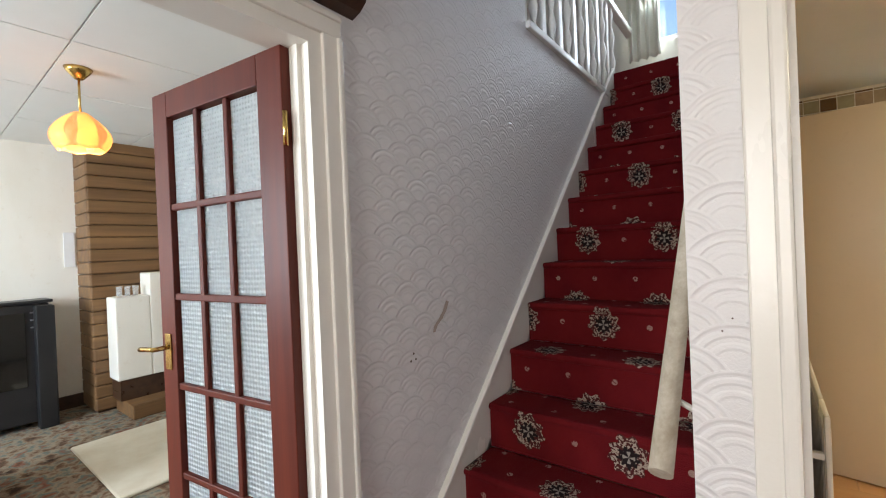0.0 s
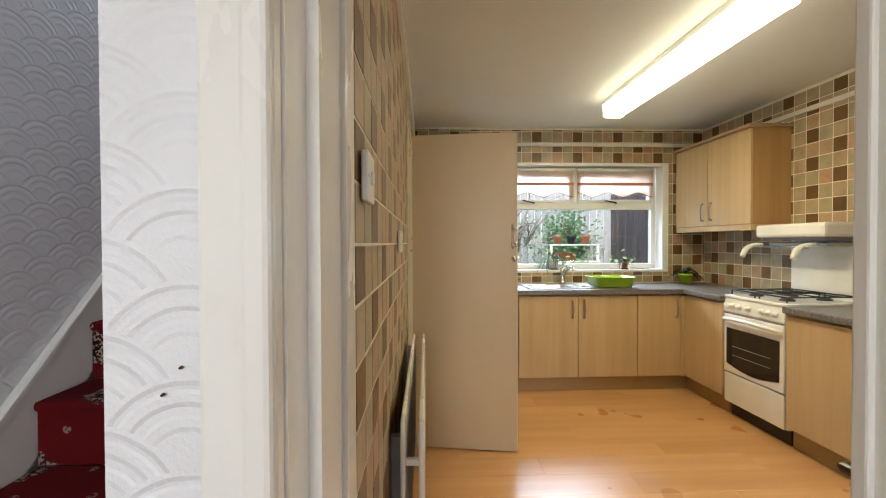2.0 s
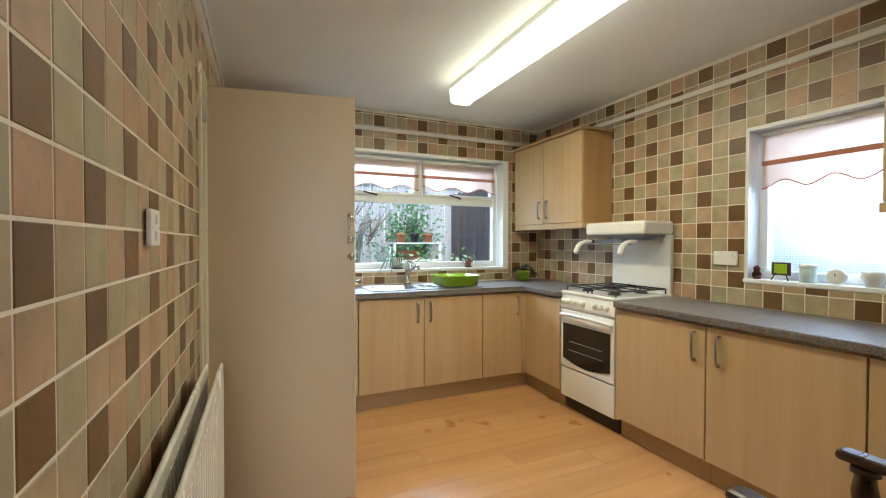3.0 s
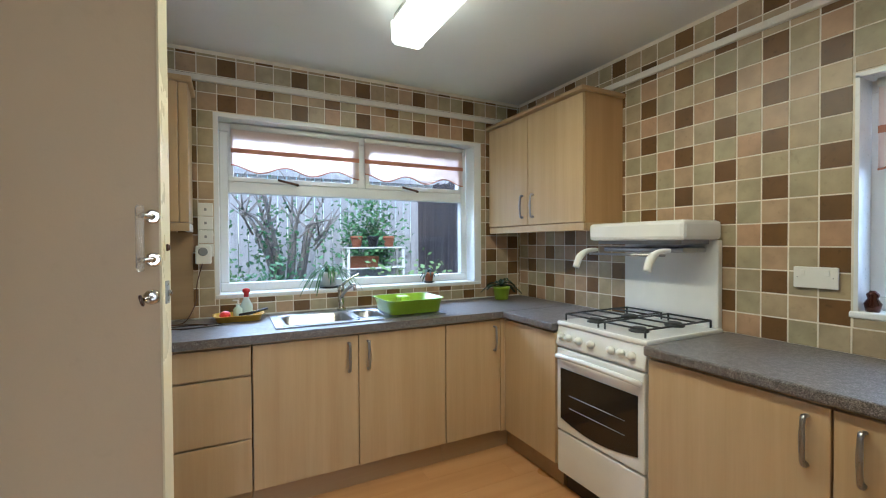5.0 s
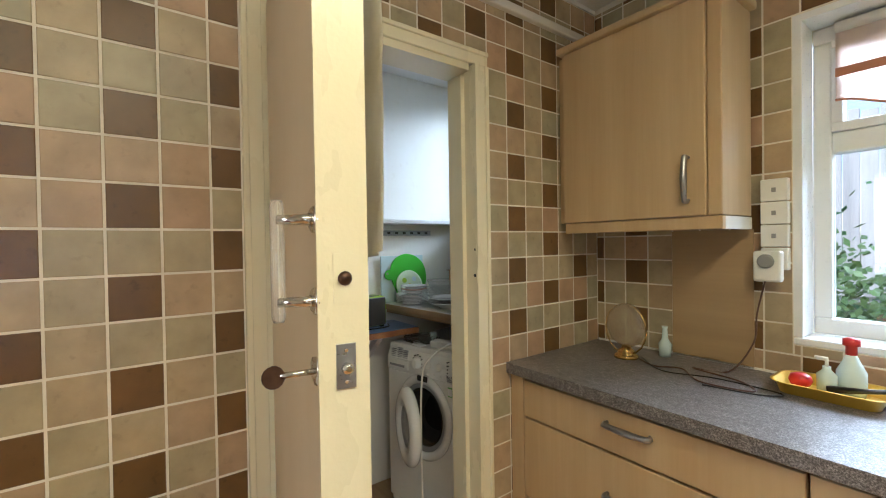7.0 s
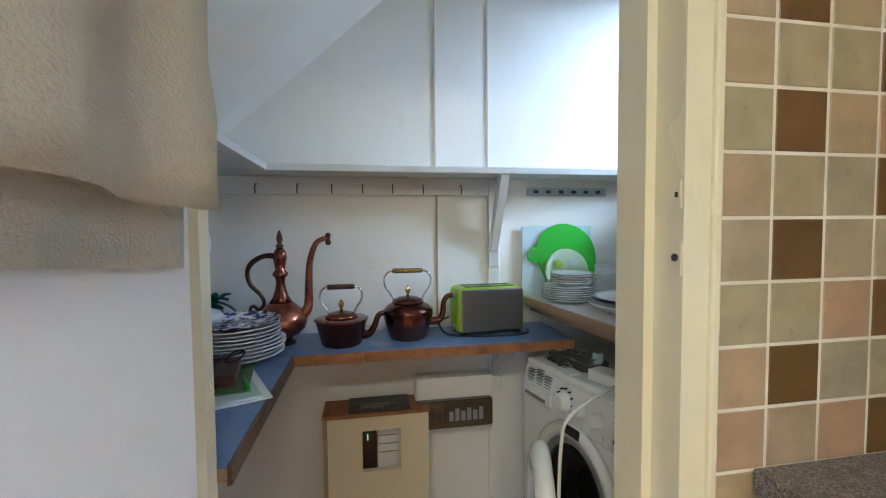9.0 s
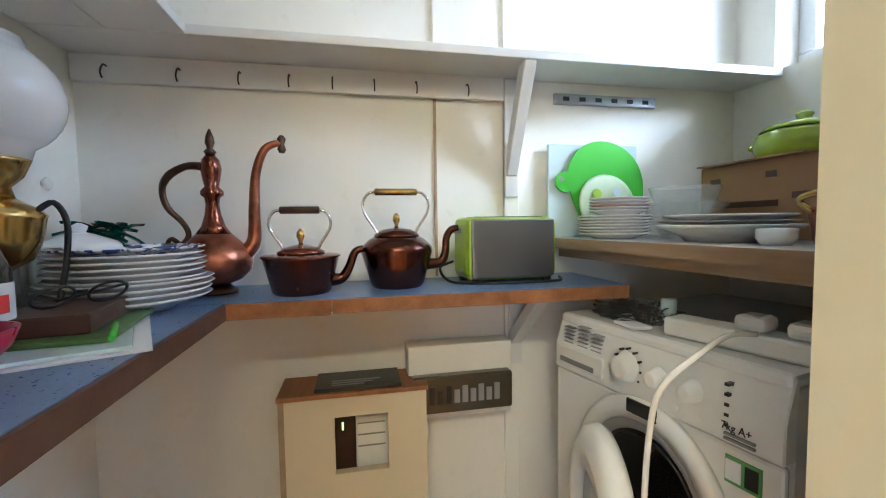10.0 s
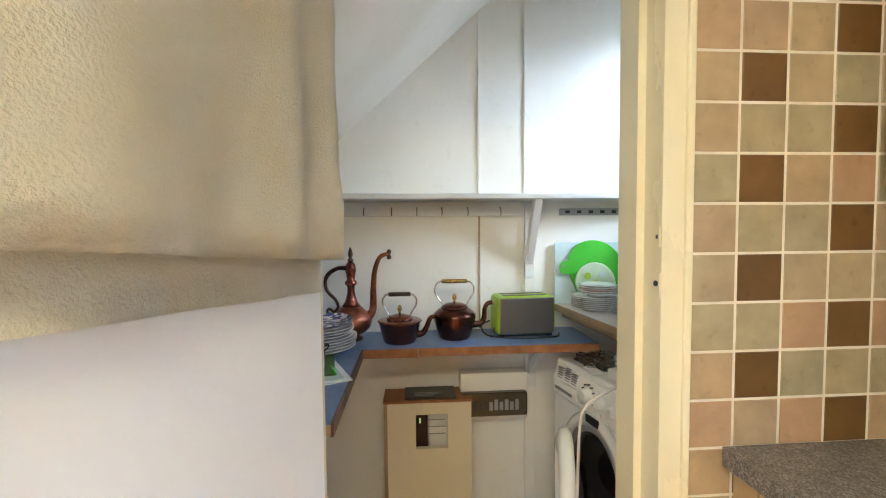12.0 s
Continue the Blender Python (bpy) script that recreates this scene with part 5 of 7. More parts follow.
# side window sill
t = thing("picture_easel", (3.0, 2.62, 1.06), "small framed picture on black easel", "picture")
part("frame", box(2.985, 2.57, 1.09, 2.998, 2.665, 1.165, 0.003), M_DARKWOOD, t)
part("picture", box(2.9835, 2.585, 1.10, 2.986, 2.65, 1.155), M_LIME, t)
for y in (2.575, 2.66):
    part("foot", tube([(3.0, 2.617, 1.16), (2.975, y, 1.061)], 0.003, 6), M_BLACK, t)
solid("ornament", lathe([(0.02, 0), (0.026, 0.03), (0.015, 0.05), (0.02, 0.065), (0.008, 0.08)], (2.99, 2.745, 1.06), 14), M_DARKCOPPER, "small brown ornament on sill", "ornament")
t = thing("jar", (2.995, 2.49, 1.06), "glass jar with cream lid on sill", "jar")
part("body", lathe([(0.036, 0), (0.038, 0.07), (0.034, 0.08)], (2.995, 2.49, 1.061), 18), M_LIGHTBLUE, t)
part("lid", lathe([(0.04, 0.08), (0.04, 0.095), (0.03, 0.098)], (2.995, 2.49, 1.061), 18), M_WGLOSS, t)
t = thing("clock", (2.99, 2.35, 1.06), "small round white alarm clock on sill", "clock")
part("case", lathe([(0.036, 0), (0.04, 0.008), (0.04, 0.03), (0.03, 0.035)], (3.0, 2.36, 1.102), 22, None, Matrix.Rotation(radians(-90), 4, "Y")), M_PLASTIC, t)
part("face", lathe([(0.028, 0.036), (0.028, 0.037)], (3.0, 2.36, 1.102), 20, None, Matrix.Rotation(radians(-90), 4, "Y")), M_PAPERW, t)
part("hour_hand", box(2.961, 2.358, 1.102, 2.9625, 2.362, 1.12), M_BLACK, t)
solid("bowl", lathe([(0.03, 0), (0.05, 0.05), (0.055, 0.075), (0.05, 0.075), (0.03, 0.01)], (2.995, 2.22, 1.061), 20), M_CHINA, "white china bowl on sill", "bowl")


# ---- pantry: shelves ----
t = thing("shelf", (-0.6, 3.3, 0.9), "corner shelf with worn blue laminate top", "shelf", "pantry shelves")
part("board", box(-0.968, 3.033, 0.893, -0.70, 4.30, 0.917), M_PLY, t)
part("board", box(-0.70, 3.033, 0.893, -0.115, 3.41, 0.917), M_PLY, t)
part("laminate", box(-0.968, 3.033, 0.917, -0.700, 4.30, 0.9205), M_BLUE, t, "blue laminate")
part("laminate", box(-0.6995, 3.033, 0.917, -0.115, 3.408, 0.9202), M_BLUE, t, "blue laminate")
part("edging", box(-0.70, 3.412, 0.888, -0.692, 3.615, 0.9195, 0.001), M_SHELFEDGE, t, "worn orange-brown edging")
part("edging", box(-0.70, 3.618, 0.890, -0.692, 4.30, 0.9195, 0.001), M_SHELFEDGE, t)
part("edging", box(-0.70, 3.4085, 0.888, -0.115, 3.4165, 0.9195, 0.001), M_DARKBOOK, t)
part("cleat", box(-0.97, 3.032, 0.855, -0.12, 3.05, 0.892), M_SHELFPAINT, t)


def bracket(y, z, depth, drop, label):
    b = thing("shelf_bracket", (-0.96, y, z), label, "bracket", "pantry brackets")
    part("strut", prism([(-0.968 + depth, z), (-0.968 + depth - 0.045, z), (-0.968, z - drop + 0.0), (-0.968, z - drop - 0.03), (-0.945, z - drop - 0.03)], "y", y - 0.016, y + 0.016, 0.002), M_SHELFPAINT, b)
    part("wall_piece", box(-0.968, y - 0.02, z - drop - 0.09, -0.950, y + 0.02, z - 0.001, 0.002), M_SHELFPAINT, b)


bracket(4.105, 1.474, 0.155, 0.24, "white painted wooden bracket under top shelf")
bracket(4.115, 0.892, 0.22, 0.14, "white painted wooden bracket under blue shelf")
t = thing("shelf", (-0.6, 3.2, 1.48), "white painted high corner shelf", "shelf", "pantry shelves")
part("board", box(-0.968, 3.033, 1.476, -0.81, YF - 0.004, 1.498, 0.002), M_SHELFPAINT, t)
part("board", box(-0.81, 3.033, 1.476, -0.115, 3.18, 1.498, 0.002), M_SHELFPAINT, t)
part("board", box(-0.81, 3.182, 1.476, -0.115, 3.33, 1.498, 0.002), M_SHELFPAINT, t)
t = thing("hook_rail", (-0.96, 3.5, 1.44), "white painted rail with cup hooks", "hook rail")
part("rail", box(-0.969, 3.034, 1.412, -0.952, 4.083, 1.475, 0.002), M_SHELFPAINT, t)
for y in (3.11, 3.265, 3.40, 3.515, 3.62, 3.725, 3.835, 3.975):
    part("hook", tube([(-0.953, y, 1.448), (-0.94, y, 1.448), (-0.93, y, 1.438), (-0.925, y, 1.425), (-0.932, y, 1.415)], 0.002, 6, None, 3), M_IRON, t)
mould("wall_batten", box(-0.97, 4.085, 0.0, -0.958, 4.13, 1.474, 0.002), M_WHITEWALL)
mould("wall_batten", box(-0.97, 3.885, 1.499, -0.961, 3.897, 2.42), M_WHITEWALL)
mould("wall_batten", box(-0.97, 4.085, 1.499, -0.962, 4.10, 2.36), M_WHITEWALL)
mould("wall_panel_joint", box(-0.97, 3.885, 0.925, -0.966, 3.892, 1.412), M_PLY)
t = thing("metal_strip", (-0.96, 4.4, 1.43), "perforated galvanised strip on pantry wall", "metal strip")
part("strip", box(-0.97, 4.24, 1.413, -0.956, 4.57, 1.443, 0.002), M_STEEL, t)
for i in range(6):
    part("slot", box(-0.9565, 4.265 + i * 0.052, 1.422, -0.9553, 4.285 + i * 0.052, 1.434), M_IRON, t)
t = thing("shelf", (-0.5, 4.5, 1.0), "bare wooden shelf above washing machine", "shelf", "pantry shelves")
part("board", prism([(-0.968, 4.226), (-0.13, 4.312), (-0.13, YF - 0.004), (-0.968, YF - 0.004)], "z", 1.003, 1.026), M_SHELFPAINT, t)
part("edging", prism([(-0.968, 4.217), (-0.13, 4.303), (-0.13, 4.3115), (-0.968, 4.2255)], "z", 0.998, 1.0255), M_PLY, t, "raw worn front edge")
part("batten", prism([(-0.95, 4.25), (-0.13, 4.334), (-0.13, 4.354), (-0.95, 4.27)], "z", 0.972, 1.0025), M_PLY, t)


# ---- pantry: things on the blue shelf ----
Z0 = 0.921


def ewer():
    x, y = -0.85, 3.354
    e = thing("copper_ewer", (x, y, Z0), "tall antique copper ewer with long curved spout", "ewer")
    part("foot", lathe([(0.045, 0), (0.046, 0.006), (0.035, 0.014), (0.028, 0.022)], (x, y, Z0), 28), M_BRONZE, e)
    part("body", lathe([(0.028, 0.02), (0.055, 0.030), (0.075, 0.050), (0.081, 0.075), (0.074, 0.098), (0.054, 0.118), (0.036, 0.135)], (x, y, Z0), 36), M_COPPER, e)
    part("neck", lathe([(0.037, 0.134), (0.025, 0.152), (0.017, 0.178), (0.014, 0.20), (0.016, 0.215), (0.024, 0.222), (0.024, 0.23), (0.015, 0.24), (0.019, 0.262), (0.022, 0.28), (0.018, 0.30), (0.009, 0.312)], (x, y, Z0), 28), M_REDCOPPER, e)
    part("finial", lathe([(0.009, 0.31), (0.013, 0.318), (0.006, 0.325), (0.010, 0.338), (0.008, 0.352), (0.002, 0.368)], (x, y, Z0), 16), M_BRONZE, e)
    part("spout", tube([(x, y + 0.065, Z0 + 0.09), (x, y + 0.085, Z0 + 0.12), (x, y + 0.088, Z0 + 0.20), (x, y + 0.094, Z0 + 0.27), (x, y + 0.112, Z0 + 0.322), (x, y + 0.135, Z0 + 0.338), (x, y + 0.15, Z0 + 0.338)], [0.02, 0.015, 0.012, 0.010, 0.009, 0.008, 0.007], 14, None, 5), M_COPPER_H, e, "embossed copper spout")
    part("spout_lip", lathe([(0.006, -0.02), (0.010, -0.012), (0.006, 0), (0.010, 0.012), (0.005, 0.02)], (x, y + 0.152, Z0 + 0.338), 10), M_BRONZE, e)
    part("handle", tube([(x, y - 0.018, Z0 + 0.285), (x, y - 0.05, Z0 + 0.285), (x, y - 0.085, Z0 + 0.265), (x, y - 0.10, Z0 + 0.235), (x, y - 0.092, Z0 + 0.195), (x, y - 0.062, Z0 + 0.16), (x, y - 0.052, Z0 + 0.13), (x, y - 0.075, Z0 + 0.105), (x, y - 0.095, Z0 + 0.11), (x, y - 0.085, Z0 + 0.125), (x, y - 0.06, Z0 + 0.10)], [0.01, 0.008, 0.009, 0.007, 0.007, 0.006, 0.006, 0.006, 0.005, 0.005, 0.006], 10, None, 4), M_BRONZE, e)


def kettle(x, y, body, lid, rim, tall, grip, label, bodymat, gripmat):
    k = thing("copper_kettle", (x, y, Z0), label, "kettle", "copper kettles")
    part("body", lathe(body, (x, y, Z0), 36), bodymat, k)
    part("lid", lathe(lid, (x, y, Z0), 32), bodymat, k)
    zt = lid[-1][1]
    part("knob", lathe([(0.006, zt - 0.002), (0.004, zt + 0.006), (0.009, zt + 0.018), (0.008, zt + 0.028), (0.002, zt + 0.036)], (x, y, Z0), 14), M_BRASS, k, "acorn knob")
    w = grip
    for s in (-1, 1):
        part("bail", tube([(x, y + s * w * 0.62, Z0 + rim), (x, y + s * w * 0.8, Z0 + rim + (tall - rim) * 0.22), (x, y + s * w * 1.15, Z0 + rim + (tall - rim) * 0.55), (x, y + s * w * 1.18, Z0 + rim + (tall - rim) * 0.8), (x, y + s * w * 0.98, Z0 + tall * 0.985), (x, y + s * w * 0.75, Z0 + tall)], 0.0035, 8, None, 4), M_CHROME, k, "curved steel bail")
    part("grip", lathe([(0.006, -w * 0.78), (0.0085, -w * 0.74), (0.0085, w * 0.74), (0.006, w * 0.78)], (x, y, Z0 + tall), 14, None, Matrix.Rotation(radians(90), 4, "X")), gripmat, k)
    return k


ewer()
k = kettle(-0.80, 3.547, [(0.06, 0), (0.064, 0.006), (0.082, 0.078), (0.087, 0.082), (0.082, 0.085), (0.045, 0.088)], [(0.05, 0.086), (0.052, 0.092), (0.035, 0.102), (0.01, 0.108)], 0.09, 0.185, 0.055, "round copper kettle with dark wooden grip", M_REDCOPPER, M_DARKWOOD)
part("spout", tube([(-0.80, 3.61, Z0 + 0.028), (-0.80, 3.635, Z0 + 0.03), (-0.80, 3.652, Z0 + 0.055), (-0.80, 3.665, Z0 + 0.088), (-0.80, 3.685, Z0 + 0.096)], [0.017, 0.012, 0.010, 0.009, 0.008], 12, None, 4), M_DARKCOPPER, k)
k = kettle(-0.835, 3.765, [(0.058, 0), (0.064, 0.008), (0.086, 0.085), (0.084, 0.098), (0.066, 0.115), (0.052, 0.122)], [(0.055, 0.12), (0.054, 0.126), (0.035, 0.138), (0.008, 0.142)], 0.118, 0.228, 0.066, "large dark copper kettle with brass grip", M_DARKCOPPER, M_BRASS)
part("spout", tube([(-0.835, 3.835, Z0 + 0.052), (-0.835, 3.872, Z0 + 0.056), (-0.835, 3.885, Z0 + 0.08), (-0.835, 3.888, Z0 + 0.115), (-0.835, 3.90, Z0 + 0.135), (-0.835, 3.918, Z0 + 0.14)], [0.015, 0.012, 0.010, 0.009, 0.009, 0.008], 12, None, 4), M_DARKCOPPER, k)


def toaster():
    m = Matrix.Translation((-0.865, 4.05, Z0)) @ Matrix.Rotation(radians(4), 4, "Z")
    t = thing("toaster", (-0.865, 4.05, Z0), "lime green toaster with brushed steel sides", "toaster")
    part("case", bx(bmesh.new(), -0.062, -0.122, 0.008, 0.062, 0.122, 0.165, 0.018, m), M_LIME, t)
    part("side_panel", bx(bmesh.new(), 0.055, -0.112, 0.014, 0.0645, 0.112, 0.160, 0.004, m), plain("dark_brushed_steel", (0.30, 0.29, 0.28), 0.38, 1.0, 0.1, 4, 200, 0.1), t, "brushed steel side panel")
    for x in (-0.025, 0.025):
        part("slot", bx(bmesh.new(), x - 0.012, -0.09, 0.160, x + 0.012, 0.09, 0.1665, 0, m), M_BLACK, t)
    part("lever", bx(bmesh.new(), -0.012, -0.142, 0.125, 0.012, -0.12, 0.14, 0.004, m), M_STEEL, t)
    part("button", lathe([(0.006, 0), (0.006, 0.008)], m @ Vector((0.02, -0.122, 0.03)), 10, None, Matrix.Rotation(radians(90), 4, "X")), M_STEEL, t)
    for x in (-0.04, 0.04):
        for y in (-0.1, 0.1):
            part("foot", bx(bmesh.new(), x - 0.01, y - 0.01, 0, x + 0.01, y + 0.01, 0.01, 0.002, m), M_BLACK, t)
    part("cord", tube([(-0.90, 3.92, Z0 + 0.05), (-0.88, 3.88, Z0 + 0.035), (-0.84, 3.90, Z0 + 0.004), (-0.79, 3.98, Z0 + 0.004), (-0.775, 4.08, Z0 + 0.005), (-0.79, 4.17, Z0 + 0.004), (-0.85, 4.20, Z0 + 0.005)], 0.0035, 8, None, 5), M_BLACK, t, "black power cord")


toaster()


def plate_profile(r, h):
    return [(r * 0.55, 0), (r * 0.6, h * 0.25), (r * 0.95, h * 0.85), (r, h), (r * 0.985, h + 0.002), (r * 0.9, h * 0.8), (r * 0.58, h * 0.35)]


def blue_china():
    n = Nodes("blue_pattern_china")
    x, y, z = n.xyz()
    f = n.noise(55, 5)
    col = n.mix(n.ramp(f, [(0.47, 0.0), (0.53, 1.0)]), (0.80, 0.80, 0.82), (0.05, 0.07, 0.28))
    return n.done(col, 0.15, 0, None, 0.4)


M_CHINABLUE = blue_china()
x, y, z = -0.69, 3.258, Z0
for i in range(10):
    r, h = (0.135, 0.026) if i < 4 else (0.124, 0.02)
    p = solid("dinner_plate", lathe(plate_profile(r, h), (x + random.uniform(-0.004, 0.004), y + random.uniform(-0.004, 0.004), z), 40, None, None, lambda a: 0.006 * math.sin(24 * a)), M_CHINABLUE if i > 8 else M_CHINA, "blue patterned dinner plate on top of stack" if i > 8 else "white dinner plate with fluted rim in stack", "plate", "stack of dinner plates")
    z += 0.0105
def tureen(x, y, r, label):
    t = thing("lidded_dish", (x, y, Z0), label, "dish", "white lidded dishes")
    flute = lambda a: 0.02 * math.sin(10 * a)
    part("bowl", lathe([(r * 0.6, 0), (r * 0.7, 0.01), (r, 0.05), (r, 0.10), (r * 1.04, 0.105)], (x, y, Z0), 32, None, None, flute), M_CHINA, t)
    part("lid", lathe([(r * 1.04, 0.106), (r * 0.8, 0.125), (r * 0.3, 0.14), (r * 0.14, 0.143), (r * 0.2, 0.155), (r * 0.05, 0.162)], (x, y, Z0), 32), M_CHINA, t)


tureen(-0.78, 3.13, 0.075, "white china tureen with lid and knob")
tureen(-0.60, 3.085, 0.05, "white china sugar bowl with lid")
bm = bmesh.new()
random.seed(3)
for i in range(26):
    a, e = random.uniform(0, 6.28), random.uniform(-0.4, 0.9)
    leaf_blade(bm, (-0.88 + random.uniform(-0.03, 0.03), 3.12 + random.uniform(-0.035, 0.035), Z0 + 0.14), (math.cos(a), math.sin(a), e), 0.06, 0.03, 0.3, 3)
t = thing("green_ornament", (-0.88, 3.12, Z0), "dark green leafy pottery ornament", "ornament")
part("vase", lathe([(0.03, 0), (0.045, 0.06), (0.03, 0.12), (0.035, 0.14)], (-0.88, 3.12, Z0), 18), plain("green_glaze", (0.01, 0.09, 0.07), 0.2, 0, 0.2), t)
part("leaves", bm, plain("green_glaze_leaf", (0.012, 0.12, 0.09), 0.2, 0, 0.2), t)


def oil_lamp():
    x, y = -0.52, 3.165
    l = thing("oil_lamp", (x, y, Z0), "brass oil lamp with white opal globe", "lamp")
    part("foot", lathe([(0.055, 0), (0.056, 0.008), (0.035, 0.02), (0.018, 0.05), (0.02, 0.09)], (x, y, Z0), 28), M_BRASS, l)
    part("font", lathe([(0.02, 0.09), (0.045, 0.105), (0.058, 0.135), (0.062, 0.165), (0.064, 0.17), (0.055, 0.18), (0.03, 0.195)], (x, y, Z0), 32), M_BRASS, l)
    part("gallery", lathe([(0.03, 0.195), (0.026, 0.21), (0.04, 0.225), (0.048, 0.245), (0.05, 0.25)], (x, y, Z0), 32, None, None, lambda a: 0.03 * math.sin(20 * a)), M_BRASS, l)
    part("globe", lathe([(0.05, 0.25)] + [(0.095 * math.sin(radians(a)), 0.335 - 0.085 * math.cos(radians(a))) for a in range(35, 146, 10)] + [(0.05, 0.42)], (x, y, Z0), 40), M_OPAL, l, "white opal glass globe")
    part("wick_knob", lathe([(0.008, 0), (0.01, 0.004), (0.006, 0.008)], (x - 0.005, y + 0.075, Z0 + 0.215), 10, None, Matrix.Rotation(radians(90), 4, "X")), M_WGLOSS, l)
    part("flex", tube([(x - 0.02, y + 0.045, Z0 + 0.175), (x - 0.035, y + 0.06, Z0 + 0.19), (x - 0.045, y + 0.07, Z0 + 0.16), (x - 0.045, y + 0.066, Z0 + 0.10), (x - 0.04, y + 0.058, Z0 + 0.045), (x - 0.035, y + 0.055, Z0 + 0.004)], 0.0045, 8, None, 5), M_BLACK, l, "twisted black flex")


oil_lamp()
t = thing("sauce_bottle", (-0.42, 3.225, Z0), "dark sauce bottle with printed label", "bottle")
part("bottle", lathe([(0.026, 0), (0.028, 0.01), (0.028, 0.10), (0.018, 0.13), (0.011, 0.15), (0.011, 0.165)], (-0.42, 3.225, Z0), 20), M_OVENGLASS, t)
part("label", lathe([(0.0285, 0.03), (0.0287, 0.031), (0.0287, 0.085), (0.0285, 0.086)], (-0.42, 3.225, Z0), 20), M_PAPERW, t, "white paper label")
part("label_band", box(-0.418, 3.2525, Z0 + 0.05, -0.402, 3.2545, Z0 + 0.072), M_RED, t)
solid("yellow_bottle", lathe([(0.018, 0), (0.02, 0.12), (0.012, 0.15), (0.012, 0.18)], (-0.37, 3.165, Z0), 16), M_YELLOW, "yellow plastic bottle on blue shelf", "bottle")
solid("enamel_bowl", lathe([(0.03, 0), (0.055, 0.03), (0.062, 0.048), (0.058, 0.048), (0.05, 0.03), (0.028, 0.006)], (-0.315, 3.26, Z0), 28), M_MAGENTA, "dark red enamel bowl on blue shelf", "bowl")
m = Matrix.Translation((-0.46, 3.30, Z0)) @ Matrix.Rotation(radians(24), 4, "Z")
solid("folded_paper", bx(bmesh.new(), -0.12, -0.075, 0, 0.12, 0.08, 0.003, 0, m), M_PAPERW, "white folded newspaper sheet", "paper")
solid("magazine", bx(bmesh.new(), -0.10, -0.085, 0.0032, 0.11, 0.06, 0.008, 0.001, m), M_LIGHTBLUE, "pale blue leaflet on pantry shelf", "leaflet")
m2 = Matrix.Translation((-0.49, 3.27, Z0 + 0.0085)) @ Matrix.Rotation(radians(10), 4, "Z")
solid("magazine", bx(bmesh.new(), -0.10, -0.08, 0, 0.10, 0.08, 0.006, 0.001, m2), M_GREENBOOK, "glossy green covered magazine on leaflets", "magazine")
solid("book", bx(bmesh.new(), -0.085, -0.06, 0.0065, 0.07, 0.05, 0.032, 0.002, m2), M_DARKBOOK, "thick brown covered book on magazine", "book")
solid("pen", tube([(-0.46, 3.345, Z0 + 0.02), (-0.40, 3.37, Z0 + 0.014)], 0.004, 8), M_GREEN, "green pen lying on papers", "pen")
g = thing("spectacles", (-0.5, 3.3, Z0 + 0.042), "black framed folded spectacles on book", "spectacles")
for s in (-1, 1):
    c = Vector((-0.50 + s * 0.022, 3.285 - s * 0.022, Z0 + 0.058))
    part("rim", tube([c + Vector((0.016 * math.cos(a), -0.016 * math.cos(a) + 0.008 * math.sin(a), 0.014 * math.sin(a))) for a in [i * 0.35 for i in range(19)]], 0.0022, 6), M_BLACK, g)
    part("temple", tube([c + Vector((s * 0.018, -s * 0.018, 0.008)), c + Vector((-s * 0.03, s * 0.02 - 0.03, -0.008))], 0.002, 6), M_BLACK, g)
part("bridge", tube([(-0.505, 3.29, Z0 + 0.062), (-0.495, 3.28, Z0 + 0.062)], 0.002, 6), M_BLACK, g)

# ---- pantry: below the shelf ----
t = thing("meter_cupboard", (-0.9, 3.65, 0), "cream plywood box round electricity meter", "meter box")
part("front_panel", prism([(3.49, 0.0), (3.832, 0.0), (3.832, 0.655), (3.49, 0.655), (3.49, 0.4632), (3.605, 0.4632), (3.605, 0.605), (3.735, 0.605), (3.735, 0.463), (3.49, 0.463)], "x", -0.862, -0.84), paint("cream_board_paint", (0.70, 0.60, 0.42), 0.45), t)
part("side_panel", box(-0.97, 3.476, 0, -0.842, 3.489, 0.655), M_PLY, t)
part("top_panel", box(-0.97, 3.474, 0.656, -0.832, 3.836, 0.668, 0.002), M_SHELFEDGE, t)
# Added sheet: its dark brown stands in for the shade round the meter.
part("recess_shade_sheet", box(-0.965, 3.50, 0.40, -0.955, 3.82, 0.64), M_DARKBOOK, t, "dark brown sheet darkening the meter recess")
mt = part("meter", box(-0.95, 3.655, 0.44, -0.89, 3.775, 0.585, 0.006), M_PLASTIC, t, "white electricity meter")
for i in range(3):
    part("label_bar", box(-0.8895, 3.66, 0.50 + i * 0.03, -0.888, 3.73, 0.503 + i * 0.03), M_GREY, mt)
part("indicator", box(-0.90, 3.620, 0.545, -0.895, 3.625, 0.565), glow("green_indicator", (0.5, 1.0, 0.3), 0.3), t)
t = thing("booklet", (-0.91, 3.7, 0.668), "black printed leaflet on meter box", "booklet")
part("cover", box(-0.955, 3.56, 0.6685, -0.84, 3.77, 0.678, 0.001), M_BLACK, t)
for i in range(3):
    part("text_bar", box(-0.89 + i * 0.014, 3.60, 0.678, -0.884 + i * 0.014, 3.72 - i * 0.02, 0.6786), M_GREY, t)
t = thing("fuse_box", (-0.93, 3.94, 0.57), "old consumer unit with smoky flap", "fuse box")
part("backboard", box(-0.97, 3.795, 0.545, -0.905, 4.085, 0.745, 0.004), M_WHITEWALL, t)
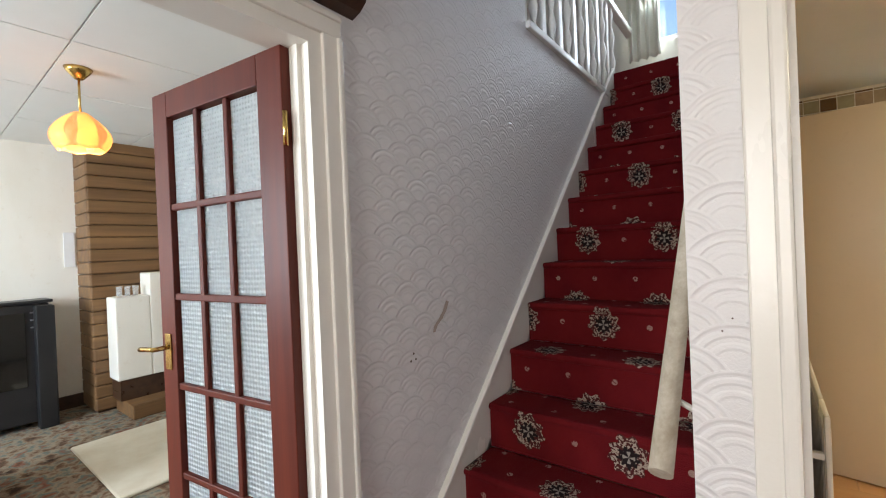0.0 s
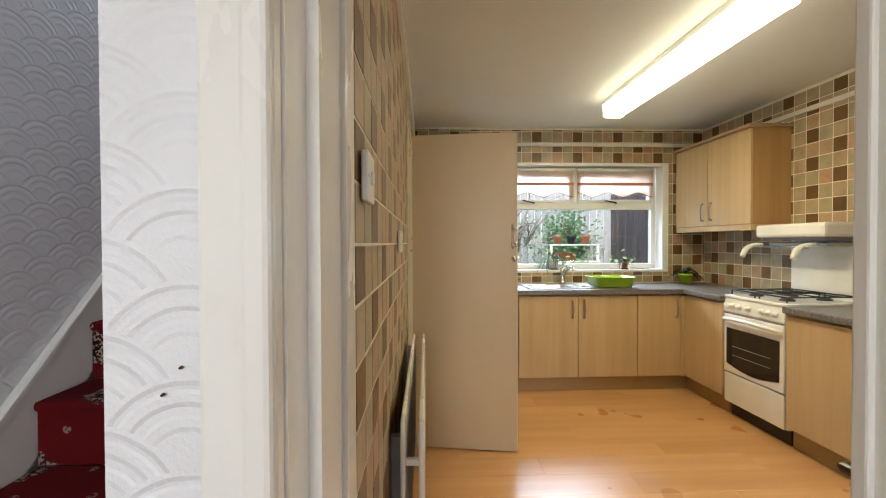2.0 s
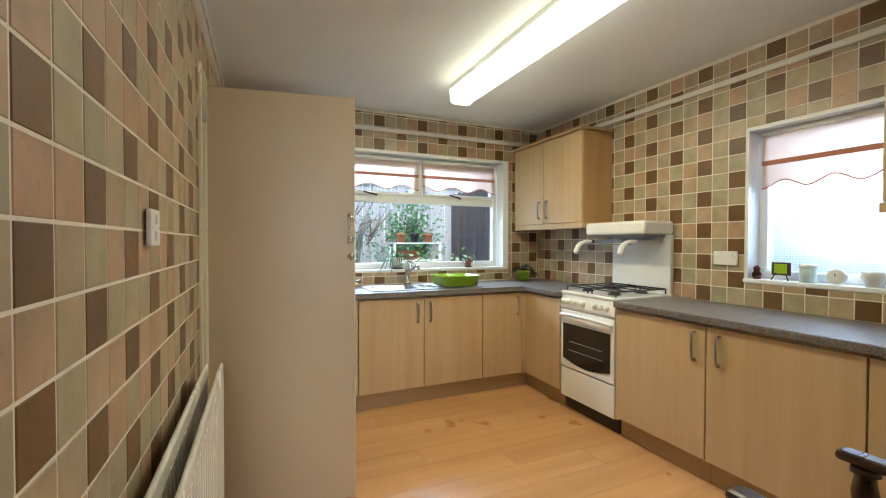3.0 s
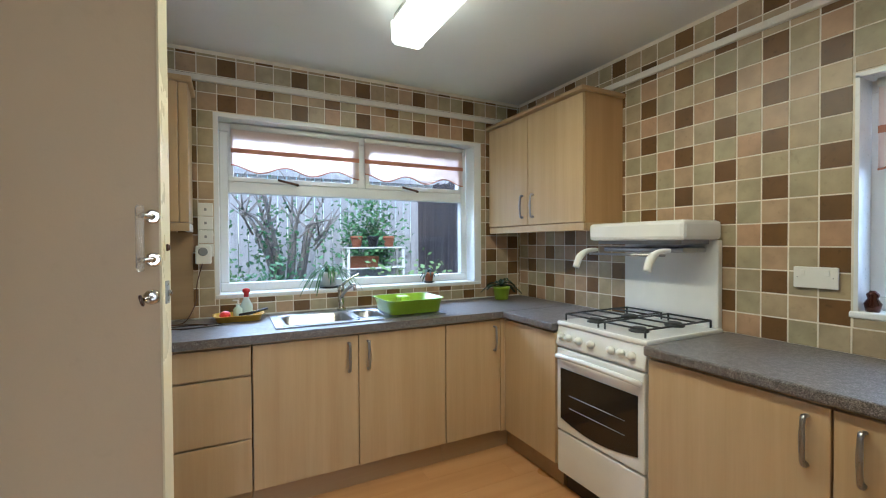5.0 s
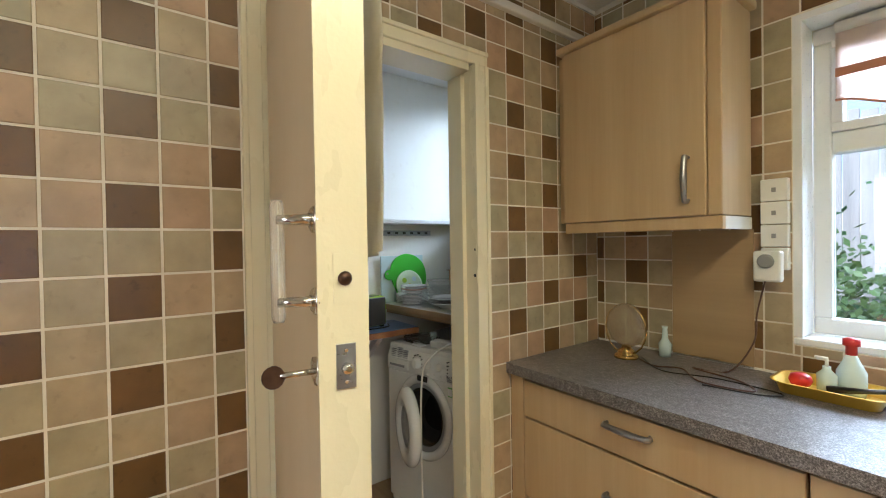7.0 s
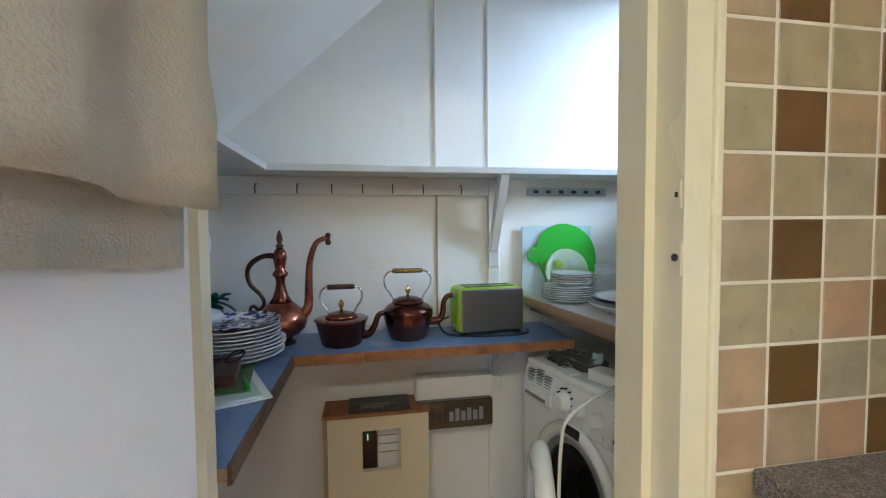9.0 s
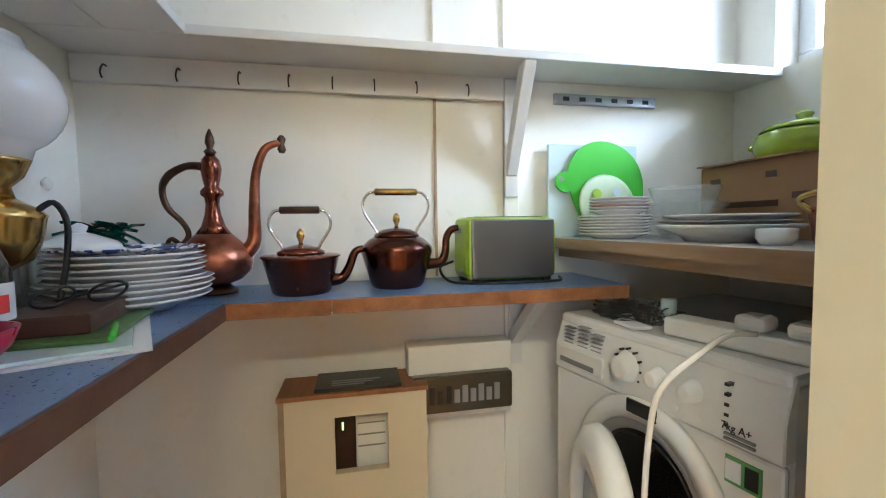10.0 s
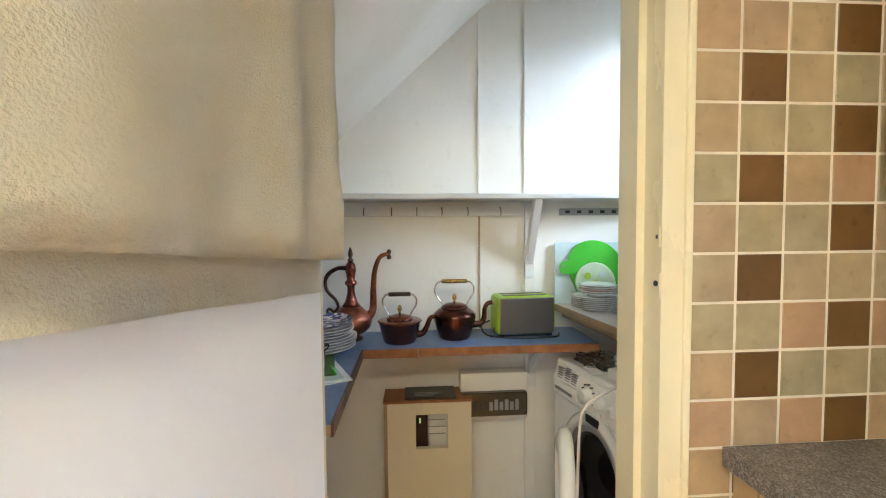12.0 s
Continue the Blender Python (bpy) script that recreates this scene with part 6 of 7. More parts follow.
part("case", box(-0.905, 3.80, 0.572, -0.868, 4.075, 0.672, 0.008), plain("smoky_brown_plastic", (0.075, 0.06, 0.04), 0.2, 0, 0.2, 10, 60, 0.02, 0.4), t)
for i in range(9):
    part("breaker", box(-0.8685, 3.845 + i * 0.022, 0.60, -0.864, 3.86 + i * 0.022, 0.645 - 0.01 * (i % 2), 0.001), M_GREY if i > 2 else M_BLACK, t)
part("conduit", tube([(-0.95, 3.84, 0.55), (-0.93, 3.845, 0.50), (-0.94, 3.83, 0.44), (-0.955, 3.81, 0.40)], 0.009, 8, None, 4), M_PLASTIC, t)


def washing_machine():
    x0, x1, yf = -0.812, -0.215, 4.135
    w = thing("washing_machine", (-0.51, 4.42, 0), "white front-loading washing machine with door ajar", "washing machine")
    cab = bmesh.new()
    bx(cab, x0, yf + 0.012, 0.01, x1, 4.72, 0.845, 0.012)
    part("cabinet", cab, M_ENAMEL, w)
    part("top", box(x0, yf + 0.012, 0.846, x1, 4.74, 0.875, 0.01), M_ENAMEL, w)
    part("side_pressing", box(x1 - 0.003, 4.30, 0.15, x1 + 0.004, 4.60, 0.70, 0.01), M_ENAMEL, w)
    fp = part("front_panel", box(x0, yf, 0.05, x1, yf + 0.014, 0.735, 0.006), M_ENAMEL, w)
    cp = part("control_panel", prism([(yf + 0.03, 0.738), (yf - 0.004, 0.738), (yf - 0.004, 0.80), (yf + 0.018, 0.866), (yf + 0.03, 0.87)], "x", x0, x1, 0.003), M_PLASTIC, w)
    part("detergent_drawer", box(x0 + 0.015, yf - 0.010, 0.752, x0 + 0.19, yf + 0.006, 0.80, 0.005), M_PLASTIC, cp)
    part("drawer_grip", box(x0 + 0.03, yf - 0.012, 0.760, x0 + 0.16, yf - 0.008, 0.772, 0.001), M_GREY, cp)
    for i, (bx_, n) in enumerate(((x0 + 0.035, 5), (x0 + 0.09, 6), (x0 + 0.14, 5))):
        for k in range(n):
            part("print_bar", box(bx_, yf - 0.003, 0.808 + k * 0.009, bx_ + 0.035, yf + 0.016, 0.810 + k * 0.009), M_GREY, cp)
    rot = Matrix.Rotation(radians(90), 4, "X")
    for dx, r in ((0.262, 0.032), (0.35, 0.021), (0.43, 0.021)):
        part("dial", lathe([(r * 1.05, 0), (r, 0.004), (r * 0.85, 0.012), (r * 0.8, 0.026), (r * 0.5, 0.028)], (x0 + dx, yf - 0.001, 0.802), 24, None, rot), M_PLASTIC, cp)
        for k in range(9):
            a = radians(-120 + 30 * k)
            if r > 0.03:
                part("dial_mark", box(x0 + dx + 0.04 * math.sin(a) - 0.002, yf - 0.006, 0.80 + 0.04 * math.cos(a) - 0.002, x0 + dx + 0.04 * math.sin(a) + 0.002, yf + 0.006, 0.80 + 0.04 * math.cos(a) + 0.002), M_BLACK, cp)
    for k in range(3):
        part("button", lathe([(0.007, 0), (0.006, 0.008)], (x0 + 0.345 + k * 0.05, yf - 0.003, 0.758), 12, None, rot), M_PLASTIC, cp)
    for k in range(5):
        part("status_mark", box(x0 + 0.495, yf - 0.006, 0.765 + k * 0.017, x0 + 0.503, yf + 0.012, 0.770 + k * 0.017), M_BLACK, cp)
    cx, cz, r = -0.50, 0.535, 0.215
    ring = lathe([(r, 0), (r, 0.012), (r * 0.93, 0.022), (r * 0.80, 0.016), (r * 0.76, -0.06)], (cx, yf, cz), 44, None, rot)
    part("porthole_ring", ring, M_ENAMEL, w)
    part("door_seal", lathe([(r * 0.79, 0.013), (r * 0.74, 0.016), (r * 0.66, -0.0)], (cx, yf, cz), 44, None, rot, None, False), M_GREY, w, "grey rubber door seal")
    # Flat black disc in place of the shaded hollow behind the seal.
    part("drum_shade_disc", lathe([(r * 0.68, 0.004), (r * 0.62, 0.006)], (cx, yf, cz), 40, None, rot), M_OVENGLASS, w, "black disc for the shade inside the porthole")
    hinge = Vector((cx - r * 0.8, yf - 0.02, cz))
    sw = Matrix.Translation(hinge) @ Matrix.Rotation(radians(-24), 4, "Z")
    dr = bmesh.new()
    lathe([(0.105, 0.03), (0.105, 0.045), (0.15, 0.05), (0.178, 0.035), (0.185, 0.012), (0.178, 0.0), (0.12, 0.0), (0.105, 0.03)], (0, 0, 0), 44, dr, (sw @ Matrix.Translation((r, 0, 0)) @ rot), None, False)
    d = part("door", dr, M_ENAMEL, w, "round white door standing ajar")
    part("door_glass", lathe([(0.10, 0.03), (0.09, -0.02), (0.06, -0.045), (0.02, -0.05)], (0, 0, 0), 36, None, sw @ Matrix.Translation((r, 0, 0)) @ rot), M_OVENGLASS, d)
    part("badge", box(cx - 0.03, yf - 0.024, cz + r * 0.86, cx + 0.05, yf - 0.018, cz + r * 0.99, 0.002), M_BLACK, w)
    st = part("energy_sticker", box(x1 - 0.10, yf - 0.0025, 0.672, x1 - 0.035, yf + 0.0005, 0.718), M_LEAFSTICK, fp, "green and white sticker")
    part("sticker_mark", box(x1 - 0.063, yf - 0.004, 0.678, x1 - 0.040, yf - 0.002, 0.712), M_BLACK, st)
    part("sticker_mark", box(x1 - 0.098, yf - 0.004, 0.678, x1 - 0.070, yf - 0.002, 0.712), M_PAPERW, st)
    for k in range(2):
        part("print_bar", box(x1 - 0.10, yf - 0.0085, 0.745 + k * 0.008, x1 - 0.045, yf + 0.0005, 0.749 + k * 0.008), M_GREY, fp)
    txt = bpy.data.curves.new("capacity_text", "FONT")
    txt.body, txt.size, txt.extrude = "7kg A+", 0.019, 0.0006
    ob = new("capacity_text", txt)
    txt.materials.append(M_BLACK)
    ob.matrix_world = Matrix.Translation((x1 - 0.105, yf - 0.0085, 0.762)) @ Matrix.Rotation(radians(90), 4, "X")
    ob.parent = w
    ob.matrix_parent_inverse = Matrix.Translation(-Vector(w.location))
    w.location, w.rotation_euler, w.scale = (-0.585, 4.486, 0), (0, 0, radians(12.5)), (0.83, 1, 0.97)


M_LEAFSTICK = plain("green_sticker", (0.12, 0.36, 0.10), 0.35)
washing_machine()
t = thing("extension_lead", (-0.42, 4.32, 0.850), "white extension lead with plugs", "extension lead")
me = Matrix.Translation((-0.415, 4.315, 0.850)) @ Matrix.Rotation(radians(18), 4, "Z")
part("block", bx(bmesh.new(), -0.12, -0.03, 0, 0.12, 0.03, 0.035, 0.006, me), M_PLASTIC, t)
part("plug", bx(bmesh.new(), 0.0, -0.026, 0.0355, 0.05, 0.026, 0.062, 0.01, me), M_PLASTIC, t)
part("plug", bx(bmesh.new(), 0.075, -0.026, 0.0355, 0.125, 0.026, 0.062, 0.01, me), M_PLASTIC, t)
part("flex", tube([(-0.37, 4.30, 0.885), (-0.345, 4.22, 0.895), (-0.31, 4.13, 0.88), (-0.318, 4.085, 0.84), (-0.335, 4.08, 0.78), (-0.347, 4.08, 0.65), (-0.35, 4.08, 0.40), (-0.35, 4.085, 0.15), (-0.34, 4.09, 0.005)], 0.0045, 8, None, 6), M_WGLOSS, t, "thick white flex")
part("flex", tube([(-0.30, 4.35, 0.885), (-0.25, 4.34, 0.87), (-0.19, 4.35, 0.85), (-0.165, 4.36, 0.75), (-0.165, 4.36, 0.4), (-0.165, 4.36, 0.005)], 0.0055, 8, None, 6), M_WGLOSS, t)
random.seed(8)
bm = bmesh.new()
bmesh.ops.create_icosphere(bm, subdivisions=4, radius=1)
for v in bm.verts:
    q = v.co.copy()
    k = 1 + 0.35 * noise.noise(q * 2.5) + 0.18 * noise.noise(q * 7)
    v.co = Vector((-0.66 + q.x * 0.10 * k, 4.29 + q.y * 0.08 * k, 0.850 + max(0, (q.z * 0.6 + 0.4)) * 0.035 * k))
solid("plastic_bag", bm, glass("cellophane", (0.93, 0.94, 0.94), 0.25, 0.3), "crumpled clear plastic bag on washing machine", "bag")
solid("paper_scrap", bx(bmesh.new(), -0.62, 4.21, 0.852, -0.55, 4.25, 0.858, 0.001), M_PAPERW, "white card scrap in plastic bag", "paper")
solid("plug", lathe([(0.012, 0), (0.016, 0.02), (0.016, 0.05), (0.01, 0.052)], (-0.60, 4.33, 0.850), 12), M_LIGHTBLUE, "pale blue plastic connector", "connector")

# ---- pantry: right shelf ----
ZS = 1.0265
solid("glass_board", box(-0.955, 4.215, ZS, -0.945, 4.50, 1.295, 0.002), M_LIGHTBLUE, "pale glass chopping board against wall", "chopping board")
pts = []
for i in range(48):
    a = 2 * math.pi * i / 48
    rr = 0.133 + 0.016 * math.cos(2 * (a - 1.9)) + 0.006 * math.sin(3 * a)
    pts.append((4.395 + rr * 1.0 * math.cos(a), ZS + 0.137 + rr * math.sin(a)))
t = thing("chopping_board", (-0.93, 4.37, ZS), "bright green shaped plastic chopping board", "chopping board")
part("board", prism(pts, "x", -0.938, -0.932, 0.001), M_GREEN, t)
part("tab", lathe([(0.03, 0), (0.03, 0.006)], (-0.938, 4.262, ZS + 0.16), 18, None, Matrix.Rotation(radians(90), 4, "Y")), M_GREEN, t)
part("hole", lathe([(0.007, 0), (0.007, 0.007)], (-0.9378, 4.248, ZS + 0.168), 10, None, Matrix.Rotation(radians(90), 4, "Y")), M_GREY, t)
t = thing("picnic_plate", (-0.92, 4.39, ZS), "round pale plate with green spots", "plate")
part("plate", lathe([(0.05, 0), (0.085, 0.006), (0.09, 0.01), (0.08, 0.008)], (-0.925, 4.385, ZS + 0.092), 32, None, Matrix.Rotation(radians(80), 4, "Y")), plain("pale_lime_glaze", (0.62, 0.74, 0.50), 0.3), t)
for dy, dz, c in ((-0.035, 0.03, M_LIME), (0.03, 0.035, M_LIGHTBLUE), (0.0, -0.005, M_YELLOW), (0.04, -0.02, M_LIME)):
    part("spot", lathe([(0.015, 0), (0.015, 0.0012)], (-0.914, 4.385 + dy, ZS + 0.095 + dz), 14, None, Matrix.Rotation(radians(80), 4, "Y")), c, t)
z = ZS
for i in range(7):
    solid("side_plate", lathe(plate_profile(0.092, 0.014), (-0.81, 4.335, z), 36), M_CHINA, "white side plate with grey rim in stack", "plate", "stack of side plates")
    z += 0.0075
z += 0.006
M_CHINAPINK = plain("pink_rim_china", (0.72, 0.50, 0.44), 0.15, 0, 0.2)
for i in range(5):
    solid("tea_plate", lathe(plate_profile(0.074, 0.013), (-0.805, 4.345, z), 36), M_CHINAPINK if i == 2 else M_CHINA, "pink rimmed tea plate in stack" if i == 2 else "small white tea plate in stack", "plate", "stack of tea plates")
    z += 0.008
# The middle disc is grey to draw the dark line between the dishes.
for i, (r, h, c) in enumerate(((0.135, 0.034, M_CHINA), (0.125, 0.016, M_GREY), (0.12, 0.02, M_CHINA))):
    solid("serving_dish", lathe(plate_profile(r, h), (-0.555, 4.425, ZS + (0, 0.026, 0.034)[i]), 40), c, "large shallow white serving dish" if i != 1 else "grey disc drawing the dark line between white dishes", "dish", "stacked serving dishes")
for i, (r, h) in enumerate(((0.10, 0.09), (0.085, 0.08))):
    b = solid("glass_bowl", lathe([(r * 0.5, 0), (r * 0.8, h * 0.4), (r, h), (r * 0.97, h), (r * 0.77, h * 0.42), (r * 0.45, 0.006)], (-0.755, 4.50, ZS + i * 0.05), 32), M_THIN, "clear glass mixing bowl", "bowl", "nested glass bowls")
t = thing("cardboard_box", (-0.58, 4.7, ZS), "brown cardboard box with printed sides", "box")
part("carton", boxes((-0.78, 4.575, ZS, -0.36, 4.58, 1.205), (-0.78, 4.58, ZS, -0.775, 4.84, 1.215), (-0.365, 4.58, ZS, -0.36, 4.84, 1.205), (-0.775, 4.835, ZS, -0.365, 4.84, 1.205), (-0.775, 4.58, 1.19, -0.365, 4.835, 1.195)), M_CARD, t)
part("flap", box(-0.77, 4.55, 1.206, -0.50, 4.62, 1.209), M_CARD, t)
for i, (a, b, z) in enumerate(((-0.74, -0.57, 1.10), (-0.54, -0.38, 1.115), (-0.70, -0.62, 1.06), (-0.50, -0.42, 1.07), (-0.75, -0.72, 1.16), (-0.60, -0.575, 1.165))):
    part("print_bar", box(a, 4.5735, z, b, 4.5752, z + 0.014), M_DARKBOOK, t)


def blob(name, c, s, mat, label, cat, seed):
    bm = bmesh.new()
    bmesh.ops.create_icosphere(bm, subdivisions=4, radius=1)
    for v in bm.verts:
        q = v.co.copy()
        k = 1 + 0.22 * noise.noise(q * 1.7 + Vector((seed, 0, 0))) + 0.06 * noise.noise(q * 6)
        v.co = Vector((c[0] + q.x * s[0] * k, c[1] + q.y * s[1] * k, c[2] + max(q.z, -0.72) * s[2] * k))
    for f in bm.faces:
        f.smooth = True
    return solid(name, bm, mat, label, cat)


t = thing("casserole", (-0.61, 4.69, 1.195), "lime green glazed pot with knobbed lid", "pot")
part("pot", lathe([(0.06, 0), (0.085, 0.012), (0.098, 0.045), (0.092, 0.072), (0.082, 0.08)], (-0.61, 4.69, 1.195), 36), M_LIMEGLAZE, t)
part("lid", lathe([(0.086, 0.081), (0.075, 0.092), (0.035, 0.103), (0.012, 0.106), (0.018, 0.118), (0.012, 0.124)], (-0.61, 4.69, 1.195), 36), M_LIMEGLAZE, t)
for k in (-1, 1):
    part("handle", tube([(-0.61 + k * 0.088, 4.665, 1.25), (-0.61 + k * 0.118, 4.675, 1.253), (-0.61 + k * 0.118, 4.705, 1.253), (-0.61 + k * 0.088, 4.715, 1.25)], 0.008, 8, None, 4), M_LIMEGLAZE, t)
blob("carrier_bag", (-0.37, 4.715, 1.295), (0.11, 0.10, 0.135), M_LIME, "large lime green carrier bag on box", "bag", 5)
t = thing("copper_pan", (-0.30, 4.445, ZS), "hammered copper oval pan with brass handles", "pan")
part("pan", lathe([(0.075, 0), (0.08, 0.01), (0.088, 0.055), (0.094, 0.062), (0.088, 0.062), (0.078, 0.012)], (-0.30, 4.445, ZS), 36), M_COPPER_H, t)
part("handle", tube([(-0.34, 4.365, ZS + 0.055), (-0.35, 4.35, ZS + 0.075), (-0.30, 4.34, ZS + 0.085), (-0.25, 4.35, ZS + 0.075), (-0.26, 4.365, ZS + 0.055)], 0.005, 8, None, 4), M_BRASS, t)
solid("blue_packet", bx(bmesh.new(), -0.34, 4.545, ZS, -0.22, 4.571, ZS + 0.19, 0.006), plain("blue_packet", (0.02, 0.12, 0.32), 0.3), "blue printed packet on pantry shelf", "packet")
blob("black_pouch", (-0.28, 4.455, ZS + 0.085), (0.045, 0.04, 0.025), M_BLACK, "black cable bundle in copper pan", "pouch", 7)
solid("ramekin", lathe([(0.022, 0), (0.03, 0.012), (0.03, 0.028), (0.02, 0.03)], (-0.405, 4.375, ZS), 20), M_CHINA, "small white lidded pot", "pot")

# ---- living room ----
def glazed_door():
    m = Matrix.Translation((-1.013, 0.902, 0)) @ Matrix.Rotation(radians(187.5), 4, "Z")
    d = thing("door_2", (-1.013, 0.902, 0), "mahogany glazed door with fifteen rippled panes, open", "door", "", "structure")
    W, Ht, th = 0.645, 1.885, 0.038
    B = lambda a, b, c, e, f=None: bx(bmesh.new(), a, 0, b, c, th, e, 0.003, m)
    part("stile", B(0, 0.01, 0.10, Ht), M_MAHOG, d)
    part("stile", B(W - 0.085, 0.01, W, Ht), M_MAHOG, d)
    part("top_rail", B(0.10, Ht - 0.085, W - 0.085, Ht), M_MAHOG, d)
    part("bottom_rail", B(0.10, 0.01, W - 0.085, 0.33), M_MAHOG, d)
    x0, x1, z0, z1 = 0.10, W - 0.085, 0.33, Ht - 0.085
    cw, ch = (x1 - x0) / 3, (z1 - z0) / 5
    for i in (1, 2):
        part("glazing_bar", bx(bmesh.new(), x0 + i * cw - 0.011, 0.004, z0, x0 + i * cw + 0.011, th - 0.004, z1, 0.004, m), M_MAHOG, d)
    for j in range(1, 5):
        part("glazing_bar", bx(bmesh.new(), x0, 0.003, z0 + j * ch - 0.011, x1, th - 0.003, z0 + j * ch + 0.011, 0.004, m), M_MAHOG, d)
    for i in range(3):
        for j in range(5):
            part("pane", bx(bmesh.new(), x0 + i * cw + 0.008, th / 2 - 0.002, z0 + j * ch + 0.008, x0 + (i + 1) * cw - 0.008, th / 2 + 0.002, z0 + (j + 1) * ch - 0.008, 0, m), M_RIPPLE, d, "rippled obscure glass")
    P = lambda x, y, z: tuple(m @ Vector((x, y, z)))
    pl = part("handle_plate", bx(bmesh.new(), W - 0.06, th, 0.97, W - 0.025, th + 0.005, 1.09, 0.002, m), M_BRASS, d, "brass back plate")
    part("lever", tube([P(W - 0.042, th + 0.004, 1.045), P(W - 0.042, th + 0.045, 1.045), P(W - 0.02, th + 0.05, 1.045), P(W + 0.04, th + 0.05, 1.04)], 0.008, 10, None, 3), M_BRASS, pl)
    for z in (0.25, 1.62):
        part("hinge", tube([P(-0.004, th - 0.004, z), P(-0.004, th - 0.004, z + 0.09)], 0.007, 8), M_BRASS, d)


glazed_door()


def pendant():
    x, y = -3.03, 0.885
    p = thing("pendant_light", (x, y, 2.42), "amber glass petal pendant light on chain", "pendant light")
    part("ceiling_rose", lathe([(0.02, 2.36), (0.055, 2.40), (0.065, 2.418)], (x, y, 0), 24), M_BRASS, p)
    part("chain", tube([(x, y, 2.37), (x, y, 2.16)], 0.006, 8), M_BRASS, p)
    part("bulb", lathe([(0.012, 2.02), (0.03, 2.05), (0.03, 2.08), (0.012, 2.12)], (x, y, -0.02), 16), M_BULB, p)
    for i in range(6):
        a = math.pi / 3 * i
        bm = bmesh.new()
        n = 10
        g = []
        for j in range(n + 1):
            t = j / n
            r = 0.02 + 0.118 * math.sin(math.pi * (0.04 + 0.70 * t))
            z = 2.17 - 0.20 * t
            w = 0.74 * math.sin(math.pi * (0.28 + 0.40 * t))
            g.append([bm.verts.new((x + r * math.cos(a + (k / 4 - 0.5) * 2 * w), y + r * math.sin(a + (k / 4 - 0.5) * 2 * w), z - 0.012 * (1 - abs(k / 2 - 1)) * t)) for k in range(5)])
        for q, s in zip(g, g[1:]):
            for k in range(4):
                bm.faces.new((q[k], q[k + 1], s[k + 1], s[k])).smooth = True
        bmesh.ops.solidify(bm, geom=list(bm.faces), thickness=0.004)
        part("glass_petal", bm, M_AMBER, p, "amber frosted glass petal")
    d = bpy.data.lights.new("pendant_bulb_light", "POINT")
    d.energy, d.color, d.shadow_soft_size = 3, (1, 0.7, 0.35), 0.03
    ob = new("pendant_bulb_light", d)
    ob.location = (x, y, 1.93)


pendant()
M_BOARD = wood("brown_cladding", (0.13, 0.065, 0.025), (0.26, 0.14, 0.055), "y", 0.55, 0.7)
for i in range(22):
    bm = bmesh.new()
    z0 = 0.02 + i * 0.11
    bx(bm, -4.742, 1.262, z0, -4.715 - 0.004 * (i % 3), 3.19, z0 + 0.105, 0.012)
    part("board", bm, M_BOARD, chim)
    part("board", box(-5.148, 1.262, z0, -4.743, 1.279, z0 + 0.105, 0.008), M_BOARD, chim)
t = thing("fire_surround", (-4.6, 1.9, 0), "cream stone fireplace surround with stepped shelf", "fireplace")
part("block", box(-4.70, 1.36, 0.30, -4.45, 1.62, 1.02, 0.01), M_WHITEWALL, t)
part("block", box(-4.70, 1.62, 0.30, -4.45, 2.6, 1.22, 0.01), M_WHITEWALL, t)
part("hearth", box(-4.70, 1.40, 0.0, -4.25, 2.6, 0.12, 0.01), M_BOARD, t)
part("plinth", box(-4.70, 1.38, 0.12, -4.47, 2.6, 0.30), M_DARKWOOD, t)
for i in range(3):
    solid("glass_tumbler", lathe([(0.02, 0), (0.025, 0.09), (0.023, 0.09), (0.018, 0.006)], (-4.55, 1.42 + i * 0.06, 1.021), 14), M_THIN, "glass tumbler on fireplace shelf", "glass", "tumblers")
t = thing("television_cabinet", (-4.9, 0.7, 0), "glossy black television stand", "television")
part("screen_case", box(-5.0, 0.2, 0.05, -4.78, 1.0, 1.02, 0.02), M_BLACK, t)
part("screen", box(-4.782, 0.28, 0.35, -4.772, 0.85, 0.95, 0.002), M_OVENGLASS, t)
part("top", box(-5.02, 0.18, 1.02, -4.76, 1.02, 1.045, 0.006), M_BLACK, t)
for z in (0.82, 0.88, 0.94):
    part("trim", box(-4.776, 0.88, z, -4.768, 0.99, z + 0.012), M_STEEL, t)
part("side_post", box(-4.80, 0.90, 0.0, -4.70, 1.02, 1.0, 0.01), M_BLACK, t)
solid("rug", box(-4.0, 0.95, 0.001, -2.9, 1.95, 0.022, 0.01), M_RUG, "cream sheepskin rug on carpet", "rug")
t = thing("armchair", (-3.6, 0.2, 0), "tan leather armchair on living room carpet", "armchair")
part("arm", box(-3.9, 0.30, 0.0, -3.2, 0.52, 0.58, 0.08), M_LEATHER, t)
part("seat", box(-3.9, -0.2, 0.0, -3.2, 0.30, 0.42, 0.06), M_LEATHER, t)
part("backrest", box(-3.35, -0.2, 0.0, -3.1, 0.5, 0.9, 0.08), M_LEATHER, t)
solid("wall_notice", box(-5.148, 1.17, 1.30, -5.135, 1.25, 1.62, 0.003), M_PAPERW, "white notice on living room wall", "notice")

# ---- hall marks ----
solid("wall_mark", prism([(1.366, 1.045), (1.374, 1.068), (1.402, 1.088), (1.425, 1.110), (1.446, 1.146), (1.462, 1.140), (1.446, 1.112), (1.420, 1.084), (1.392, 1.066), (1.378, 1.045)], "x", -0.9448, -0.9436), plain("torn_paper", (0.42, 0.34, 0.28), 0.8), "torn grey scuff on wallpaper", "mark")
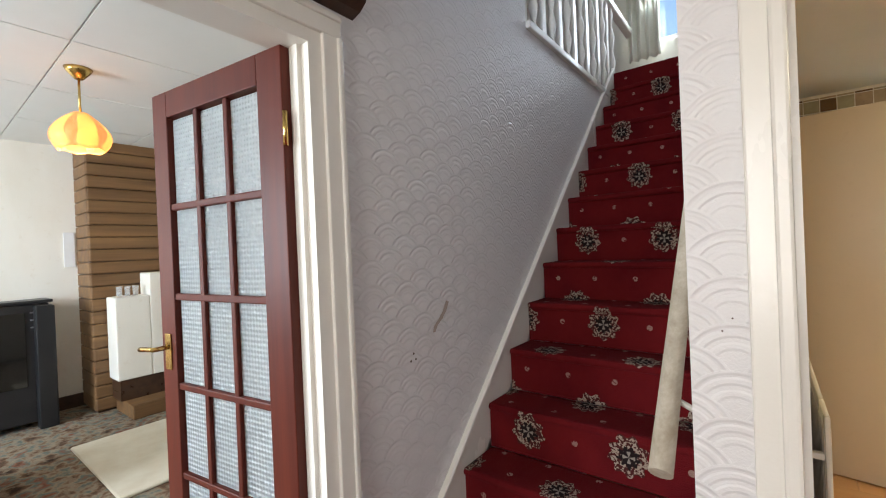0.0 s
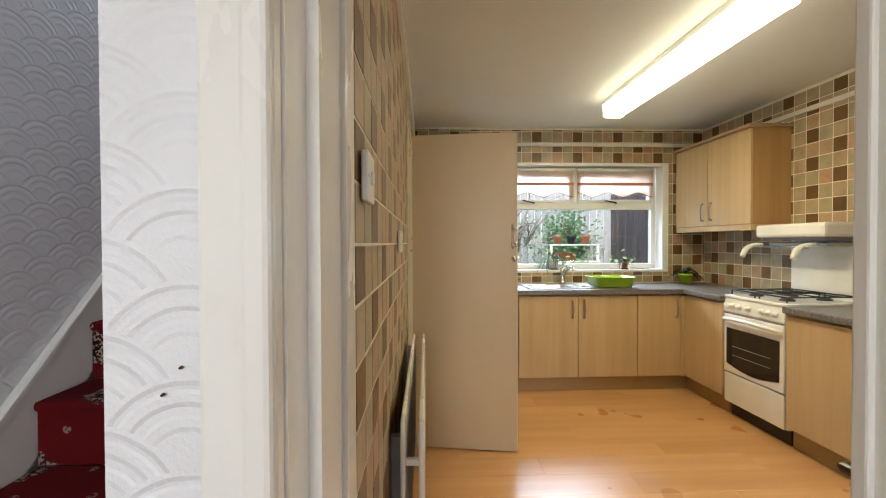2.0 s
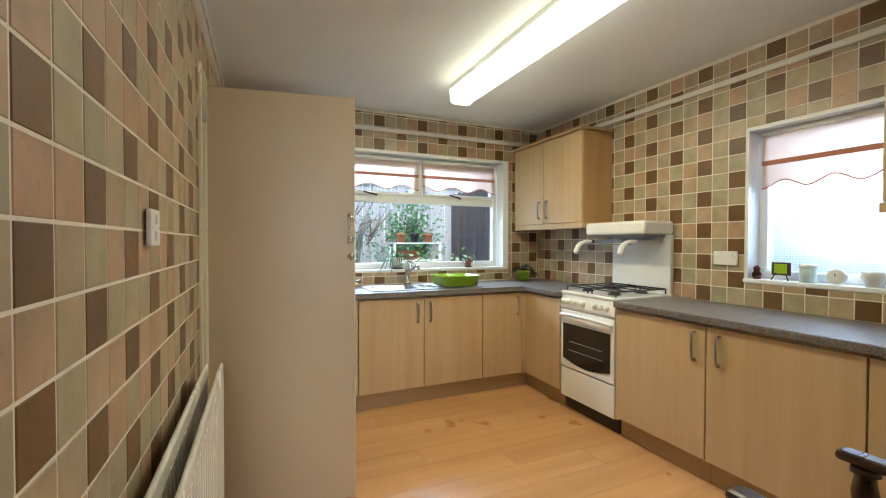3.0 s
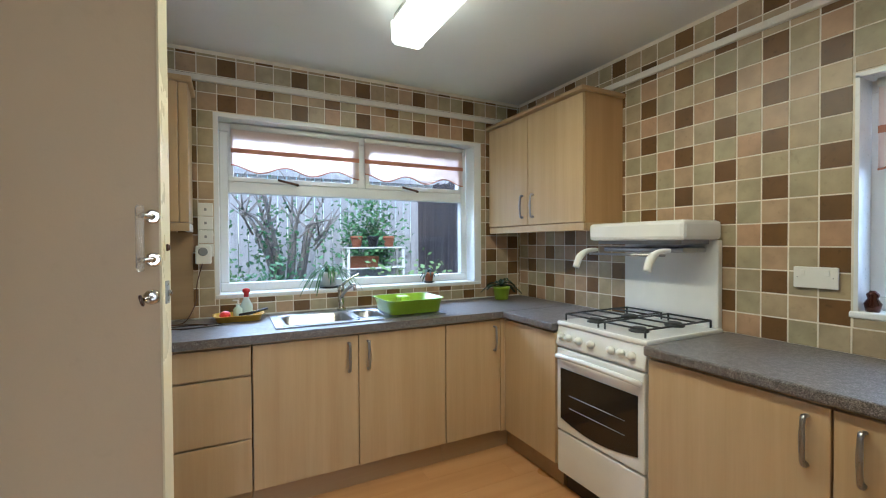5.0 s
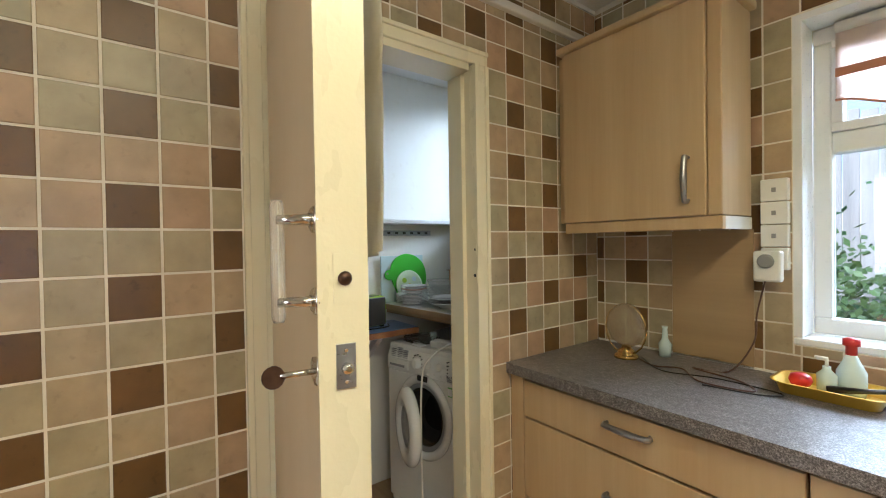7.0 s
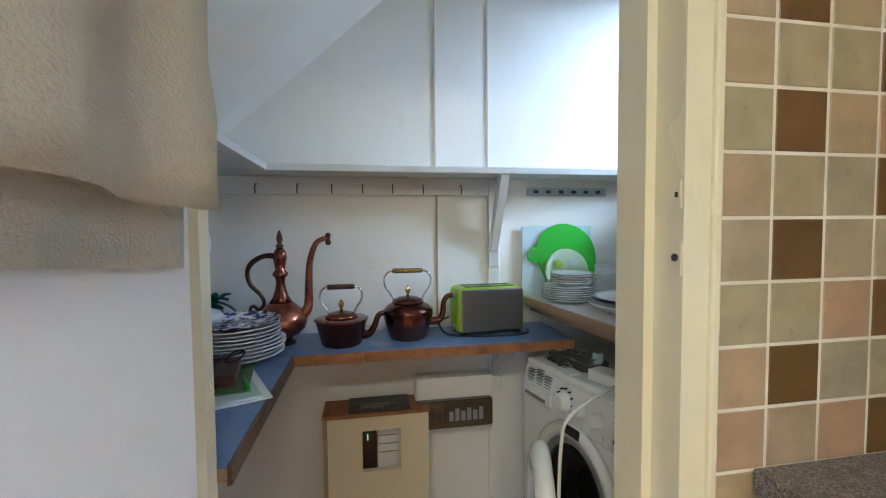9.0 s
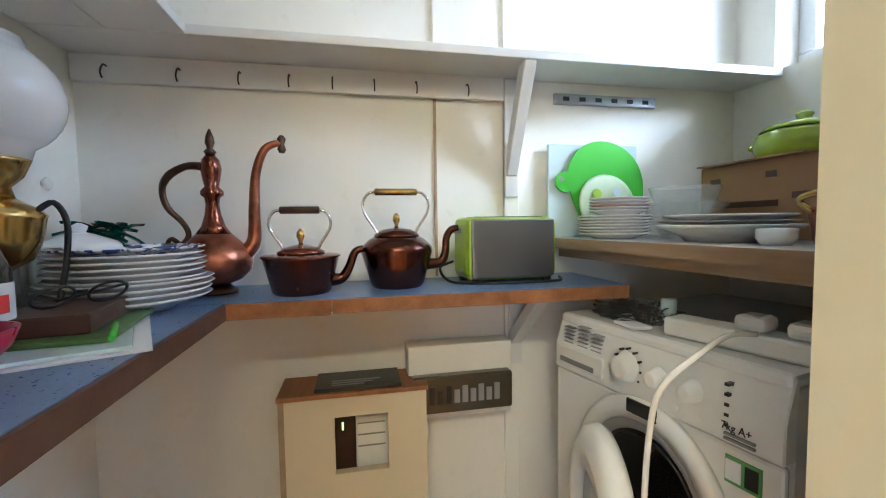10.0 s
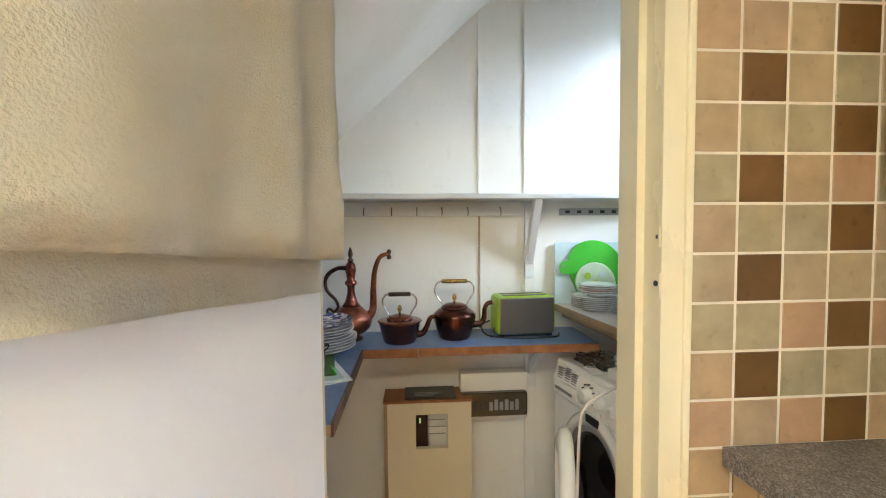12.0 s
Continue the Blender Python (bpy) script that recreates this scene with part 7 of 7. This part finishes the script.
for y, z in ((1.262, 0.995), (1.248, 0.973), (1.272, 0.975)):
    solid("plaster_hole", lathe([(0.004, 0), (0.003, 0.001)], (-0.9447, y, z), 8, None, Matrix.Rotation(radians(90), 4, "Y")), M_BRONZE, "small dark hole in hall wallpaper", "hole", "wall holes")
for x, z in ((-0.068, 1.208), (-0.082, 1.187)):
    solid("nail", lathe([(0.0016, 0), (0.001, 0.003)], (x, 1.0385, z), 8, None, Matrix.Rotation(radians(90), 4, "X")), M_BRONZE, "small rusty nail in wall", "nail", "nails")

# ---- garden ----
def lawn():
    n = Nodes("garden_ground")
    col = n.ramp(n.noise(3, 6), [(0.3, (0.05, 0.07, 0.025)), (0.5, (0.11, 0.13, 0.05)), (0.7, (0.16, 0.13, 0.09))])
    return n.done(col, 0.95, 0, n.bump(n.noise(60, 4), 0.8, 0.02))


bm = bmesh.new()
NX, NY = 60, 60
grid = [[bm.verts.new((-800 + 1600 * (0.5 + 4 * (i / NX - 0.5) ** 3), 5.14 + 900 * (j / NY) ** 3, -0.12 + min(0.75, max(0.0, (5.14 + 900 * (j / NY) ** 3 - 6.2) * 0.25)) + 0.03 * noise.noise((i * 0.7, j * 0.7, 0)))) for i in range(NX + 1)] for j in range(NY + 1)]
for j in range(NY):
    for i in range(NX):
        bm.faces.new((grid[j][i], grid[j][i + 1], grid[j + 1][i + 1], grid[j + 1][i])).smooth = True
structure("ground", bm, lawn(), "garden ground with rough grass")
structure("ground_base", box(-40, -40, -0.9, 40, 6, -0.45), lawn(), "ground round the house")


def fence(name, a, b, z0, z1, mat, label):
    f = thing(name, (a[0], a[1], z0), label, "fence")
    A, B = Vector((*a, 0)), Vector((*b, 0))
    n = int((B - A).length / 0.15)
    ang = math.atan2(B.y - A.y, B.x - A.x)
    random.seed(5)
    for i in range(n):
        p = A.lerp(B, (i + 0.5) / n)
        m = Matrix.Translation((p.x, p.y, 0)) @ Matrix.Rotation(ang + random.uniform(-0.02, 0.02), 4, "Z")
        part("board", bx(bmesh.new(), -0.07, -0.01 + random.uniform(-0.01, 0.01), z0, 0.07, 0.012, z1 + random.uniform(-0.05, 0.05), 0.003, m), mat, f)
    for z in (z0 + 0.4, z1 - 0.3):
        p = A.lerp(B, 0.5)
        m = Matrix.Translation((p.x, p.y, 0)) @ Matrix.Rotation(ang, 4, "Z")
        part("rail", bx(bmesh.new(), -(B - A).length / 2, -0.06, z, (B - A).length / 2, -0.02, z + 0.08, 0.004, m), mat, f)


fence("garden_fence", (-4.0, 9.6), (5.0, 9.6), 0.3, 2.75, M_FENCE, "weathered grey close-boarded garden fence")
fence("side_fence", (3.7, 6.6), (4.1, 9.55), -0.1, 2.3, M_FENCE_D, "dark stained side fence")


def bush(name, c, s, n, size, mat, label, seed, trunk=False):
    random.seed(seed)
    t = thing(name, (c[0], c[1], c[2]), label, "shrub" if not trunk else "tree")
    if trunk:
        bm = bmesh.new()
        for i in range(9):
            a = i * 0.7
            dx, dy = math.cos(a) * s[0], math.sin(a) * s[1]
            k = random.uniform(0.6, 1)
            pts = [(c[0], c[1], c[2]), (c[0] + dx * 0.2, c[1] + dy * 0.2, c[2] + s[2] * 0.5), (c[0] + dx * 0.5 * k, c[1] + dy * 0.5, c[2] + s[2] * 1.1), (c[0] + dx * 0.9 * k, c[1] + dy * 0.9, c[2] + s[2] * 1.8 * k)]
            tube(pts, [0.06, 0.04, 0.025, 0.008], 7, bm, 3)
            for b in range(5):
                f = random.uniform(0.4, 0.95)
                p = Vector(pts[1]).lerp(Vector(pts[3]), f)
                q = p + Vector((random.uniform(-0.4, 0.4), random.uniform(-0.3, 0.3), random.uniform(0.2, 0.6)))
                tube([p, p.lerp(q, 0.5) + Vector((0.03, 0, 0.05)), q], [0.014, 0.009, 0.003], 5, bm)
        part("trunk", bm, M_BARK, t)
    bm = bmesh.new()
    for i in range(n):
        q = Vector((random.gauss(0, 0.5), random.gauss(0, 0.5), random.gauss(0.5 if not trunk else 0.9, 0.33)))
        if noise.noise(q * 1.9 + Vector((seed, 0, 0))) < -0.12:
            continue
        p = Vector((c[0] + q.x * s[0], c[1] + q.y * s[1], c[2] + max(0.02, q.z) * s[2]))
        d = Vector((random.uniform(-1, 1), random.uniform(-1, 1), random.uniform(-0.3, 0.9))).normalized()
        sd = d.orthogonal().normalized() * size * 0.32
        L = size * random.uniform(0.6, 1.3)
        v = [bm.verts.new(p), bm.verts.new(p + d * L * 0.5 + sd), bm.verts.new(p + d * L), bm.verts.new(p + d * L * 0.5 - sd)]
        bm.faces.new(v)
    ob = part("crown", bm, mat, t)
    return t


bush("garden_tree", (1.55, 8.3, 0.35), (1.0, 0.6, 1.1), 700, 0.07, M_LEAF, "bare multi-stemmed garden tree with sparse leaves", 21, True)
bush("shrub", (0.35, 7.6, 0.2), (0.55, 0.4, 1.0), 1500, 0.08, M_LEAF2, "yellow-green leafy garden shrub", 22)
bush("shrub", (1.35, 7.5, 0.1), (0.75, 0.4, 0.9), 1300, 0.075, M_LEAF, "dense green garden shrub", 23)
bush("shrub", (3.0, 7.4, 0.1), (0.65, 0.4, 0.75), 1700, 0.085, M_LEAF2, "bright green low shrub", 24)
bush("shrub", (2.95, 9.0, 0.9), (0.45, 0.4, 1.0), 2200, 0.09, M_LEAF, "rounded evergreen shrub by fence", 25)
bush("shrub", (-0.4, 8.2, 0.2), (0.6, 0.4, 1.2), 1500, 0.08, M_LEAF, "green shrub by fence", 26)
bush("shrub", (2.2, 7.0, -0.1), (0.6, 0.3, 0.55), 1500, 0.08, M_LEAF, "low green border plants", 27)
t = thing("plant_staging", (2.75, 8.2, 0.35), "white slatted plant stand with pots", "plant stand")
for z in (0.95, 1.25):
    for k in range(3):
        part("slat", box(2.3, 8.0 + k * 0.12, z, 3.2, 8.1 + k * 0.12, z + 0.02, 0.003), M_WGLOSS, t)
for x in (2.32, 3.16):
    for y in (8.02, 8.30):
        part("leg", box(x, y, 0.3, x + 0.04, y + 0.04, 1.27, 0.003), M_WGLOSS, t)
t = thing("planter", (2.55, 8.15, 0.97), "terracotta coloured plastic trough planter", "planter")
part("trough", rounded_tub(2.38, 8.03, 0.971, 2.78, 8.25, 0.16, 0.02, 0.01, 0.03), M_TERRA, t)
for i, x in enumerate((2.5, 2.75, 3.0)):
    solid("flower_pot", lathe([(0.06, 0), (0.085, 0.13), (0.09, 0.13), (0.09, 0.16), (0.08, 0.16)], (x, 8.18, 1.271), 18), M_TERRA if i != 1 else M_BLACK, "terracotta flower pot on stand" if i != 1 else "black flower pot on stand", "flower pot", "flower pots")

# ---- floor boards of the kitchen ----
def planks():
    w, L, x = 0.195, 1.28, 0.0
    meshes = {}
    row, y = 0, 1.26
    while y < YF - 0.001:
        y1 = min(y + w, 4.34)
        if y1 - y < 0.01:
            break
        x = -0.1 - (row * 0.47) % L
        while x < XR:
            a, b = max(x, -0.02 if y1 < 3.3 or y > 4.1 else -0.10), min(x + L, 2.45)
            if b - a > 0.03:
                part("plank", prism([(a + 0.0006, y + 0.0006), (b - 0.0006, y + 0.0006), (b - 0.0006, y1 - 0.0006), (a + 0.0006, y1 - 0.0006)], "z", -0.010, 0.0), M_LAM, floor_k)
            x += L
        y = y1
        row += 1


planks()


# ---- wall tiles ----
def tile_bm(bm, w, h, at, rot):
    """One glazed tile, 6 mm thick with a softened edge, facing +x before rot."""
    e, t = 0.0025, 0.006
    m = Matrix.Translation(at) @ rot
    back = [(0, -w / 2, -h / 2), (0, w / 2, -h / 2), (0, w / 2, h / 2), (0, -w / 2, h / 2)]
    mid = [(t * 0.6, y, z) for _, y, z in back]
    top = [(t, y - math.copysign(e, y), z - math.copysign(e, z)) for _, y, z in back]
    L = [[bm.verts.new(m @ Vector(p)) for p in ring] for ring in (back, mid, top)]
    for a, b in zip(L, L[1:]):
        for i in range(4):
            bm.faces.new((a[i], a[(i + 1) % 4], b[(i + 1) % 4], b[i]))
    bm.faces.new(L[2])


def tiling(wall, plane, k, rot, u0, u1, uphase, zphase, odd, z0, z1, holes, near):
    """Tiles on a wall of constant x or y: brown ones in every other column, in every other row, stepped.
    near(u, z) picks those kept as pieces of their own."""
    g = 0.0038
    size = TILE - g
    shared = []
    for mat in (M_TILE, M_TILE_D):
        bm = bmesh.new()
        tile_bm(bm, size, size, (0, 0, 0), rot)
        shared.append(mesh_of("tile", bm, mat))
    rest, count = (bmesh.new(), bmesh.new()), 0
    i0, i1 = math.floor((u0 - uphase) / TILE), math.ceil((u1 - uphase) / TILE)
    j0, j1 = math.floor((z0 - zphase) / TILE), math.ceil((z1 - zphase) / TILE)
    for i in range(i0, i1):
        for j in range(j0, j1):
            brown = 1 if i % 2 == 0 and (j + i // 2) % 2 == odd else 0
            rects = [(max(u0, uphase + i * TILE), max(z0, zphase + j * TILE), min(u1, uphase + (i + 1) * TILE), min(z1, zphase + (j + 1) * TILE))]
            for ha, hb, hc, hd in holes:
                out = []
                for a, b, c, d in rects:
                    if c <= ha or a >= hc or d <= hb or b >= hd:
                        out.append((a, b, c, d))
                        continue
                    if a < ha:
                        out.append((a, b, ha, d))
                    if c > hc:
                        out.append((hc, b, c, d))
                    m0, m1 = max(a, ha), min(c, hc)
                    if b < hb:
                        out.append((m0, b, m1, hb))
                    if d > hd:
                        out.append((m0, hd, m1, d))
                rects = out
            for a, b, c, d in rects:
                if c - a < 0.012 or d - b < 0.012:
                    continue
                u, z = (a + c) / 2, (b + d) / 2
                at = (k, u, z) if plane == "x" else (u, k, z)
                full = c - a > TILE - 1e-4 and d - b > TILE - 1e-4
                if full and near(u, z) and count < 298:
                    ob = new("tile", shared[brown])
                    ob.parent = wall
                    ob.location = at
                    count += 1
                else:
                    tile_bm(rest[brown], c - a - g, d - b - g, at, rot)
    for bm, mat, label in zip(rest, (M_TILE_I, M_TILE_DI), ("beige and pink glazed wall tiles", "mottled brown glazed wall tiles")):
        ob = part("tiles", bm, mat, wall, label)
        ob["kind"] = "stuff"


R0 = Matrix.Identity(4)
tiling(wall_left, "x", 0.003, R0, 1.318, YF, 3.034, 0.890, 1, 0.0, 2.43, [(3.312, -1, 4.168, 2.073)], lambda u, z: 1.3 < u and (0.8 < z < 2.1 or (2.3 < u < 3.3 and z > 0.5)))
tiling(wall_far, "y", YF - 0.003, Matrix.Rotation(radians(-90), 4, "Z"), 0.01, XR, 0.771, 0.866, 0, 0.86, 2.43, [(0.75, 1.005, 2.58, 2.10)], lambda u, z: z > 0.85)
tiling(wall_right, "x", XR - 0.003, Matrix.Rotation(radians(180), 4, "Z"), 1.3, YF, 2.9985, 0.893, 0, 0.86, 2.43, [(2.13, 1.035, 2.79, 1.965)], lambda u, z: u > 1.9 and z < 2.25)
